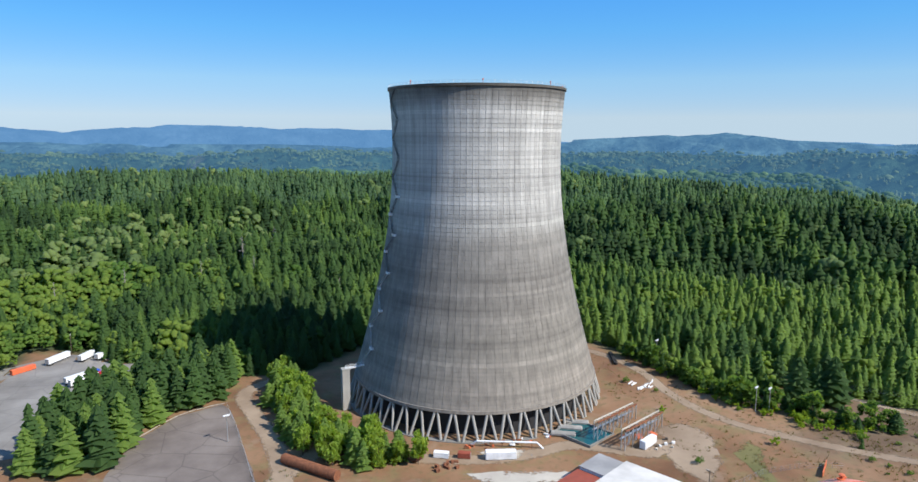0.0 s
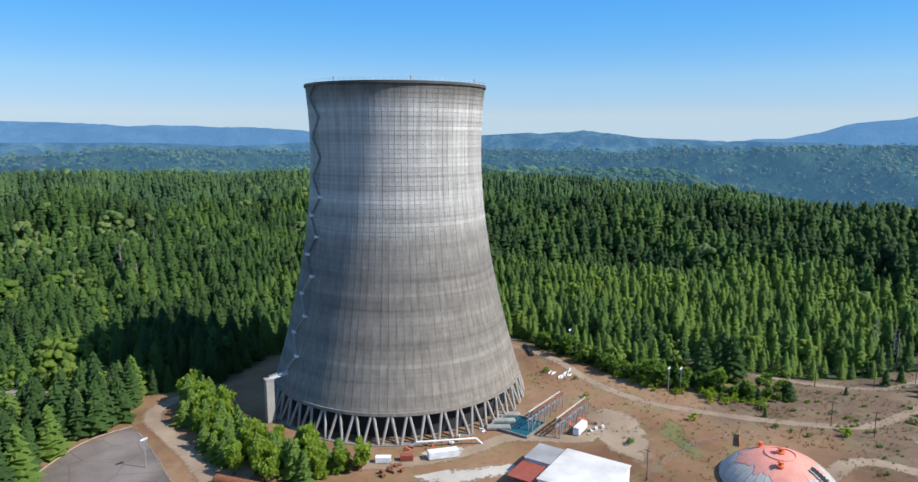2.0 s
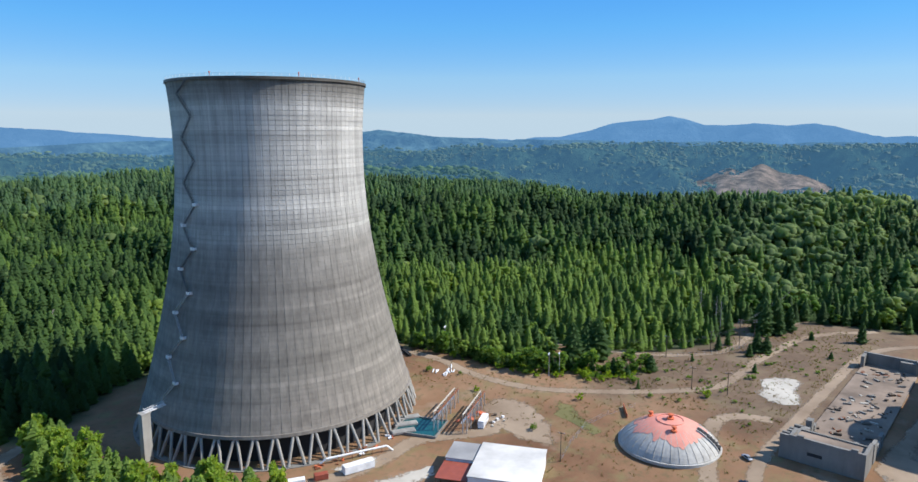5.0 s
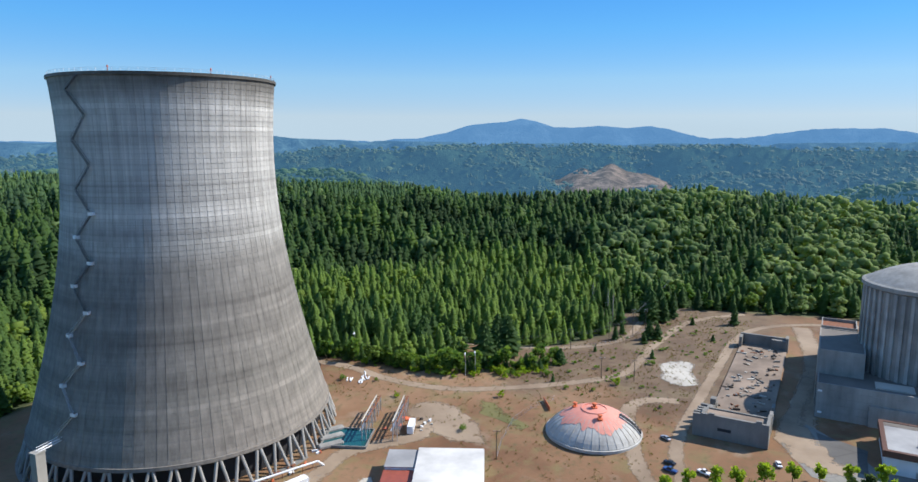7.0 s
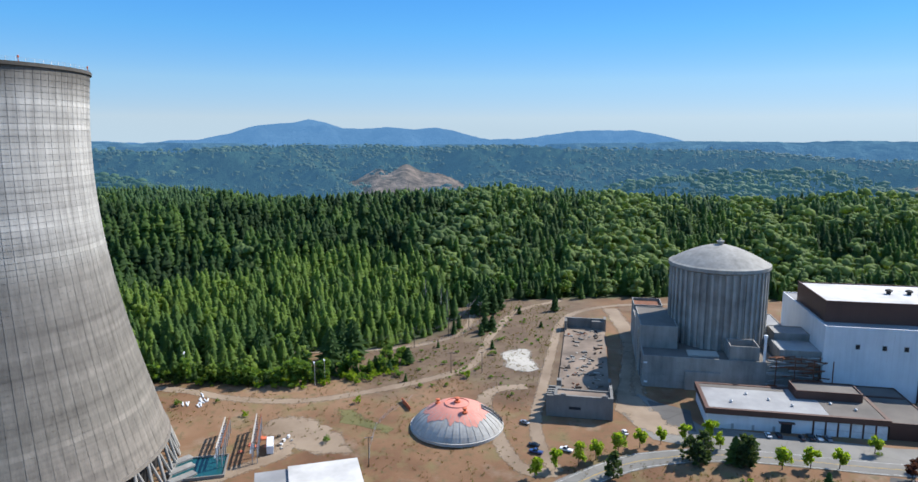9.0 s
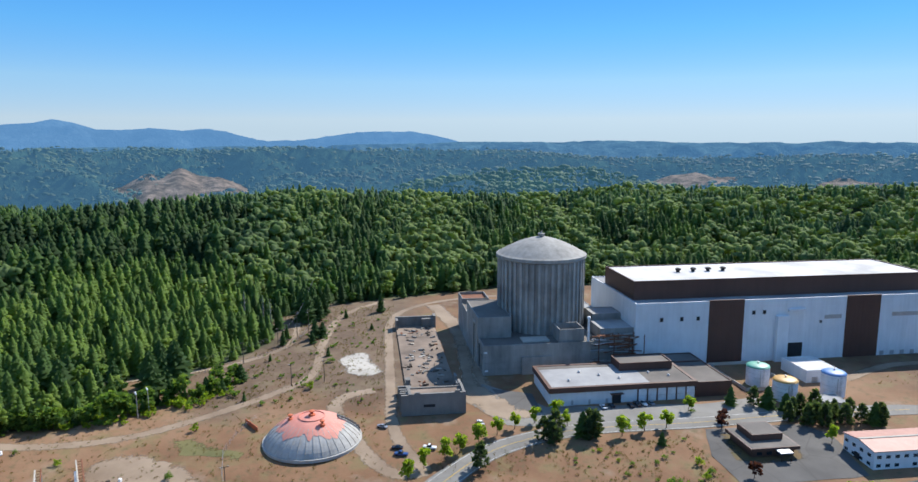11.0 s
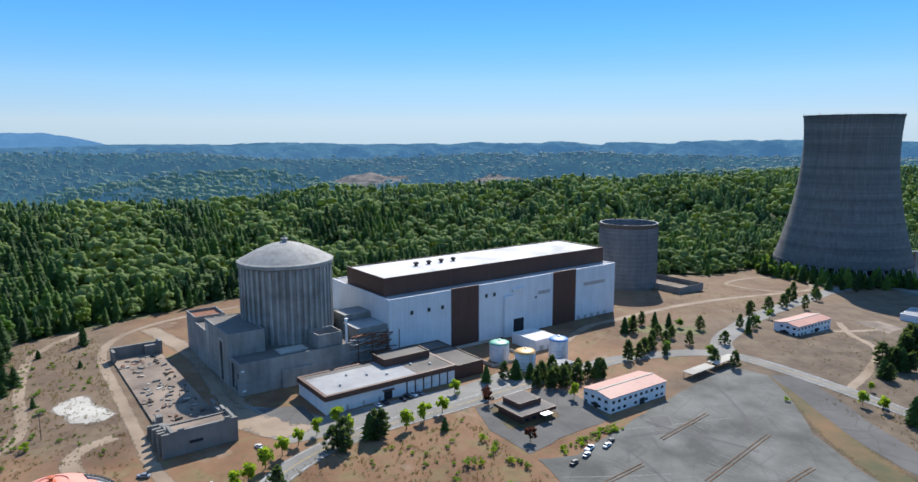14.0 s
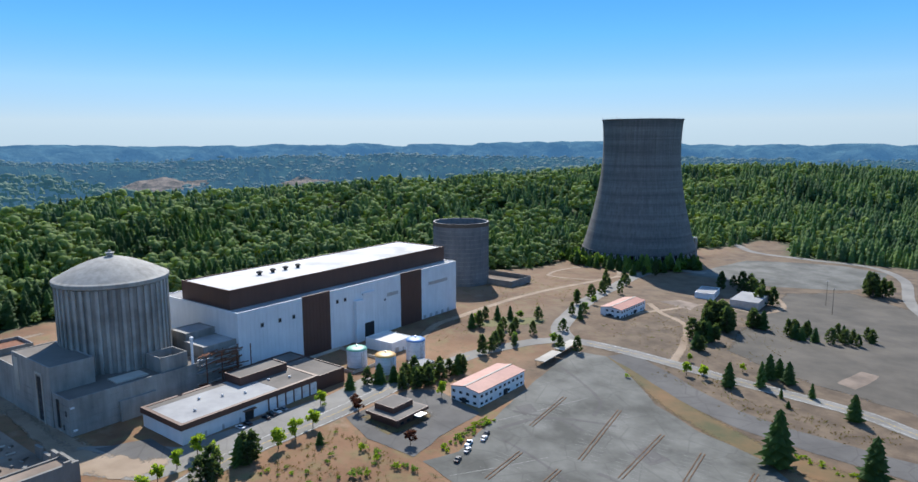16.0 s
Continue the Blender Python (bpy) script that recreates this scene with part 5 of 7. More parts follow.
patch("gatehouse_bed", [(168, -5), (146, -3), (142, -8), (145, -31), (166, -33)], M_GRASS, 0.16, "dry grass bed round the gatehouse")
patch("gravel_field", [(86, -214), (50, -194), (-12, -178), (-70, -170), (-80, -400), (-20, -420), (30, -440), (73, -470), (112, -423), (100, -330), (96, -262)], M_GRAVEL, 0.07, "wide grey-brown gravel field")
patch("far_lot", [(202, -431), (184, -542), (103, -592), (64, -586), (58, -520), (75, -478), (126, -437)], M_ASPH, 0.10, "distant grey paved lot")
patch("concrete_pad", [(166, -297), (159, -317), (142, -314), (138, -289)], M_SLAB, 0.12, "old pale concrete pads")
patch("concrete_pad", [(26, -200), (20, -229), (11, -226), (16, -196)], M_SLAB, 0.12, "old pale concrete pads")
strip("far_road", [(247, -675), (196, -603), (137, -597), (84, -609), (47, -560), (28, -460), (0, -400), (-60, -360)], 9, M_ROAD, 0.12, "distant curving grey road")
strip("hut_track", [(100, -172), (108, -205), (124, -245), (148, -262), (168, -285)], 6, M_TRACK, 0.11, "pale gravel track")
strip("hut_track", [(162, -240), (150, -275), (138, -320), (104, -330), (98, -370), (120, -410)], 5, M_TRACK, 0.11, "pale gravel track")
strip("site_track", [(222, -95), (240, -130), (243, -160), (246, -209), (247, -270), (245, -327), (241, -380), (225, -410)], 7, M_TRACK, 0.10, "pale gravel track along the hall")
strip("loop_track", [(289, -331), (298, -360), (295, -395), (277, -415), (255, -402), (243, -370), (250, -345), (270, -332), (289, -331)], 5, M_TRACK, 0.12, "looping pale gravel track")
strip("back_track", [(300, -290), (330, -300), (350, -290)], 5, M_TRACK, 0.12, "pale gravel track")
strip("loop_track", [(150, 112), (168, 121), (188, 126), (222, 128), (281, 131), (335, 133), (366, 126), (388, 108), (402, 81), (412, 40)], 6.5, M_TRACK, 0.10, "pale gravel track round the foundation")
strip("inner_track", [(384, 104), (355, 97), (320, 90), (280, 87), (240, 87), (212, 84)], 13, M_TRACK, 0.08, "pale gravel track beside the auxiliary building")
strip("dome_track", [(150, 112), (152, 128), (196, 150), (215, 150), (224, 136)], 8, M_TRACK, 0.07, "pale gravel track beside the domed tank")
strip("forest_track", [(238, 285), (241, 268), (251, 241), (265, 212), (291, 191), (318, 189), (350, 192), (386, 180)], 5.5, M_TRACK, 0.10, "pale gravel track along the woods")
strip("embankment_track", [(150, 362), (168, 335), (178, 300), (176, 262), (182, 232), (200, 205), (228, 178), (250, 168), (300, 170), (360, 165), (398, 140)], 6.5, M_TRACK, 0.09, "reddish dirt track below the woods")
patch("dust_patch", [(138, 205), (150, 236), (166, 240), (168, 222), (158, 200), (146, 188)], M_TRACK, 0.06, "pale trampled dust", 3.0)
patch("green_patch", [(160, 186), (168, 206), (178, 214), (180, 206), (170, 190), (164, 176)], M_GREEN, 0.05, "yellow-green weedy grass", 3.0)
patch("green_patch", [(222, -138), (222, -176), (196, -192), (190, -180), (204, -160)], M_GREEN, 0.07, "mown green grass", 2.0)
strip("tower_track", [(-8, 232), (12, 258), (22, 272), (40, 246), (66, 234), (92, 232), (112, 234), (138, 218), (148, 226)], 9, M_TRACK, 0.06, "pale gravel track round the cooling tower")
strip("west_track", [(-2, 225), (-5, 262), (-13, 295), (-20, 322), (-14, 336), (-4, 341)], 9.5, M_TRACK, 0.08, "orange-brown dirt track")
patch("west_lot", [(-61, 284), (-48, 306), (-29, 315), (-25, 308), (-13, 242), (-8, 205), (-64, 205), (-66, 255)], M_WESTLOT, 0.10, "dark brownish disused asphalt lot with pale cracks")
strip("lot_kerb", [(-64, 280), (-58, 291), (-47, 307), (-35, 314), (-28, 316)], 0.7, M_PALE, 0.22, "pale lot edge")
patch("trailer_yard", [(-175, 385), (-140, 400), (-119, 414), (-64, 396), (-60, 375), (-66, 352), (-80, 335), (-93, 305), (-104, 280), (-175, 270)], M_YARD, 0.09, "grey asphalt trailer yard")
patch("concrete_drive", [(62, 224), (78, 222), (100, 216), (104, 212), (96, 208), (70, 212)], M_PALE, 0.14, "pale concrete drive and steps", 0.3)
patch("pale_pad", [(248, 155), (239, 137), (250, 134), (266, 137), (277, 140), (283, 149), (268, 158), (258, 153)], M_PALE, 0.12, "bright pale concrete spill", 5.0)
patch("pale_pad", [(72, 240), (92, 236), (94, 229), (74, 230)], M_PALE, 0.14, "pale concrete pad", 0.3)


def parking_lines():
    bm = bmesh.new()
    med = bmesh.new()
    for (x0, y0), (x1, y1) in (((80, -42), (91, -95)), ((62, -40), (66, -85)), ((43, -52), (47, -80)), ((97, -6), (100, -32)), ((80, -14), (82, -33)), ((24, -55), (26, -78)), ((110, -52), (116, -88))):
        a, b = Vector((x0, y0)), Vector((x1, y1))
        d = (b - a).normalized()
        n = Vector((-d.y, d.x))
        k = int((b - a).length / 2.8)
        for i in range(k):
            for s in (-1, 1):
                if random.random() < 0.35:
                    continue
                p, q = a + d * 2.8 * i + n * s * 1.2, a + d * 2.8 * i + n * s * 6.2
                w = d * 0.06
                bm.faces.new([bm.verts.new((v.x, v.y, float(level(v.x, v.y)) + 0.13)) for v in (p - w, q - w, q + w, p + w)])
        for i in range(k):
            p, q = a + d * 2.8 * i, a + d * 2.8 * (i + 1) - d * random.uniform(0, 0.6)
            for s in (-0.75, 0.75):
                c = (p + q) / 2 + n * s
                ang = math.degrees(math.atan2(d.y, d.x))
                add_box(med, -(q - p).length / 2, (q - p).length / 2, -0.22, 0.22, -0.05, 0.16, pose(c.x, c.y, float(level(c.x, c.y)) + 0.1, 0, 0, ang))
    bmesh.ops.recalc_face_normals(bm, faces=bm.faces)
    tagged(part("trim_parking_lines", bm, M_FADED), "faded white parking bay lines", "markings", kind="structure")
    tagged(part("trim_parking_kerbs", med, M_MEDIAN), "weed-grown kerbs between the bays", "kerb", kind="structure")
    strips = [((128, -30), (108, -95)), ((108, 2), (90, -35))]
    for k, (p, q) in enumerate(strips):
        strip("lot_seam", [p, ((p[0] + q[0]) / 2, (p[1] + q[1]) / 2 + 1), q], 0.3, M_FADED, 0.125, "pale joint in the lot's paving")


parking_lines()
for pts, w in ((((118, -40), (112, -60), (98, -72), (84, -78)), 2.2), (((124, -58), (104, -66), (92, -64)), 1.6), (((140, -120), (118, -108), (102, -96), (96, -80)), 1.8), (((60, -10), (70, -22), (90, -30), (112, -34)), 1.4), (((34, -30), (52, -36), (70, -38)), 2.0)):
    strip("lot_repair", list(pts), w, M_ASPHD, 0.135, "dark tar repair across the lot")
patch("lot_repair", [(126, -62), (118, -58), (116, -66), (123, -70)], M_ASPHD, 0.13, "dark tar repair in the lot")
patch("lot_repair", [(70, -60), (58, -56), (54, -66), (66, -70)], M_ASPHD, 0.13, "dark tar repair in the lot")

# ---- small buildings and plant ----


def red_roof_block(m, W, L, H, label):
    """Two-storey white block with a low red gable roof and rows of windows."""
    t = thing("administration_block", m, label, "building", "red-roofed white blocks")
    bm = bmesh.new()
    for q in ((0, W, 0, 0.3), (0, W, L - 0.3, L), (0, 0.3, 0.3, L - 0.3), (W - 0.3, W, 0.3, L - 0.3)):
        add_box(bm, *q, -0.6, H)
    v = [bm.verts.new(p) for y in (0, 0.3, L - 0.3, L) for p in ((0, y, H + 0.003), (W, y, H + 0.003), (W / 2, y, H + 1.2))]
    for a, b in ((0, 3), (6, 9)):
        bm.faces.new((v[a], v[a + 1], v[a + 2]))
        bm.faces.new((v[b], v[b + 2], v[b + 1]))
    part("wall", bm, M_WHITE, t)
    for s in (0, 1):
        bm = bmesh.new()
        xa, xb = (-0.5, W / 2) if s == 0 else (W / 2, W + 0.5)
        za, zb = (H - 0.05, H + 1.25) if s == 0 else (H + 1.25, H - 0.05)
        vs = [bm.verts.new(p) for p in ((xa, -0.5, za), (xb, -0.5, zb), (xb, L + 0.5, zb), (xa, L + 0.5, za), (xa, -0.5, za + 0.25), (xb, -0.5, zb + 0.25), (xb, L + 0.5, zb + 0.25), (xa, L + 0.5, za + 0.25))]
        for q in ((0, 3, 2, 1), (4, 5, 6, 7), (0, 1, 5, 4), (2, 3, 7, 6), (1, 2, 6, 5), (3, 0, 4, 7)):
            bm.faces.new([vs[i] for i in q])
        part("roof", bm, M_ROOFR, t, "faded red metal roof")
    part("ridge_cap", box(W / 2 - 0.5, W / 2 + 0.5, -0.5, L + 0.5, H + 1.5, H + 1.62), M_PALE, t)
    win = None
    for z in (1.0, 4.3):
        for k in range(int(L / 3.6)):
            y = 1.6 + 3.6 * k
            if win is None:
                win = part("window", box(-0.05, 0.03, 0, 2.0, 0, 1.5), M_STEELW, t)
                part("pane", box(-0.09, -0.053, 0.12, 1.88, 0.12, 1.38), M_GLASS, win)
                win.matrix_basis = pose(0, y, z)
            elif z > 2 or k % 4 != 2:
                o = new("window", win.data)
                o.parent, o.matrix_basis = t, pose(0, y, z)
                p = new("pane", win.children[0].data)
                p.parent = o
        for k in range(int(W / 4)):
            o = new("window", win.data)
            o.parent, o.matrix_basis = t, pose(1.4 + 4 * k, L, z, 0, 0, -90)
            p = new("pane", win.children[0].data)
            p.parent = o
    part("doorway", box(W * 0.45, W * 0.45 + 2.4, L - 0.02, L + 0.35, 0, 3.0), M_DARK, t)
    part("doorway", box(-0.3, 0.02, L * 0.4, L * 0.4 + 3, 0, 3.0), M_DARK, t)
    return t


red_roof_block(pose(138.5, -86.5, 4.0, 0, 0, 3), 16.0, 37.0, 7.2, "white two-storey block with a faded red roof beside the parking lot")
red_roof_block(pose(160.5, -262, 3.6, 0, 0, 1), 15.5, 36.0, 6.6, "white two-storey block with a faded red roof on brown grass")


def storage_tank(m, r, h, top, label):
    t = thing("storage_tank", m, label, "tank", "painted storage tanks")
    part("drum", lathe([(r, 0), (r, h)], 40), M_STEELW, t, "", False)
    bm = lathe([(r + 0.12, h - 0.05), (r + 0.12, h + 0.2)] + [(r * math.cos(a), h + 0.2 + 1.3 * math.sin(a)) for a in np.linspace(0.05, 1.5, 7)], 40)
    part("roof", bm, top, t)
    for k in range(5):
        part("hoop", add_lathe(bmesh.new(), [(r + 0.01, h * (k + 0.5) / 5), (r + 0.08, h * (k + 0.5) / 5 + 0.05), (r + 0.01, h * (k + 0.5) / 5 + 0.1)], 40, cap=False), M_STEEL, t)
    bm = bmesh.new()
    for s in (-0.3, 0.3):
        add_bar(bm, (-r - 0.25, s, 0), (-r - 0.25, s, h + 0.9), 0.08)
    for k in range(int(h / 0.4)):
        add_bar(bm, (-r - 0.25, -0.3, 0.3 + 0.4 * k), (-r - 0.25, 0.3, 0.3 + 0.4 * k), 0.05)
    part("ladder", bm, M_STEEL, t)
    part("pipe", bar((-r - 0.4, 1.5, 0), (-r - 0.4, 1.5, h * 0.9), 0.3, None, 8), M_STEEL, t)
    part("vent", lathe([(0.3, h + 1.2), (0.3, h + 2.0), (0.5, h + 2.05), (0.5, h + 2.3)], 10), M_STEEL, t)
    return t


M_MINT = plain("mint_paint", (0.10, 0.36, 0.27), 0.5)
M_OCHRE = plain("ochre_paint", (0.52, 0.29, 0.07), 0.5)
M_BLUE = plain("blue_paint", (0.05, 0.19, 0.45), 0.5)
storage_tank(at(219.5, -49), 5.3, 9.0, M_MINT, "round white steel tank with a mint green roof")
storage_tank(at(200.5, -52), 5.3, 9.0, M_OCHRE, "round white steel tank with an ochre roof")
storage_tank(at(204, -77), 5.2, 10.5, M_BLUE, "round white steel tank with a blue roof")


def bund():
    t = thing("tank_bund", pose(212, -63, 5.3, 0, 0, 4.3), "low pale concrete wall round the tanks", "wall")
    for q in ((0, 36, 0, 0.4), (0, 36, 24, 24.4), (0, 0.4, 0.4, 24), (35.6, 36, 0.4, 24)):
        part("wall_side", box(*q, -0.3, 1.8, None, 0.05), M_PALE, t)
    return t


bund()


def flat_block(name, m, W, L, H, wall, roof, label, rim=0.4, doors=()):
    t = thing(name, m, label, "building")
    parapet_block("wall", 0, W, 0, L, -0.6, H, wall, roof, t, rim, 0.3)
    for y0, y1, h in doors:
        part("door", box(-0.08, 0.02, y0, y1, 0, h), M_STEEL, t)
    return t


flat_block("pump_house", pose(220, -90, 5.4, 0, 0, 4.3), 20, 17, 6.4, M_WHITE, M_ROOFW, "white box-shaped pump house with a pale flat roof", 0.2, ((3, 4, 2.2), (7, 8, 2.2), (11, 14, 3)))
flat_block("pump_house", pose(186, -73, 5.2, 0, 0, 4.3), 9.5, 10.5, 4.0, M_PALE, M_ROOFG, "small pale concrete pump house with a grey roof", 0.2, ((3, 4, 2.2),))


def gatehouse():
    t = thing("gatehouse", pose(147.5, -28.5, 4.9, 0, 0, 4), "dark brown two-tier gatehouse with overhanging flat roofs", "building")
    part("wall", box(1.5, 17, 1.5, 18.5, -0.5, 2.6), M_BROWN, t)
    part("lower_roof", box(0, 18.5, 0, 20, 2.6, 4.0, None, 0.1), M_BROWN, t, "deep brown fascia")
    part("roof_deck", box(0.6, 18, 0.6, 19.4, 4.003, 4.06), M_ROOFD, t)
    part("upper_wall", box(6, 17, 3.5, 16, 4.06, 6.6, None, 0.08), M_BROWN, t)
    part("roof_deck", box(6.5, 16.5, 4, 15.5, 6.603, 6.66), M_ROOFD, t)
    part("canopy", box(-3.5, -0.01, 5, 10, 2.9, 3.3, None, 0.05), M_STEEL, t)
    for y in (5.4, 9.4):
        part("canopy_post", bar((-3, y, -0.3), (-3, y, 2.9), 0.2), M_BROWN, t)
    for k in range(4):
        part("window", box(1.42, 1.52, 2.5 + 4 * k, 4.6 + 4 * k, 0.6, 2.2), M_GLASS, t)
    return t


gatehouse()
flat_block("warehouse_shed", pose(146, -366, -0.9, 0, 0, 10), 14, 26, 4.6, M_WHITE, M_ROOFG, "long low white shed with a grey roof", 0.1, ((4, 8, 3), (14, 18, 3)))
flat_block("warehouse_shed", pose(108, -366, -1.6, 0, 0, 4), 20, 34, 5.5, M_STEEL, M_ROOFG, "wide grey metal shed on a gravel lot", 0.1, ((8, 13, 4),))
flat_block("low_wall_compound", pose(275, -285, 4.2, 0, 0, 4), 45, 30, 5.0, M_RUIN, M_SLAB, "low roofless concrete compound beside the unfinished shell", 3.8)


def carport():
    t = thing("carport", at(147, -112, 0, -84), "long open-sided carport with a pale flat roof", "shelter")
    part("roof", box(0, 20, -3, 3, 2.8, 3.1), M_PALE, t)
    part("roof", box(22, 42, -3, 3, 3.3, 3.6), M_PALE, t)
    for k in range(10):
        x = 1 + 4.5 * k
        for y in (-2.6, 2.6):
            part("post", bar((x, y, -0.2), (x, y, 2.8 if x < 20 else 3.3), 0.2), M_TIMBER, t)
    return t


carport()


def warehouse():
    t = thing("warehouse", pose(96.5, 190.6, 0.4, 0, 0, 31), "white-roofed warehouse with a grey annexe and a rust-red lean-to", "building")
    W, L, H = 26.0, 24.0, 6.8
    bm = bmesh.new()
    for q in ((0, W, -L, -L + 0.3), (0, W, -0.3, 0), (0, 0.3, -L + 0.3, -0.3), (W - 0.3, W, -L + 0.3, -0.3)):
        add_box(bm, *q, -0.8, H)
    part("wall", bm, M_WHITE, t)
    part("roof", box(-0.4, W + 0.4, -L - 0.4, 0.4, H + 0.003, H + 0.4, None, 0.08), M_ROOFW, t, "bright white sheet roof")
    bm = bmesh.new()
    add_box(bm, 13, 26, 0.5, 11.5, -0.8, 5.9)
    part("annexe", bm, M_WHITE, t)
    part("annexe_roof", box(12.7, 26.3, 0.403, 11.8, 5.903, 6.3, None, 0.06), M_ROOFG, t)
    part("lean_to_roof", box(-0.5, 12.6, 0.5, 12, 4.9, 5.15, None, 0.05), M_RUSTROOF, t, "rust-red sheet roof")
    for x in (0, 6, 12):
        part("post", bar((x, 11.5, -0.8), (x, 11.5, 4.9), 0.25), M_RUST, t)
    for k in range(4):
        part("window", box(-0.06, 0.02, -21 + 5.2 * k, -19.4 + 5.2 * k, 2.4, 3.4), M_GLASS, t)
    part("door", box(-0.08, 0.02, -4, -2.8, 0, 2.2), M_STEEL, t)
    for k in range(5):
        part("yard_post", bar((W + 0.9, -20 + 4 * k, -0.4), (W + 0.9, -20 + 4 * k, 2.2), 0.15), M_STEEL, t)
    return t


warehouse()


def gantry(a, b, h, label):
    """An inclined steel frame: paired rails on braced posts."""
    a, b = Vector(a), Vector(b)
    t = thing("steel_gantry", at(a.x, a.y), label, "gantry", "gantries at the intake basin")
    d = (b - a)
    L, ang = d.length, math.atan2(d.y, d.x)
    t.matrix_basis = at(a.x, a.y, 0, math.degrees(ang))
    for s in (-0.9, 0.9):
        part("rail", box(0, L, s - 0.25, s + 0.25, h - 0.6, h, None, 0.04), M_PALE if s > 0 else M_RUST, t)
        for k in range(6):
            x = L * k / 5
            part("post", bar((x, s, -0.4), (x, s, h - 0.6), 0.35), M_STEEL, t)
            if k < 5:
                part("brace", bar((x, s, 0.4), (x + L / 5, s, h - 0.8), 0.16), M_STEEL, t)
    for k in range(12):
        part("rung", bar((L * (k + 0.5) / 12, -0.9, h - 0.3), (L * (k + 0.5) / 12, 0.9, h - 0.3), 0.18), M_RUST, t)
    part("walkway", box(0, L, 0.95, 1.9, h * 0.5, h * 0.5 + 0.12), M_STEEL, t)
    return t


gantry((122, 235), (147, 248), 8.5, "steel gantry with pale top beam over the intake basin")
gantry((128.5, 224), (153, 237), 8.5, "steel gantry with pale top beam beside orange grating")


def basin():
    t = thing("intake_basin", pose(121, 238, 1.15, 0, 0, 28), "open concrete intake basin filled with teal water", "basin")
    part("water", box(-7, 9, -5, 13, -0.2, 0.1), M_WATER, t, "still teal water")
    for q in ((-7.5, 9.5, -5.6, -5.003), (-7.5, 9.5, 13.003, 13.6), (-7.6, -7.003, -5, 13), (9.003, 9.6, -5, 13)):
        part("curb", box(*q, -0.4, 0.7, None, 0.05), M_RUIN, t)
    return t


basin()
for k in range(3):
    bm = bmesh.new()
    add_box(bm, 0, 10.5, -1.6, 1.6, 0.0, 1.6, None, 0.4)
    o = tagged(part("outlet_culvert", bm, M_CONC), "dark concrete culvert nosing into the intake basin", "culvert", "culverts")
    o.matrix_basis = pose(106.5 + 5.2 * k, 245.5 + 4.6 * k, 0.7, 0, 0, -25)
rng = random.Random(11)
for k in range(7):
    bm = box(0, rng.uniform(2, 4), 0, rng.uniform(1.5, 2.5), 0, 0.35, None, 0.05)
    o = tagged(part("orange_grating", bm, M_ORANGE), "orange-red steel grating lying on the ground", "grating", "loose gratings")
    x, y = 133 + rng.uniform(0, 14), 226 + rng.uniform(-1, 9)
    o.matrix_basis = at(x, y, 0.02, 28 + rng.uniform(-8, 8))
for k in range(3):
    bm = box(0, 4.5, 0, 0.22, 0.05, 2.0)
    o = tagged(part("orange_barrier", bm, M_ORANGE), "orange-red mesh barrier on bare ground", "barrier", "barriers")
    o.matrix_basis = at(184 + 2.4 * k, 181 + 2.0 * k, 0, 40)


def site_trailer(m, L, W, H, mat, label, name="shipping_container"):
    t = thing(name, m, label, "container", "containers and trailers")
    bm = box(0, L, -W / 2, W / 2, 0.25, H, None, 0.06)
    for k in range(int(L / 0.6)):
        for s in (-1, 1):
            add_box(bm, 0.3 + 0.6 * k, 0.5 + 0.6 * k, s * W / 2 - 0.04, s * W / 2 + 0.04, 0.4, H - 0.15)
    part("body", bm, mat, t)
    for x in (0.3, L - 0.6):
        part("skid", box(x, x + 0.3, -W / 2 + 0.1, W / 2 - 0.1, -0.2, 0.25), M_DARK, t)
    part("door", box(L - 0.003, L + 0.06, -W / 2 + 0.15, W / 2 - 0.15, 0.4, H - 0.15), M_STEEL, t)
    return t


site_trailer(at(136, 222, 0, 30), 9, 2.6, 3.4, M_STEELW, "pale grey site container beside the gantry")
site_trailer(at(74, 233, 0.1, -12), 12, 3.2, 3.2, M_STEELW, "white pump skid container on a concrete pad")
site_trailer(at(55, 240, 0, -25), 6, 2.5, 2.4, M_STEELW, "small white container below the tower")
site_trailer(at(64, 237, 0, -22), 5, 2.5, 2.4, M_RUSTROOF, "small rust-red container below the tower")


def wheel_set(t, xs, W, r):
    for x in xs:
        for s in (-1, 1):
            w = part("wheel", lathe([(r * 0.4, -0.14), (r * 0.9, -0.14), (r, -0.08), (r, 0.08), (r * 0.9, 0.14), (r * 0.4, 0.14)], 14), M_TYRE, t)
            w.matrix_basis = pose(x, s * (W / 2 - 0.12), r, 90, 0, 0)
            rim = part("rim", lathe([(r * 0.42, -0.12), (r * 0.42, 0.12)], 10), M_STEEL, w)


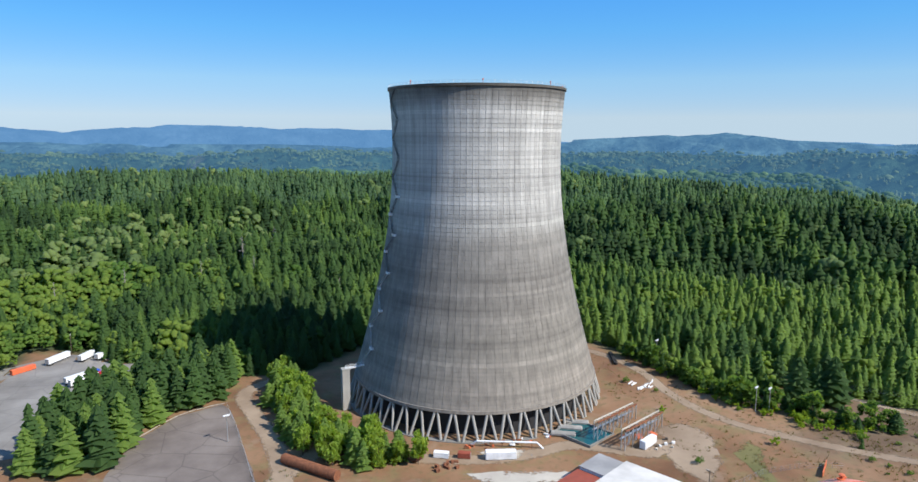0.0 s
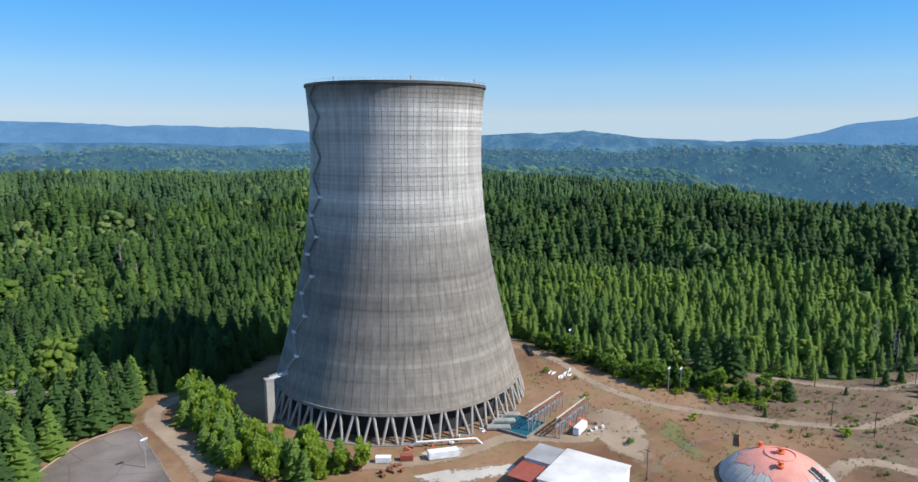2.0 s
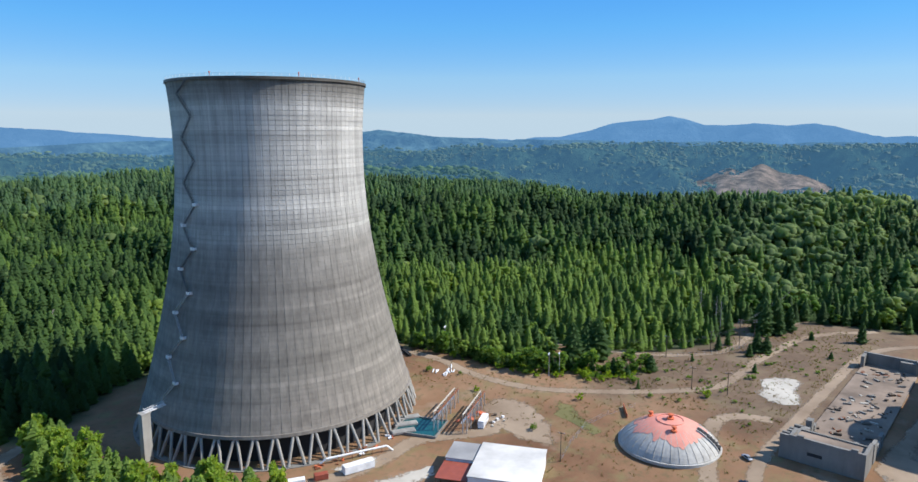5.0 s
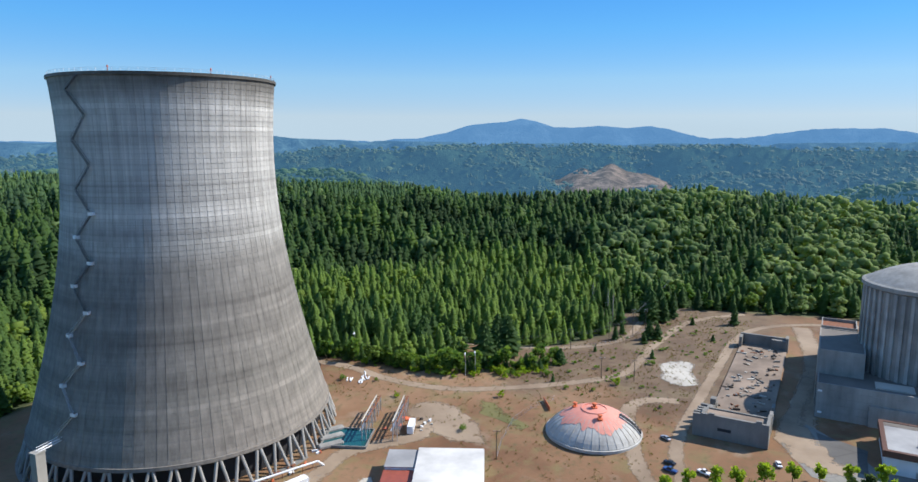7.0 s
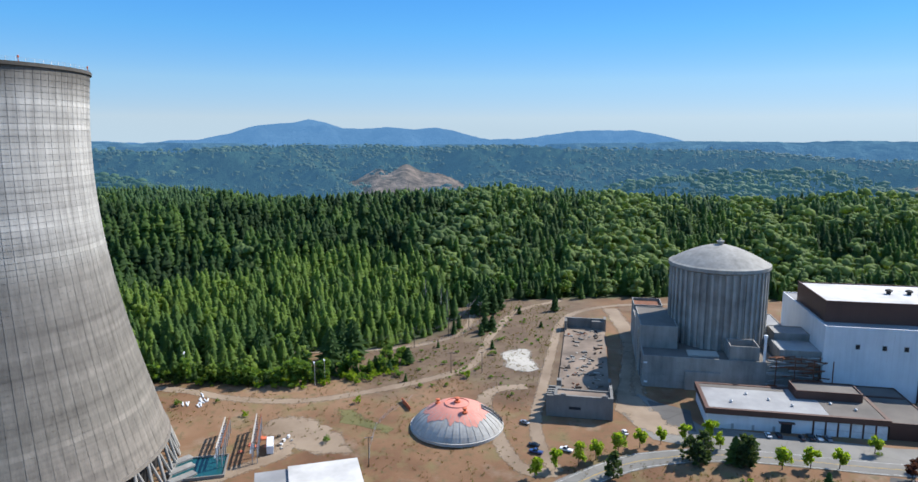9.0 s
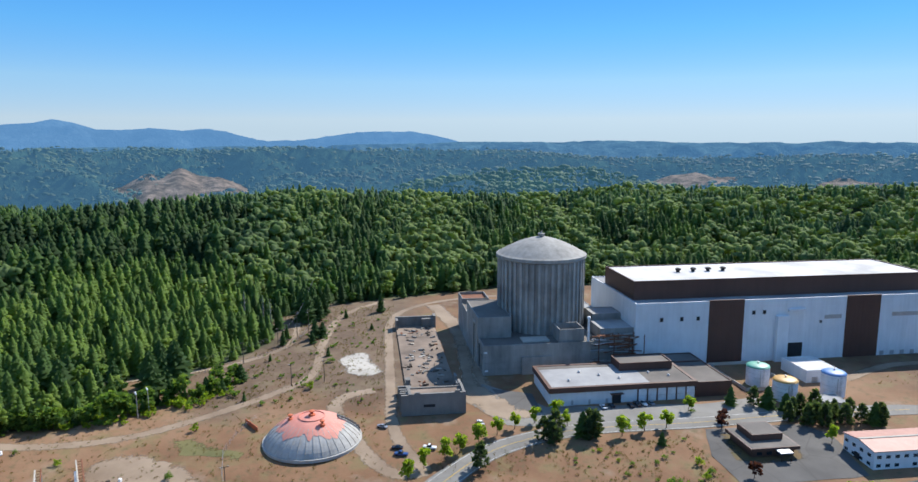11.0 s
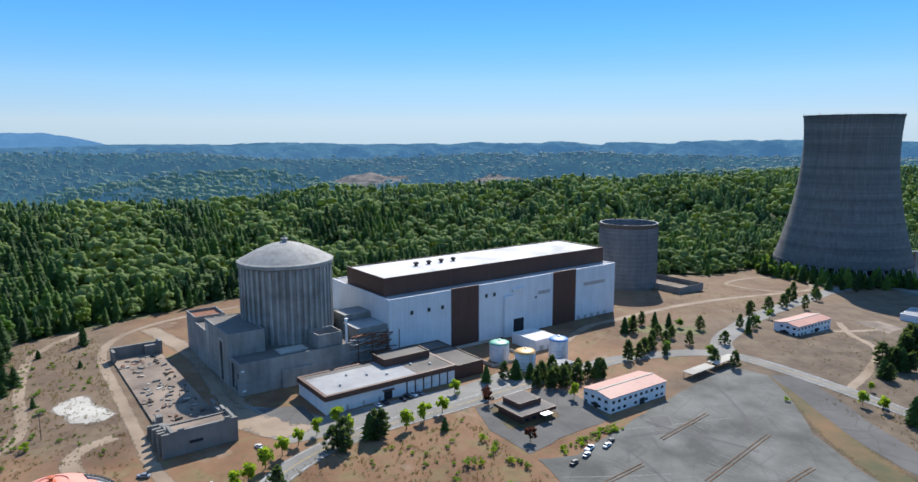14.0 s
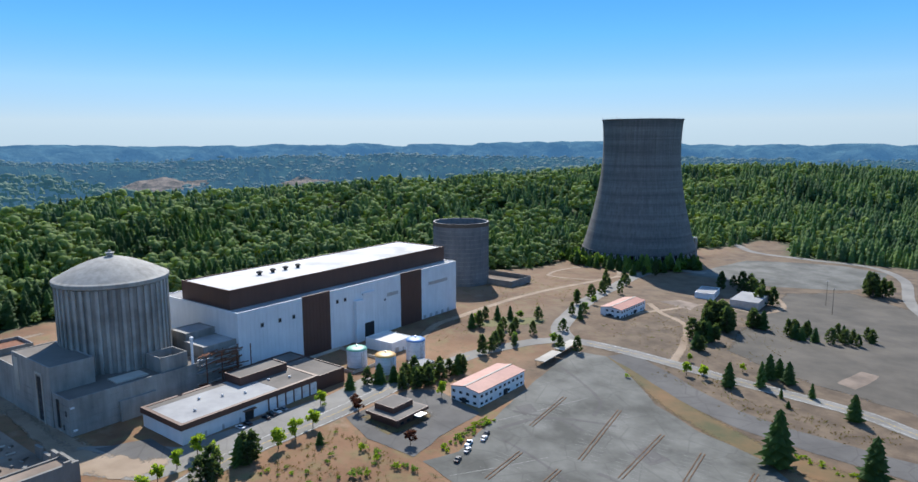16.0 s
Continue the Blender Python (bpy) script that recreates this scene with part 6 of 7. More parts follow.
def semi_trailer(m, L, mat, label, cab=None):
    t = thing("semi_trailer", m, label, "trailer", "parked semi-trailers")
    bm = box(0, L, -1.28, 1.28, 1.15, 4.0, None, 0.05)
    part("box_body", bm, mat, t)
    part("chassis", box(0.5, L - 0.3, -0.5, 0.5, 0.8, 1.147), M_DARK, t)
    part("landing_gear", box(L - 3, L - 2.7, -0.9, 0.9, 0, 1.1), M_STEEL, t)
    part("rear_door", box(-0.05, 0.003, -1.2, 1.2, 1.2, 3.9), M_STEEL, t)
    wheel_set(t, (1.2, 2.5), 2.5, 0.52)
    if cab:
        bm = box(L + 0.7, L + 3.2, -1.2, 1.2, 1.0, 3.6, None, 0.25)
        add_box(bm, L + 3.0, L + 4.9, -0.95, 0.95, 0.9, 2.2, None, 0.2)
        part("cab", bm, cab, t)
        part("windscreen", box(L + 3.16, L + 3.24, -1.0, 1.0, 2.3, 3.2), M_GLASS, t)
        wheel_set(t, (L + 0.6, L + 4.0), 2.4, 0.52)
    return t


M_CABB, M_CABR, M_CONT = plain("blue_cab", (0.02, 0.08, 0.45), 0.35), plain("red_cab", (0.5, 0.02, 0.03), 0.35), plain("orange_container", (0.65, 0.13, 0.05), 0.55)
site_trailer(at(-138.5, 383, 0, 48), 12.2, 2.5, 2.7, M_CONT, "orange-red shipping container at the yard's edge")
semi_trailer(at(-125, 394, 0, 62), 15, M_STEELW, "white box semi-trailer parked in the yard")
semi_trailer(at(-109.6, 396, 0, 66), 11, M_STEELW, "short white box semi-trailer parked in the yard")
semi_trailer(at(-101.5, 397, 0, 60), 8.5, M_STEELW, "short white box semi-trailer parked in the yard")
semi_trailer(at(-91, 396, 0, -6), 13, M_STEELW, "white box semi-trailer seen from the side")
site_trailer(at(-77, 393, 0, -8), 9, 2.6, 3.2, M_RUSTROOF, "rust-red office container in the yard", "office_container")
semi_trailer(at(-104, 356, 0, 45), 14.5, M_STEELW, "white semi-trailer coupled to a red truck", M_CABR)
semi_trailer(at(-107, 360, 0, 45), 14.5, M_STEELW, "white semi-trailer coupled to a blue truck", M_CABB)


def car(m, mat, label, tall=False):
    t = thing("parked_car", m, label, "car", "parked cars")
    L, W = (5.4, 1.95) if tall else (4.6, 1.82)
    bm = box(0, L, -W / 2, W / 2, 0.32, 0.95 if not tall else 1.05, None, 0.16)
    part("body", bm, mat, t)
    z0, z1 = (0.9, 1.45) if not tall else (1.0, 1.8)
    x0, x1 = (0.9, 3.6) if not tall else (1.9, 4.1)
    bm = bmesh.new()
    v = [bm.verts.new(p) for p in ((x0, -W / 2 + 0.08, z0), (x1, -W / 2 + 0.08, z0), (x1, W / 2 - 0.08, z0), (x0, W / 2 - 0.08, z0), (x0 + 0.5, -W / 2 + 0.28, z1), (x1 - 0.75, -W / 2 + 0.28, z1), (x1 - 0.75, W / 2 - 0.28, z1), (x0 + 0.5, W / 2 - 0.28, z1))]
    for q in ((0, 1, 5, 4), (1, 2, 6, 5), (2, 3, 7, 6), (3, 0, 4, 7)):
        bm.faces.new([v[i] for i in q])
    part("glasshouse", bm, M_GLASS, t)
    part("cabin_roof", box(x0 + 0.48, x1 - 0.72, -W / 2 + 0.26, W / 2 - 0.26, z1 - 0.02, z1 + 0.06, None, 0.03), mat, t)
    wheel_set(t, (0.85, L - 0.9), W, 0.33)
    for s in (-1, 1):
        part("headlight", box(L - 0.06, L + 0.01, s * 0.62 - 0.2, s * 0.62 + 0.2, 0.62, 0.78), M_STEELW, t)
        part("tail_light", box(-0.01, 0.05, s * 0.68 - 0.14, s * 0.68 + 0.14, 0.65, 0.8), M_CABR, t)
    return t


M_CAR = {"black": plain("black_car", (0.02, 0.02, 0.024), 0.25), "white": plain("white_car", (0.75, 0.75, 0.75), 0.3), "grey": plain("grey_car", (0.28, 0.3, 0.33), 0.3, 0.3), "blue": plain("blue_car", (0.03, 0.07, 0.2), 0.3)}
for x, y, a, c, tall in ((112, -6, -70, "black", False), (114, -14, -70, "grey", False), (117, -18, -70, "white", True), (115.5, -26, -70, "white", False), (117.5, -30, -70, "black", False),
                         (193.5, 33, 8, "white", False), (194.5, 29, 8, "black", False), (194, 20.5, 8, "black", False), (195, 17, 8, "black", True), (195.5, 14, 8, "white", True), (196, 10.5, 8, "grey", False),
                         (183, 128, 60, "grey", False), (161, 119, 78, "blue", True), (166, 121, 80, "black", False), (165, 108, 72, "white", True), (183, 88, 20, "white", False)):
    car(at(x, y, 0.12, a), M_CAR[c], f"{c} {'pickup' if tall else 'car'} parked on the asphalt" if x < 150 or x > 190 else f"{c} {'pickup' if tall else 'car'} parked on the gravel track", tall)


def flood_lamp(m, h, label):
    t = thing("flood_lamp", m, label, "lamp post", "lamp posts and poles")
    part("pole", lathe([(0.22, -0.5), (0.12, h)], 10), M_STEEL, t)
    part("crossarm", box(-0.08, 0.08, -1.3, 1.3, h, h + 0.16), M_STEEL, t)
    for y in (-1.1, -0.35, 0.35, 1.1):
        part("lamp_head", box(-0.1, 0.5, y - 0.3, y + 0.3, h + 0.165, h + 0.75, None, 0.08), M_STEELW, t)
    return t


for x, y, h in ((190, 301, 14), (199, 235, 11), (203.5, 232, 11), (-24, 274, 11)):
    flood_lamp(at(x, y, 0, 120), h, "tall grey steel floodlight mast")


def utility_pole(m, h, arms, label):
    t = thing("utility_pole", m, label, "pole", "lamp posts and poles")
    part("pole", lathe([(0.2, -0.6), (0.13, h)], 10), M_TIMBER, t)
    for k in range(arms):
        part("crossarm", box(-0.07, 0.07, -1.5, 1.5, h - 0.6 - 1.2 * k, h - 0.4 - 1.2 * k), M_TIMBER, t)
        for y in (-1.3, 0.6, 1.3):
            part("insulator", lathe([(0.07, h - 0.4 - 1.2 * k), (0.1, h - 0.25 - 1.2 * k), (0.04, h - 0.1 - 1.2 * k)], 8, 0, y), M_STEELW, t)
    return t


for x, y, h, n, a in ((137, 181, 12, 1, 20), (311, 187, 16, 2, 60), (316, 181, 16, 2, 60), (237, 161, 11, 1, 40), (290, 194, 12, 1, 60), (265, 207, 12, 1, 40), (77, -405, 20, 1, 0), (66, -375, 20, 1, 0), (-118, 413, 12, 1, 0), (232, 176, 11, 1, 30)):
    utility_pole(at(x, y, 0, a), h, n, "weathered timber utility pole with crossarms")

# ---- clutter ----


def pipe_ring():
    t = thing("steel_pipe_section", pose(47.5, 238, 2.6, 0, 90, 35), "large rusty orange steel pipe section lying on its side", "pipe")
    part("pipe_wall", add_lathe(bmesh.new(), [(2.2, -2), (2.2, 2), (2.0, 2), (2.0, -2), (2.2, -2)], 28, cap=False), M_RUST, t)
    for z in (-1.9, 0, 1.8):
        part("band", add_lathe(bmesh.new(), [(2.2, z), (2.32, z), (2.32, z + 0.2), (2.2, z + 0.2)], 28, cap=False), M_RUST, t)
    return t


pipe_ring()


def culvert_pile():
    t = thing("corrugated_pipe", pose(-2, 250, 1.9, 0, 90, -45), "long rusty corrugated steel pipe on the ground", "pipe")
    prof = []
    for k in range(60):
        prof += [(1.9 + 0.12 * (k % 2), k * 0.45)]
    part("pipe_wall", lathe(prof, 24), M_RUST, t)
    return t


culvert_pile()
rng = random.Random(21)


def litter(name, spots, make, label, group):
    for x, y, a in spots:
        bm, mat = make()
        o = tagged(part(name, bm, mat), label, name.replace("_", " "), group)
        o.matrix_basis = at(x, y, 0.02, a)


litter("concrete_beam", [(168 + rng.uniform(-6, 8), 278 + rng.uniform(-4, 5), rng.uniform(20, 60)) for _ in range(14)], lambda: (box(0, rng.uniform(2.5, 5), 0, 0.6, 0, 0.5, None, 0.05), M_STEELW), "white-grey concrete beam lying on bare soil", "scattered beams")
litter("tyre_stack", [(176 - 0.6 * k, 325 - 1.9 * k, rng.uniform(0, 90)) for k in range(9)], lambda: (lathe([(0.9, 0), (1.1, 0.1), (1.1, 1.3), (0.9, 1.4), (0.5, 1.4), (0.5, 0)], 14), M_TYRE), "stack of dark drums by the track", "dark drums")
litter("steel_scrap", [(84 + rng.uniform(-14, 26), 242 + rng.uniform(-2, 3), rng.uniform(0, 180)) for _ in range(26)], lambda: (box(0, rng.uniform(0.8, 3.4), 0, rng.uniform(0.3, 1.0), 0, rng.uniform(0.2, 0.9), None, 0.04), rng.choice((M_RUST, M_RUST, M_ORANGE, M_STEELW))), "piece of rusty scrap steel by the tower", "steel scrap")
litter("steel_scrap", [(58 + rng.uniform(-5, 6), 230 + rng.uniform(-3, 4), rng.uniform(0, 180)) for _ in range(9)], lambda: (box(0, rng.uniform(0.8, 3), 0, rng.uniform(0.5, 1.4), 0, rng.uniform(0.5, 1.8), None, 0.05), M_RUST), "piece of rusty scrap steel by the tower", "steel scrap")
litter("crate", [(143 + rng.uniform(-2, 8), 221 + rng.uniform(-3, 4), rng.uniform(0, 90)) for _ in range(9)], lambda: (box(0, rng.uniform(0.7, 1.6), 0, rng.uniform(0.7, 1.4), 0, rng.uniform(0.5, 1.2), None, 0.05), rng.choice((M_STEELW, M_PALE, M_TIMBER))), "small weathered crate lying on bare soil", "crates")


def slab_litter():
    r2 = random.Random(8)
    for k in range(120):
        u, v = r2.uniform(-25, 84), r2.uniform(97, 117)
        bm = box(0, r2.uniform(0.5, 3.6), 0, r2.uniform(0.3, 1.6), 0, r2.uniform(0.15, 0.9), pose(0, 0, 0, r2.uniform(-6, 6), r2.uniform(-8, 8), 0), 0.04)
        o = tagged(part("debris", bm, r2.choice((M_RUST, M_TIMBER, M_TIMBER, M_PALE, M_RUIN, M_RUIN))), "scrap lying on the foundation slab", "debris", "debris on the slab")
        o.matrix_basis = PLANT @ pose(u, v, 0.91, 0, 0, r2.uniform(0, 180))


slab_litter()


def tower_pipes():
    t = thing("bent_pipe", pose(74, 244, 0.2, 0, 0, -20), "white bent pipe on stands below the tower", "pipe")
    part("pipe_run", bar((0, 0, 2.2), (24, 0, 2.6), 0.6, None, 10), M_STEELW, t)
    part("pipe_drop", bar((0, 0, 2.4), (-2.5, 0.6, 0.2), 0.6, None, 10), M_STEELW, t)
    part("pipe_drop", bar((24, 0, 2.6), (26.5, 0, 0.2), 0.6, None, 10), M_STEELW, t)
    for k in range(6):
        part("stand", bar((2 + 4 * k, 0, -0.2), (2 + 4 * k, 0, 2.1), 0.2), M_RUST, t)
    return t


tower_pipes()



def wire_fence(pts, label):
    t = thing("wire_fence", at(*pts[0]), label, "fence")
    inv = t.matrix_basis.inverted()
    line = [Vector((*p, float(level(*p)))) for p in pts]
    for a, b in zip(line[:-1], line[1:]):
        n = max(1, int((b - a).length / 3.2))
        for k in range(n):
            p = inv @ a.lerp(b, k / n)
            part("post", bar(p - Vector((0, 0, 0.3)), p + Vector((0, 0, 2.1)), 0.09, None, 6), M_STEEL, t)
        for z in (0.3, 1.1, 2.0):
            part("wire", bar(inv @ a + Vector((0, 0, z)), inv @ b + Vector((0, 0, z)), 0.04, None, 4), M_STEEL, t)
    return t


wire_fence([(137, 181), (150, 186), (166, 190), (181, 189), (196, 184)], "low grey wire fence round the domed tank's yard")
wire_fence([(-27, 312), (-22, 290), (-17, 262), (-13, 238), (-8, 212)], "low grey wire fence along the disused lot")
wire_fence([(252, 226), (268, 205), (292, 188), (318, 184), (350, 182)], "wire fence along the forest track")


def wires(a, b, n, label):
    t = thing("power_line", pose(0, 0, 0), label, "cable")
    for k in range(n):
        off = Vector((0, 0, -1.2 * k)) + Vector((1.0 * (k - 1), 0.8 * (k - 1), 0))
        bm = bmesh.new()
        prev = None
        for i in range(13):
            u = i / 12
            p = Vector(a).lerp(Vector(b), u) + off + Vector((0, 0, -4.0 * 4 * u * (1 - u) * 0.3))
            if prev is not None:
                add_bar(bm, prev, p, 0.05, None, 4)
            prev = p
        part("cable", bm, M_DKSTEEL, t)
    return t


wires((265, 207, 16), (290, 194, 16), 3, "sagging dark power cables between timber poles")
wires((290, 194, 16), (311, 187, 20), 3, "sagging dark power cables between timber poles")
wires((311, 187, 20), (395, 190, 24), 3, "sagging dark power cables running into the woods")
wires((190, 301, 13), (265, 207, 16), 3, "sagging dark power cables along the slope")

# ---- single trees ----


def conifer_tree(tint, seed, tiers=13, points=11, slim=1.0, name="conifer_tree", label="young dark green conifer", group="planted conifers"):
    """A young fir or pine, ten metres tall, with trunk and ragged whorls."""
    t = thing(name, pose(0, 0, -500), label, "tree", group)
    v, f, ts = conifer_template(tiers, points, seed)
    part("trunk", lathe([(0.22, -0.5), (0.16, 3.0), (0.03, 9.5)], 8), M_BARK, t)
    mesh_object("crown", (v * np.array((10 * 1.25 * slim, 10 * 1.25 * slim, 10))).tolist(), f.tolist(), M_FIR, t, tint=np.clip(tint + ts * 0.8, 0, 1))
    return t


def leaf_crown(n, seed, shape=(0.36, 0.36, 0.42), centre=0.6, leaf=0.062):
    """A crown of many single leaf sprays round uneven clumps, height about 1."""
    rng = np.random.RandomState(seed)
    vs, fs, ts = [], [], []
    clumps = [np.array((math.cos(a) * q, math.sin(a) * q, centre + h)) for a, q, h in zip(rng.uniform(0, 6.28, 14), rng.uniform(0.05, shape[0] * 0.75, 14), rng.uniform(-shape[2] * 0.6, shape[2] * 0.75, 14))]
    for k in range(n):
        c = clumps[rng.randint(len(clumps))]
        d = rng.normal(size=3)
        d /= np.linalg.norm(d)
        p = c + d * rng.uniform(0.05, 0.15)
        a, b = rng.normal(size=3), rng.normal(size=3)
        a, b = a / np.linalg.norm(a) * leaf * rng.uniform(0.7, 1.5), b / np.linalg.norm(b) * leaf * rng.uniform(0.7, 1.5)
        i = len(vs)
        vs += [p - a, p + b, p + a, p - b * 0.7]
        fs.append((i, i + 1, i + 2, i + 3))
        # sprays on a clump's upper side tinted lighter, as if lit from above
        ts += [0.5 + d[2] * 0.25 + rng.uniform(-0.2, 0.2)] * 4
    return np.array(vs), fs, np.clip(ts, 0, 1)


def leafy_tree(name, mat, seed, label, h=6.0, n=420, wide=1.0, trunk=True, low=False):
    t = thing(name, pose(0, 0, -500), label, "tree" if trunk else "bush", "broad-leaved trees and bushes")
    v, f, ts = leaf_crown(n, seed, centre=(0.5 if low else 0.6) if trunk else 0.35, shape=((0.36, 0.36, 0.56) if low else (0.36, 0.36, 0.42)) if trunk else (0.55, 0.55, 0.3))
    if trunk:
        bm = lathe([(0.14, -0.3), (0.09, h * 0.45), (0.03, h * 0.8)], 7)
        for k in range(4):
            a = k * 1.7 + seed
            add_bar(bm, (0, 0, h * (0.3 + 0.08 * k)), (math.cos(a) * h * 0.2, math.sin(a) * h * 0.2, h * (0.5 + 0.09 * k)), 0.07)
        part("trunk", bm, M_BARK, t)
    mesh_object("crown", (v * np.array((h * wide, h * wide, h))).tolist(), f, mat, t, tint=ts)
    return t


def pine_tree(seed, wide):
    """A broad pine ten metres tall: rounded tufts of needles on short limbs round a bare foot."""
    t = thing("pine_tree", pose(0, 0, -500), "broad dark green pine beside the road", "tree", "planted pines")
    rng = np.random.RandomState(seed)
    bm = lathe([(0.24, -0.5), (0.17, 4.0), (0.04, 9.3)], 8)
    vs, fs, ts = [], [], []
    for k in range(26):
        f = k / 25
        a, z = k * 2.4 + rng.uniform(-0.4, 0.4), 0.9 + 8.2 * f
        q = wide * (2.7 * math.sin(math.pi * (0.34 + 0.62 * f)) + 0.15) * rng.uniform(0.45, 1.0)
        tip = np.array((math.cos(a) * q, math.sin(a) * q, z + 0.4))
        add_bar(bm, (0, 0, z - 0.3), tip, 0.07)
        for _ in range(34):
            d = rng.normal(size=3)
            d /= np.linalg.norm(d)
            p = tip + d * np.array((1, 1, 0.75)) * rng.uniform(0.25, 1.15)
            u, w = rng.normal(size=3), rng.normal(size=3)
            u, w = u / np.linalg.norm(u) * rng.uniform(0.35, 0.65), w / np.linalg.norm(w) * rng.uniform(0.28, 0.5)
            i = len(vs)
            vs += [p - u, p + w, p + u, p - w]
            fs.append((i, i + 1, i + 2, i + 3))
            # upper side of each tuft tinted lighter to imitate light from above
            ts += [float(np.clip(0.45 + 0.3 * d[2] + rng.uniform(-0.2, 0.2), 0, 1))] * 4
    part("trunk", bm, M_BARK, t)
    mesh_object("crown", [tuple(v) for v in vs], fs, M_PINE, t, tint=ts)
    return t


FIRS = [conifer_tree(0.25, 101, 13, 11, 1.4), conifer_tree(0.38, 102, 12, 12, 1.65), conifer_tree(0.45, 103, 14, 10, 1.3), conifer_tree(0.3, 104, 11, 12, 1.8)]
LIGHTFIRS = [conifer_tree(0.92, 111, 13, 11, 1.6), conifer_tree(1.0, 112, 12, 11, 1.8), conifer_tree(0.85, 113, 14, 10, 1.5)]
ALDER = [leafy_tree("alder_tree", M_ALDER, s, "young light green alder in a copse", 10.0, 620, 0.8, True, True) for s in (21, 22)]
STREET = [leafy_tree("street_tree", M_BRIGHT, s, "small bright yellow-green street tree") for s in (1, 2, 3)]
DARKLEAF = [leafy_tree("broad_tree", M_LEAF, s, "dark green rounded broad-leaved tree", 8.0, 520, 1.1) for s in (4, 5)]
PURPLE = [leafy_tree("purple_tree", M_PURPLE, 6, "dark purple-leaved ornamental tree", 6.0, 460, 1.15)]
BUSH = [leafy_tree("bush", M_LEAF, 7, "low dull green bush on dry ground", 3.0, 240, 1.0, False), leafy_tree("bush", M_BRIGHT, 8, "low bright green bush on dry ground", 3.0, 240, 1.0, False)]
PINES = [pine_tree(sd, w) for sd, w in ((121, 0.95), (122, 1.15), (123, 0.8), (124, 1.0))]
trng = random.Random(77)
PLANTED = [o for g in (FIRS, LIGHTFIRS, ALDER, STREET, DARKLEAF, PURPLE, BUSH, PINES) for o in g]


def plant(kinds, x, y, s, label=""):
    o = copy_thing(trng.choice(kinds), at(x, y, -0.1, trng.uniform(0, 360)) @ Matrix.Diagonal((s * trng.uniform(0.85, 1.15), s * trng.uniform(0.85, 1.15), s * trng.uniform(0.9, 1.12), 1)))
    if label:
        o["label"] = label
    return o


for x, y in ((162, 99), (169, 91), (175, 83), (180, 75), (184, 66), (188, 56), (152, 113), (157, 105), (144, 119), (169, 33), (172, 23), (174, 13), (171, 43), (180, 53), (190, -3), (157, -47)):
    plant(STREET, x, y, trng.uniform(1.15, 1.55))
for x, y, s in ((169, 65, 1.1), (170, 60, 1.2), (166, 62, 1.0), (170, 49, 1.1), (169, 44, 1.3), (172, 46, 1.2), (168, 47, 1.0), (172, -46, 0.9), (174, -50, 1.0), (170, -52, 1.0), (176, -40, 0.9), (187, -45, 0.9), (191, -39, 1.1), (194, -34, 1.0), (195, -24, 0.9),
                (171, -74, 1.0), (169, -76, 0.9), (173, -78, 0.9), (176, -60, 0.8), (178, -50, 1.0), (174, -56, 0.8), (181, -106, 1.1), (183, -120, 1.0), (180, -113, 0.9), (176, -129, 0.7), (160, 20, 0.6), (151, 92, 1.1)):
    plant(PINES + FIRS[1:2], x, y, s)
for x, y, s in ((219, -142, 1.0), (216, -146, 1.2), (222, -150, 0.8), (225, -163, 0.9), (219, -168, 0.9), (213, -174, 0.9), (208, -178, 0.8), (199, -186, 0.9), (163, -150, 0.8), (182, -156, 0.9), (180, -135, 0.8), (172, -174, 0.9), (178, -204, 1.0), (202, -239, 1.1),
                (205, -265, 1.2), (193, -248, 0.8), (217, -306, 1.2), (210, -290, 1.0), (227, -359, 1.2), (236, -393, 1.2), (229, -401, 1.0), (221, -409, 1.2), (152, -139, 1.0), (145, -146, 1.0), (186, -225, 0.8), (200, -300, 1.0), (215, -340, 1.0), (240, -350, 1.0)):
    plant(PINES + FIRS[:2] if s > 0.85 else DARKLEAF, x, y, s)
for x, y, s in ((22, -88, 2.1), (-8, -99, 1.9), (9, -153, 1.2), (44, -183, 1.2), (50, -188, 1.0), (53, -182, 1.3), (65, -158, 1.2), (53, -169, 1.3), (30, -170, 0.8), (41, -160, 0.5), (35, -150, 0.4)):
    plant(FIRS, x, y, s)
for x, y, s in ((87, -159, 1.2), (79, -161, 1.1), (82, -166, 0.9), (67, -184, 0.9), (94, -180, 0.8)):
    plant(STREET, x, y, s)
for x, y, n, sp, s in ((108, -255, 16, 9, 1.6), (98, -200, 3, 4, 1.0), (103, -222, 7, 7, 1.4), (91, -280, 5, 5, 1.3), (112, -361, 6, 8, 1.4), (62, -281, 8, 9, 1.0), (38, -286, 6, 8, 1.0), (53, -470, 7, 8, 1.9), (140, -400, 8, 14, 1.4), (30, -305, 3, 5, 0.9)):
    for _ in range(n):
        plant(FIRS[:2] + PINES, x + trng.uniform(-sp, sp), y + trng.uniform(-sp, sp), s * trng.uniform(0.75, 1.1))
# pines at the foot of the far tower
for _ in range(95):
    a = trng.uniform(38, 165)
    q = trng.uniform(66, 88)
    plant(FIRS + LIGHTFIRS + DARKLEAF, T2[0] + q * math.cos(radians(a)), T2[1] + q * math.sin(radians(a)), trng.uniform(0.8, 1.7))
for x, y in ((134, -4), (171, -9), (178, -13)):
    plant(PURPLE, x, y, 1.0)
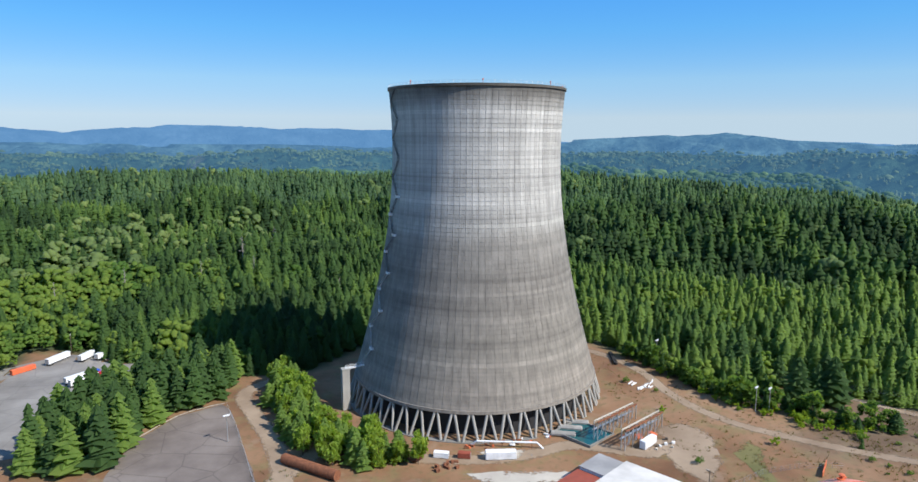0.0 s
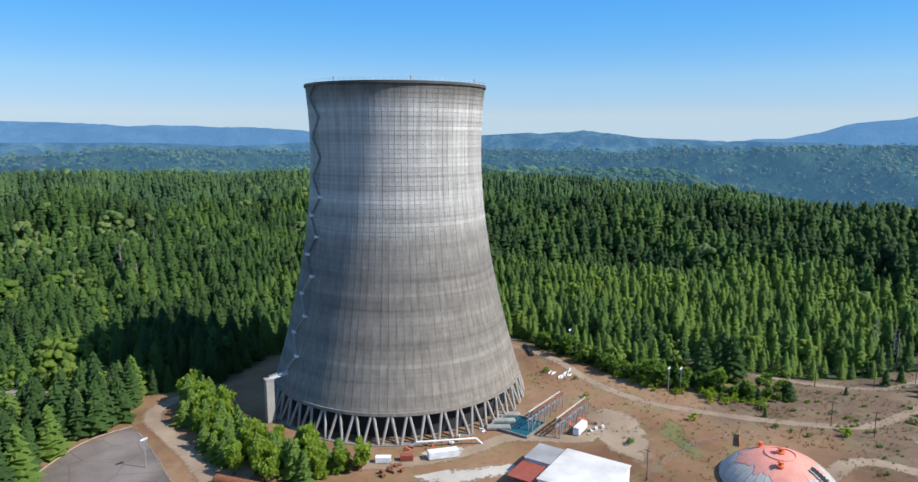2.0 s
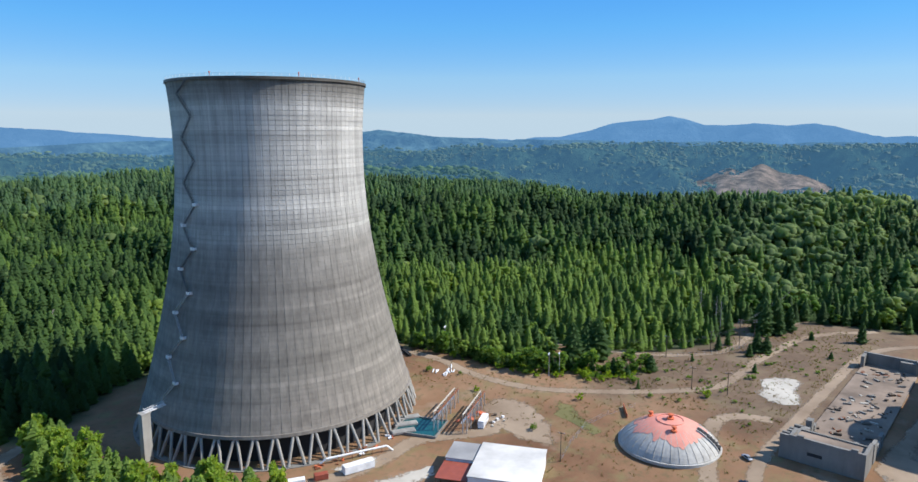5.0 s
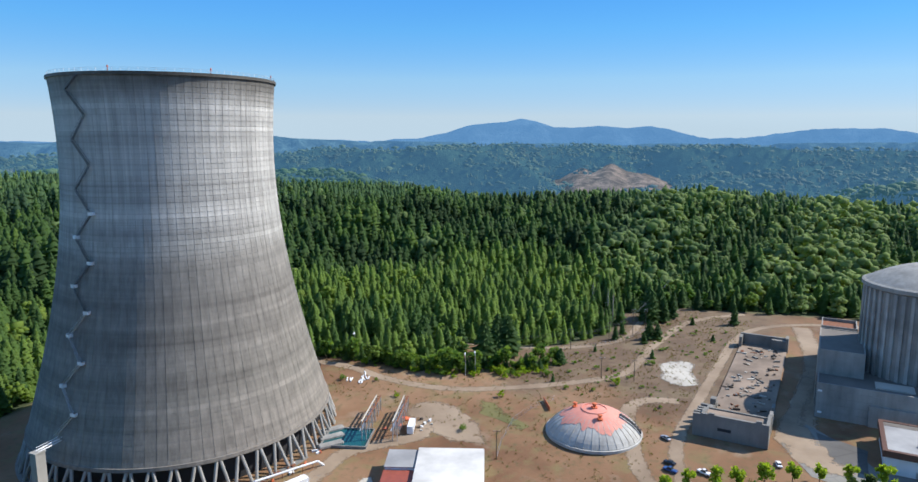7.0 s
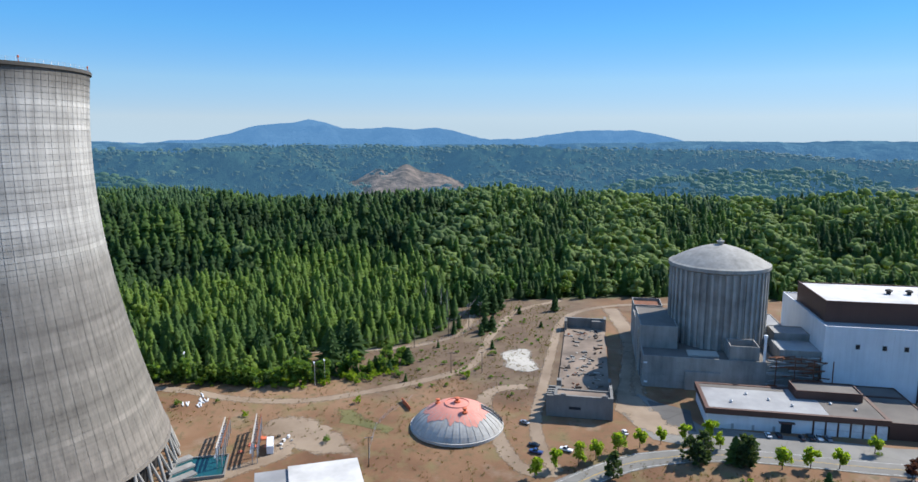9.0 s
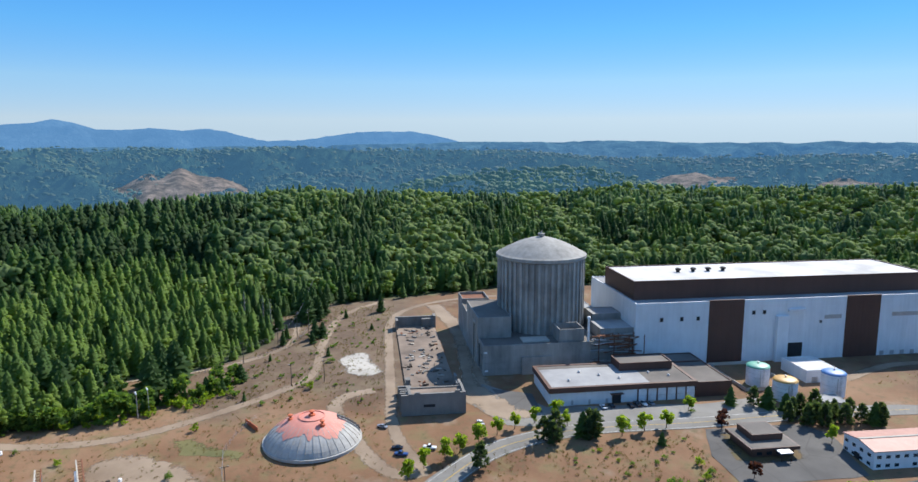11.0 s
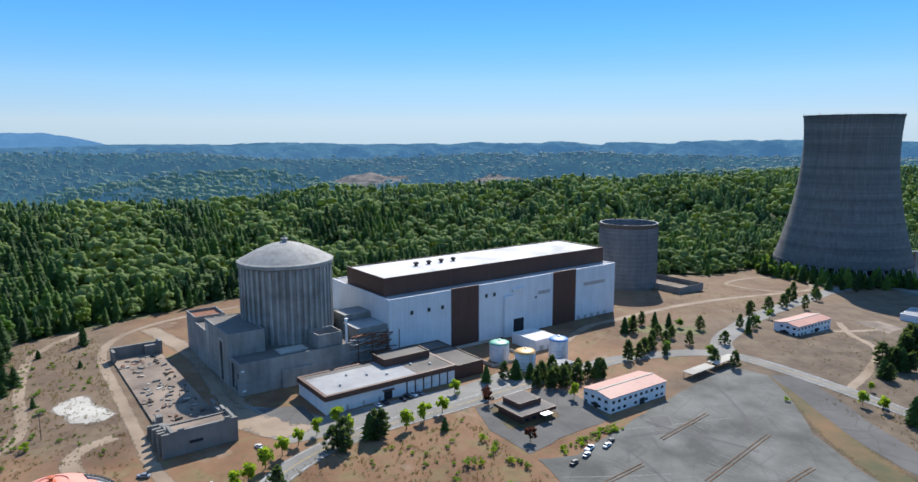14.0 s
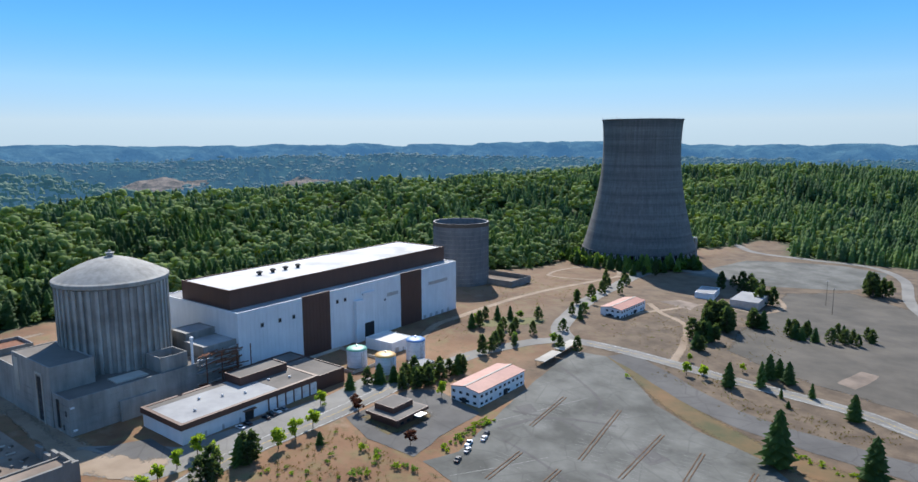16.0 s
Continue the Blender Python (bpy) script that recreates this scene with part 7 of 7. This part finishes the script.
# copses beside the cooling tower
copse = [(-5, 345), (8, 320), (13, 300), (12, 282), (24, 264), (49, 236), (38, 230), (7, 247), (-4, 280), (-10, 316)]
dark = [(-62, 284), (-68, 262), (-84, 258), (-100, 262), (-95, 300), (-86, 335), (-62, 350), (-24, 356), (-24, 340), (-32, 320), (-52, 306)]


def in_ring(ring, x, y):
    c = False
    for (x0, y0), (x1, y1) in zip(ring, ring[1:] + ring[:1]):
        if (y0 > y) != (y1 > y) and x < (x1 - x0) * (y - y0) / (y1 - y0) + x0:
            c = not c
    return c


for ring, kinds, gap, s0, s1 in ((copse, LIGHTFIRS + ALDER, 5.6, 1.0, 1.6), (dark, FIRS + LIGHTFIRS[:1], 7.3, 1.6, 2.4)):
    xs, ys = [p[0] for p in ring], [p[1] for p in ring]
    x = min(xs)
    while x < max(xs):
        y = min(ys)
        while y < max(ys):
            qx, qy = x + trng.uniform(-2.2, 2.2), y + trng.uniform(-2.2, 2.2)
            if in_ring(ring, qx, qy):
                plant(kinds, qx, qy, trng.uniform(s0, s1), "young light green tree in a copse" if ring is copse else "tall dark green fir in a copse")
            y += gap
        x += gap
# scrub on the field beside the foundation
for _ in range(70):
    x, y = trng.uniform(212, 350), trng.uniform(134, 205)
    if inside(x, y) > 5 and not in_ring([(234, 130), (288, 130), (288, 162), (234, 162)], x, y):
        plant(BUSH[:1], x, y, trng.uniform(0.35, 1.0))
# pines round the tanks and along the avenue
for x, y, s in ((180, -44, 0.9), (183, -49, 1.0), (179, -53, 0.9), (184, -56, 1.0), (178, -58, 0.9), (172, -62, 0.9), (176, -66, 1.0), (181, -63, 0.8), (173, -70, 0.9), (186, -128, 0.9), (191, -135, 1.0), (196, -141, 0.8), (188, -143, 0.9), (202, -152, 0.8), (196, -157, 0.9), (188, -210, 0.9), (183, -216, 0.8), (210, -252, 0.9), (222, -322, 0.9)):
    plant(PINES, x, y, s)
# firs and bushes on the slope between track and woods
for x, y, s in ((211, 268, 1.5), (222, 262, 1.8), (230, 258, 1.6), (224, 239, 2.0), (232, 236, 1.8), (237, 232, 2.2), (240, 240, 2.2), (216, 250, 1.2), (215, 275, 2.0), (225, 280, 2.2), (205, 285, 1.5), (308, 176, 1.3), (311, 172, 1.1), (298, 176, 0.7), (345, 186, 2.0), (352, 190, 2.2), (350, 180, 1.8), (358, 185, 2.0), (362, 178, 1.6)):
    plant(FIRS, x, y, s)
for k in range(84):
    f = k / 84
    line = ((184, 290), (186, 262), (189, 245), (196, 228), (207, 212), (222, 198))
    i = min(4, int(f * 5))
    u = f * 5 - i
    x, y = line[i][0] * (1 - u) + line[i + 1][0] * u, line[i][1] * (1 - u) + line[i + 1][1] * u
    plant(BUSH if k % 3 else BUSH[1:], x + trng.uniform(0, 16), y + trng.uniform(0, 11), trng.uniform(0.7, 2.0))
# the overgrown ditch between the site and the woods
for k in range(110):
    f = (k + trng.random()) / 110
    line = ((180, 318), (188, 290), (192, 262), (200, 240), (214, 220), (236, 200))
    i = min(4, int(f * 5))
    u = f * 5 - i
    x, y = line[i][0] * (1 - u) + line[i + 1][0] * u + trng.uniform(-2, 9), line[i][1] * (1 - u) + line[i + 1][1] * u + trng.uniform(-2, 7)
    plant(BUSH[:1] + DARKLEAF if k % 4 else FIRS, x, y, trng.uniform(0.5, 1.0) if k % 4 == 0 else trng.uniform(0.7, 1.6) if k % 2 else trng.uniform(0.5, 0.9))
for k in range(60):
    x, y = trng.uniform(205, 380), trng.uniform(140, 205)
    if inside(x, y) > 4 and not in_ring([(236, 132), (286, 132), (286, 160), (236, 160)], x, y):
        plant(BUSH[:1] if trng.random() < 0.75 else FIRS, x, y, trng.uniform(0.4, 1.2) if trng.random() < 0.8 else 0.5)
for x, y, s in ((164, 286, 1.5), (171, 270, 1.0), (162, 250, 1.3), (186, 207, 1.6), (228, 166, 1.9), (265, 161, 1.5), (150, 205, 1.4), (135, 13, 1.3), (125, 12, 1.3), (119, 9, 1.2), (144, 12, 1.6), (138, 10, 1.3), (132, 26, 1.8), (130, 22, 1.3), (163, 10, 0.8), (158, 45, 0.9), (150, 40, 0.8), (189, -4, 0.9), (107, -132, 1.2)):
    plant(BUSH, x, y, s)
for _ in range(44):
    x, y = trng.uniform(110, 165), trng.uniform(8, 60)
    if y < 62 - (165 - x) * 0.4:
        plant(BUSH[:1], x, y, trng.uniform(0.3, 1.0))
for _ in range(36):
    u = trng.random()
    plant(BUSH, 122 + 4 * u + trng.uniform(-2.5, 2.5), -7 - 37 * u + trng.uniform(-1, 1), trng.uniform(0.6, 1.0))
for _ in range(22):
    u = trng.random()
    plant(BUSH[1:], 26 - 40 * u + trng.uniform(-3, 3), -100 + 2 * u + trng.uniform(-3, 3), trng.uniform(0.4, 0.9))
# weeds and dry tufts on the bare ground
wrng = np.random.RandomState(15)
tv, tf = [], []
for k in range(5):
    a = k * 1.26
    i = len(tv)
    tv += [(0.18 * math.cos(a - 0.5), 0.18 * math.sin(a - 0.5), 0), (0.18 * math.cos(a + 0.5), 0.18 * math.sin(a + 0.5), 0), (0.5 * math.cos(a), 0.5 * math.sin(a), 0.8)]
    tf.append((i, i + 1, i + 2))
spots = []
for x0, x1, y0, y1, n in ((205, 385, 132, 210, 3200), (188, 262, 188, 300, 700), (118, 200, 128, 205, 700), (108, 166, 6, 62, 900), (60, 160, -300, -182, 800), (214, 240, -300, -100, 350), (150, 186, 205, 330, 500), (-10, 60, -152, -126, 350), (60, 100, -165, -142, 150), (250, 300, -330, -200, 350), (112, 170, 62, 112, 500), (-14, 10, 205, 250, 120)):
    spots.append(np.stack([wrng.uniform(x0, x1, n), wrng.uniform(y0, y1, n)], -1))
spots = np.concatenate(spots)
spots = spots[(inside(spots[:, 0], spots[:, 1]) > 2) & (fbm(spots[:, 0], spots[:, 1], 22, 7) > -0.25)]
spots = np.column_stack([spots, level(spots[:, 0], spots[:, 1])])
hh = wrng.uniform(0.35, 1.1, len(spots))
plant_woods("dry_weeds", spots, hh, hh * wrng.uniform(1.0, 2.0, len(spots)), wrng.uniform(0, 1, len(spots)), [(np.array(tv), np.array(tf), np.zeros(len(tv)))], M_TUFT, "dry yellow-brown weeds and grass tufts on bare soil", "weeds")
# grey dead snags among the woods
SNAG = thing("dead_snag", pose(0, 0, -500), "bare grey dead tree standing in the woods", "tree", "dead snags")
sb = lathe([(0.5, -0.5), (0.35, 12), (0.08, 26)], 8)
for k in range(16):
    a, z = k * 2.4, 9 + k
    add_bar(sb, (0, 0, z), (math.cos(a) * (3.2 - k * 0.12), math.sin(a) * (3.2 - k * 0.12), z + 0.8), 0.14)
part("stem", sb, M_SNAG, SNAG)
for x, y, s in ((-30, 560, 1.2), (-60, 540, 1.0), (-20, 520, 1.1), (40, 480, 0.9), (-110, 520, 1.1), (-150, 500, 1.0), (-5, 600, 1.2), (335, 212, 0.8), (328, 206, 0.8), (341, 225, 0.9)):
    copy_thing(SNAG, at(x, y, 0, trng.uniform(0, 360)) @ Matrix.Diagonal((s, s, s, 1)))
for o in PLANTED + [SNAG]:
    for c in list(o.children_recursive) + [o]:
        bpy.data.objects.remove(c)
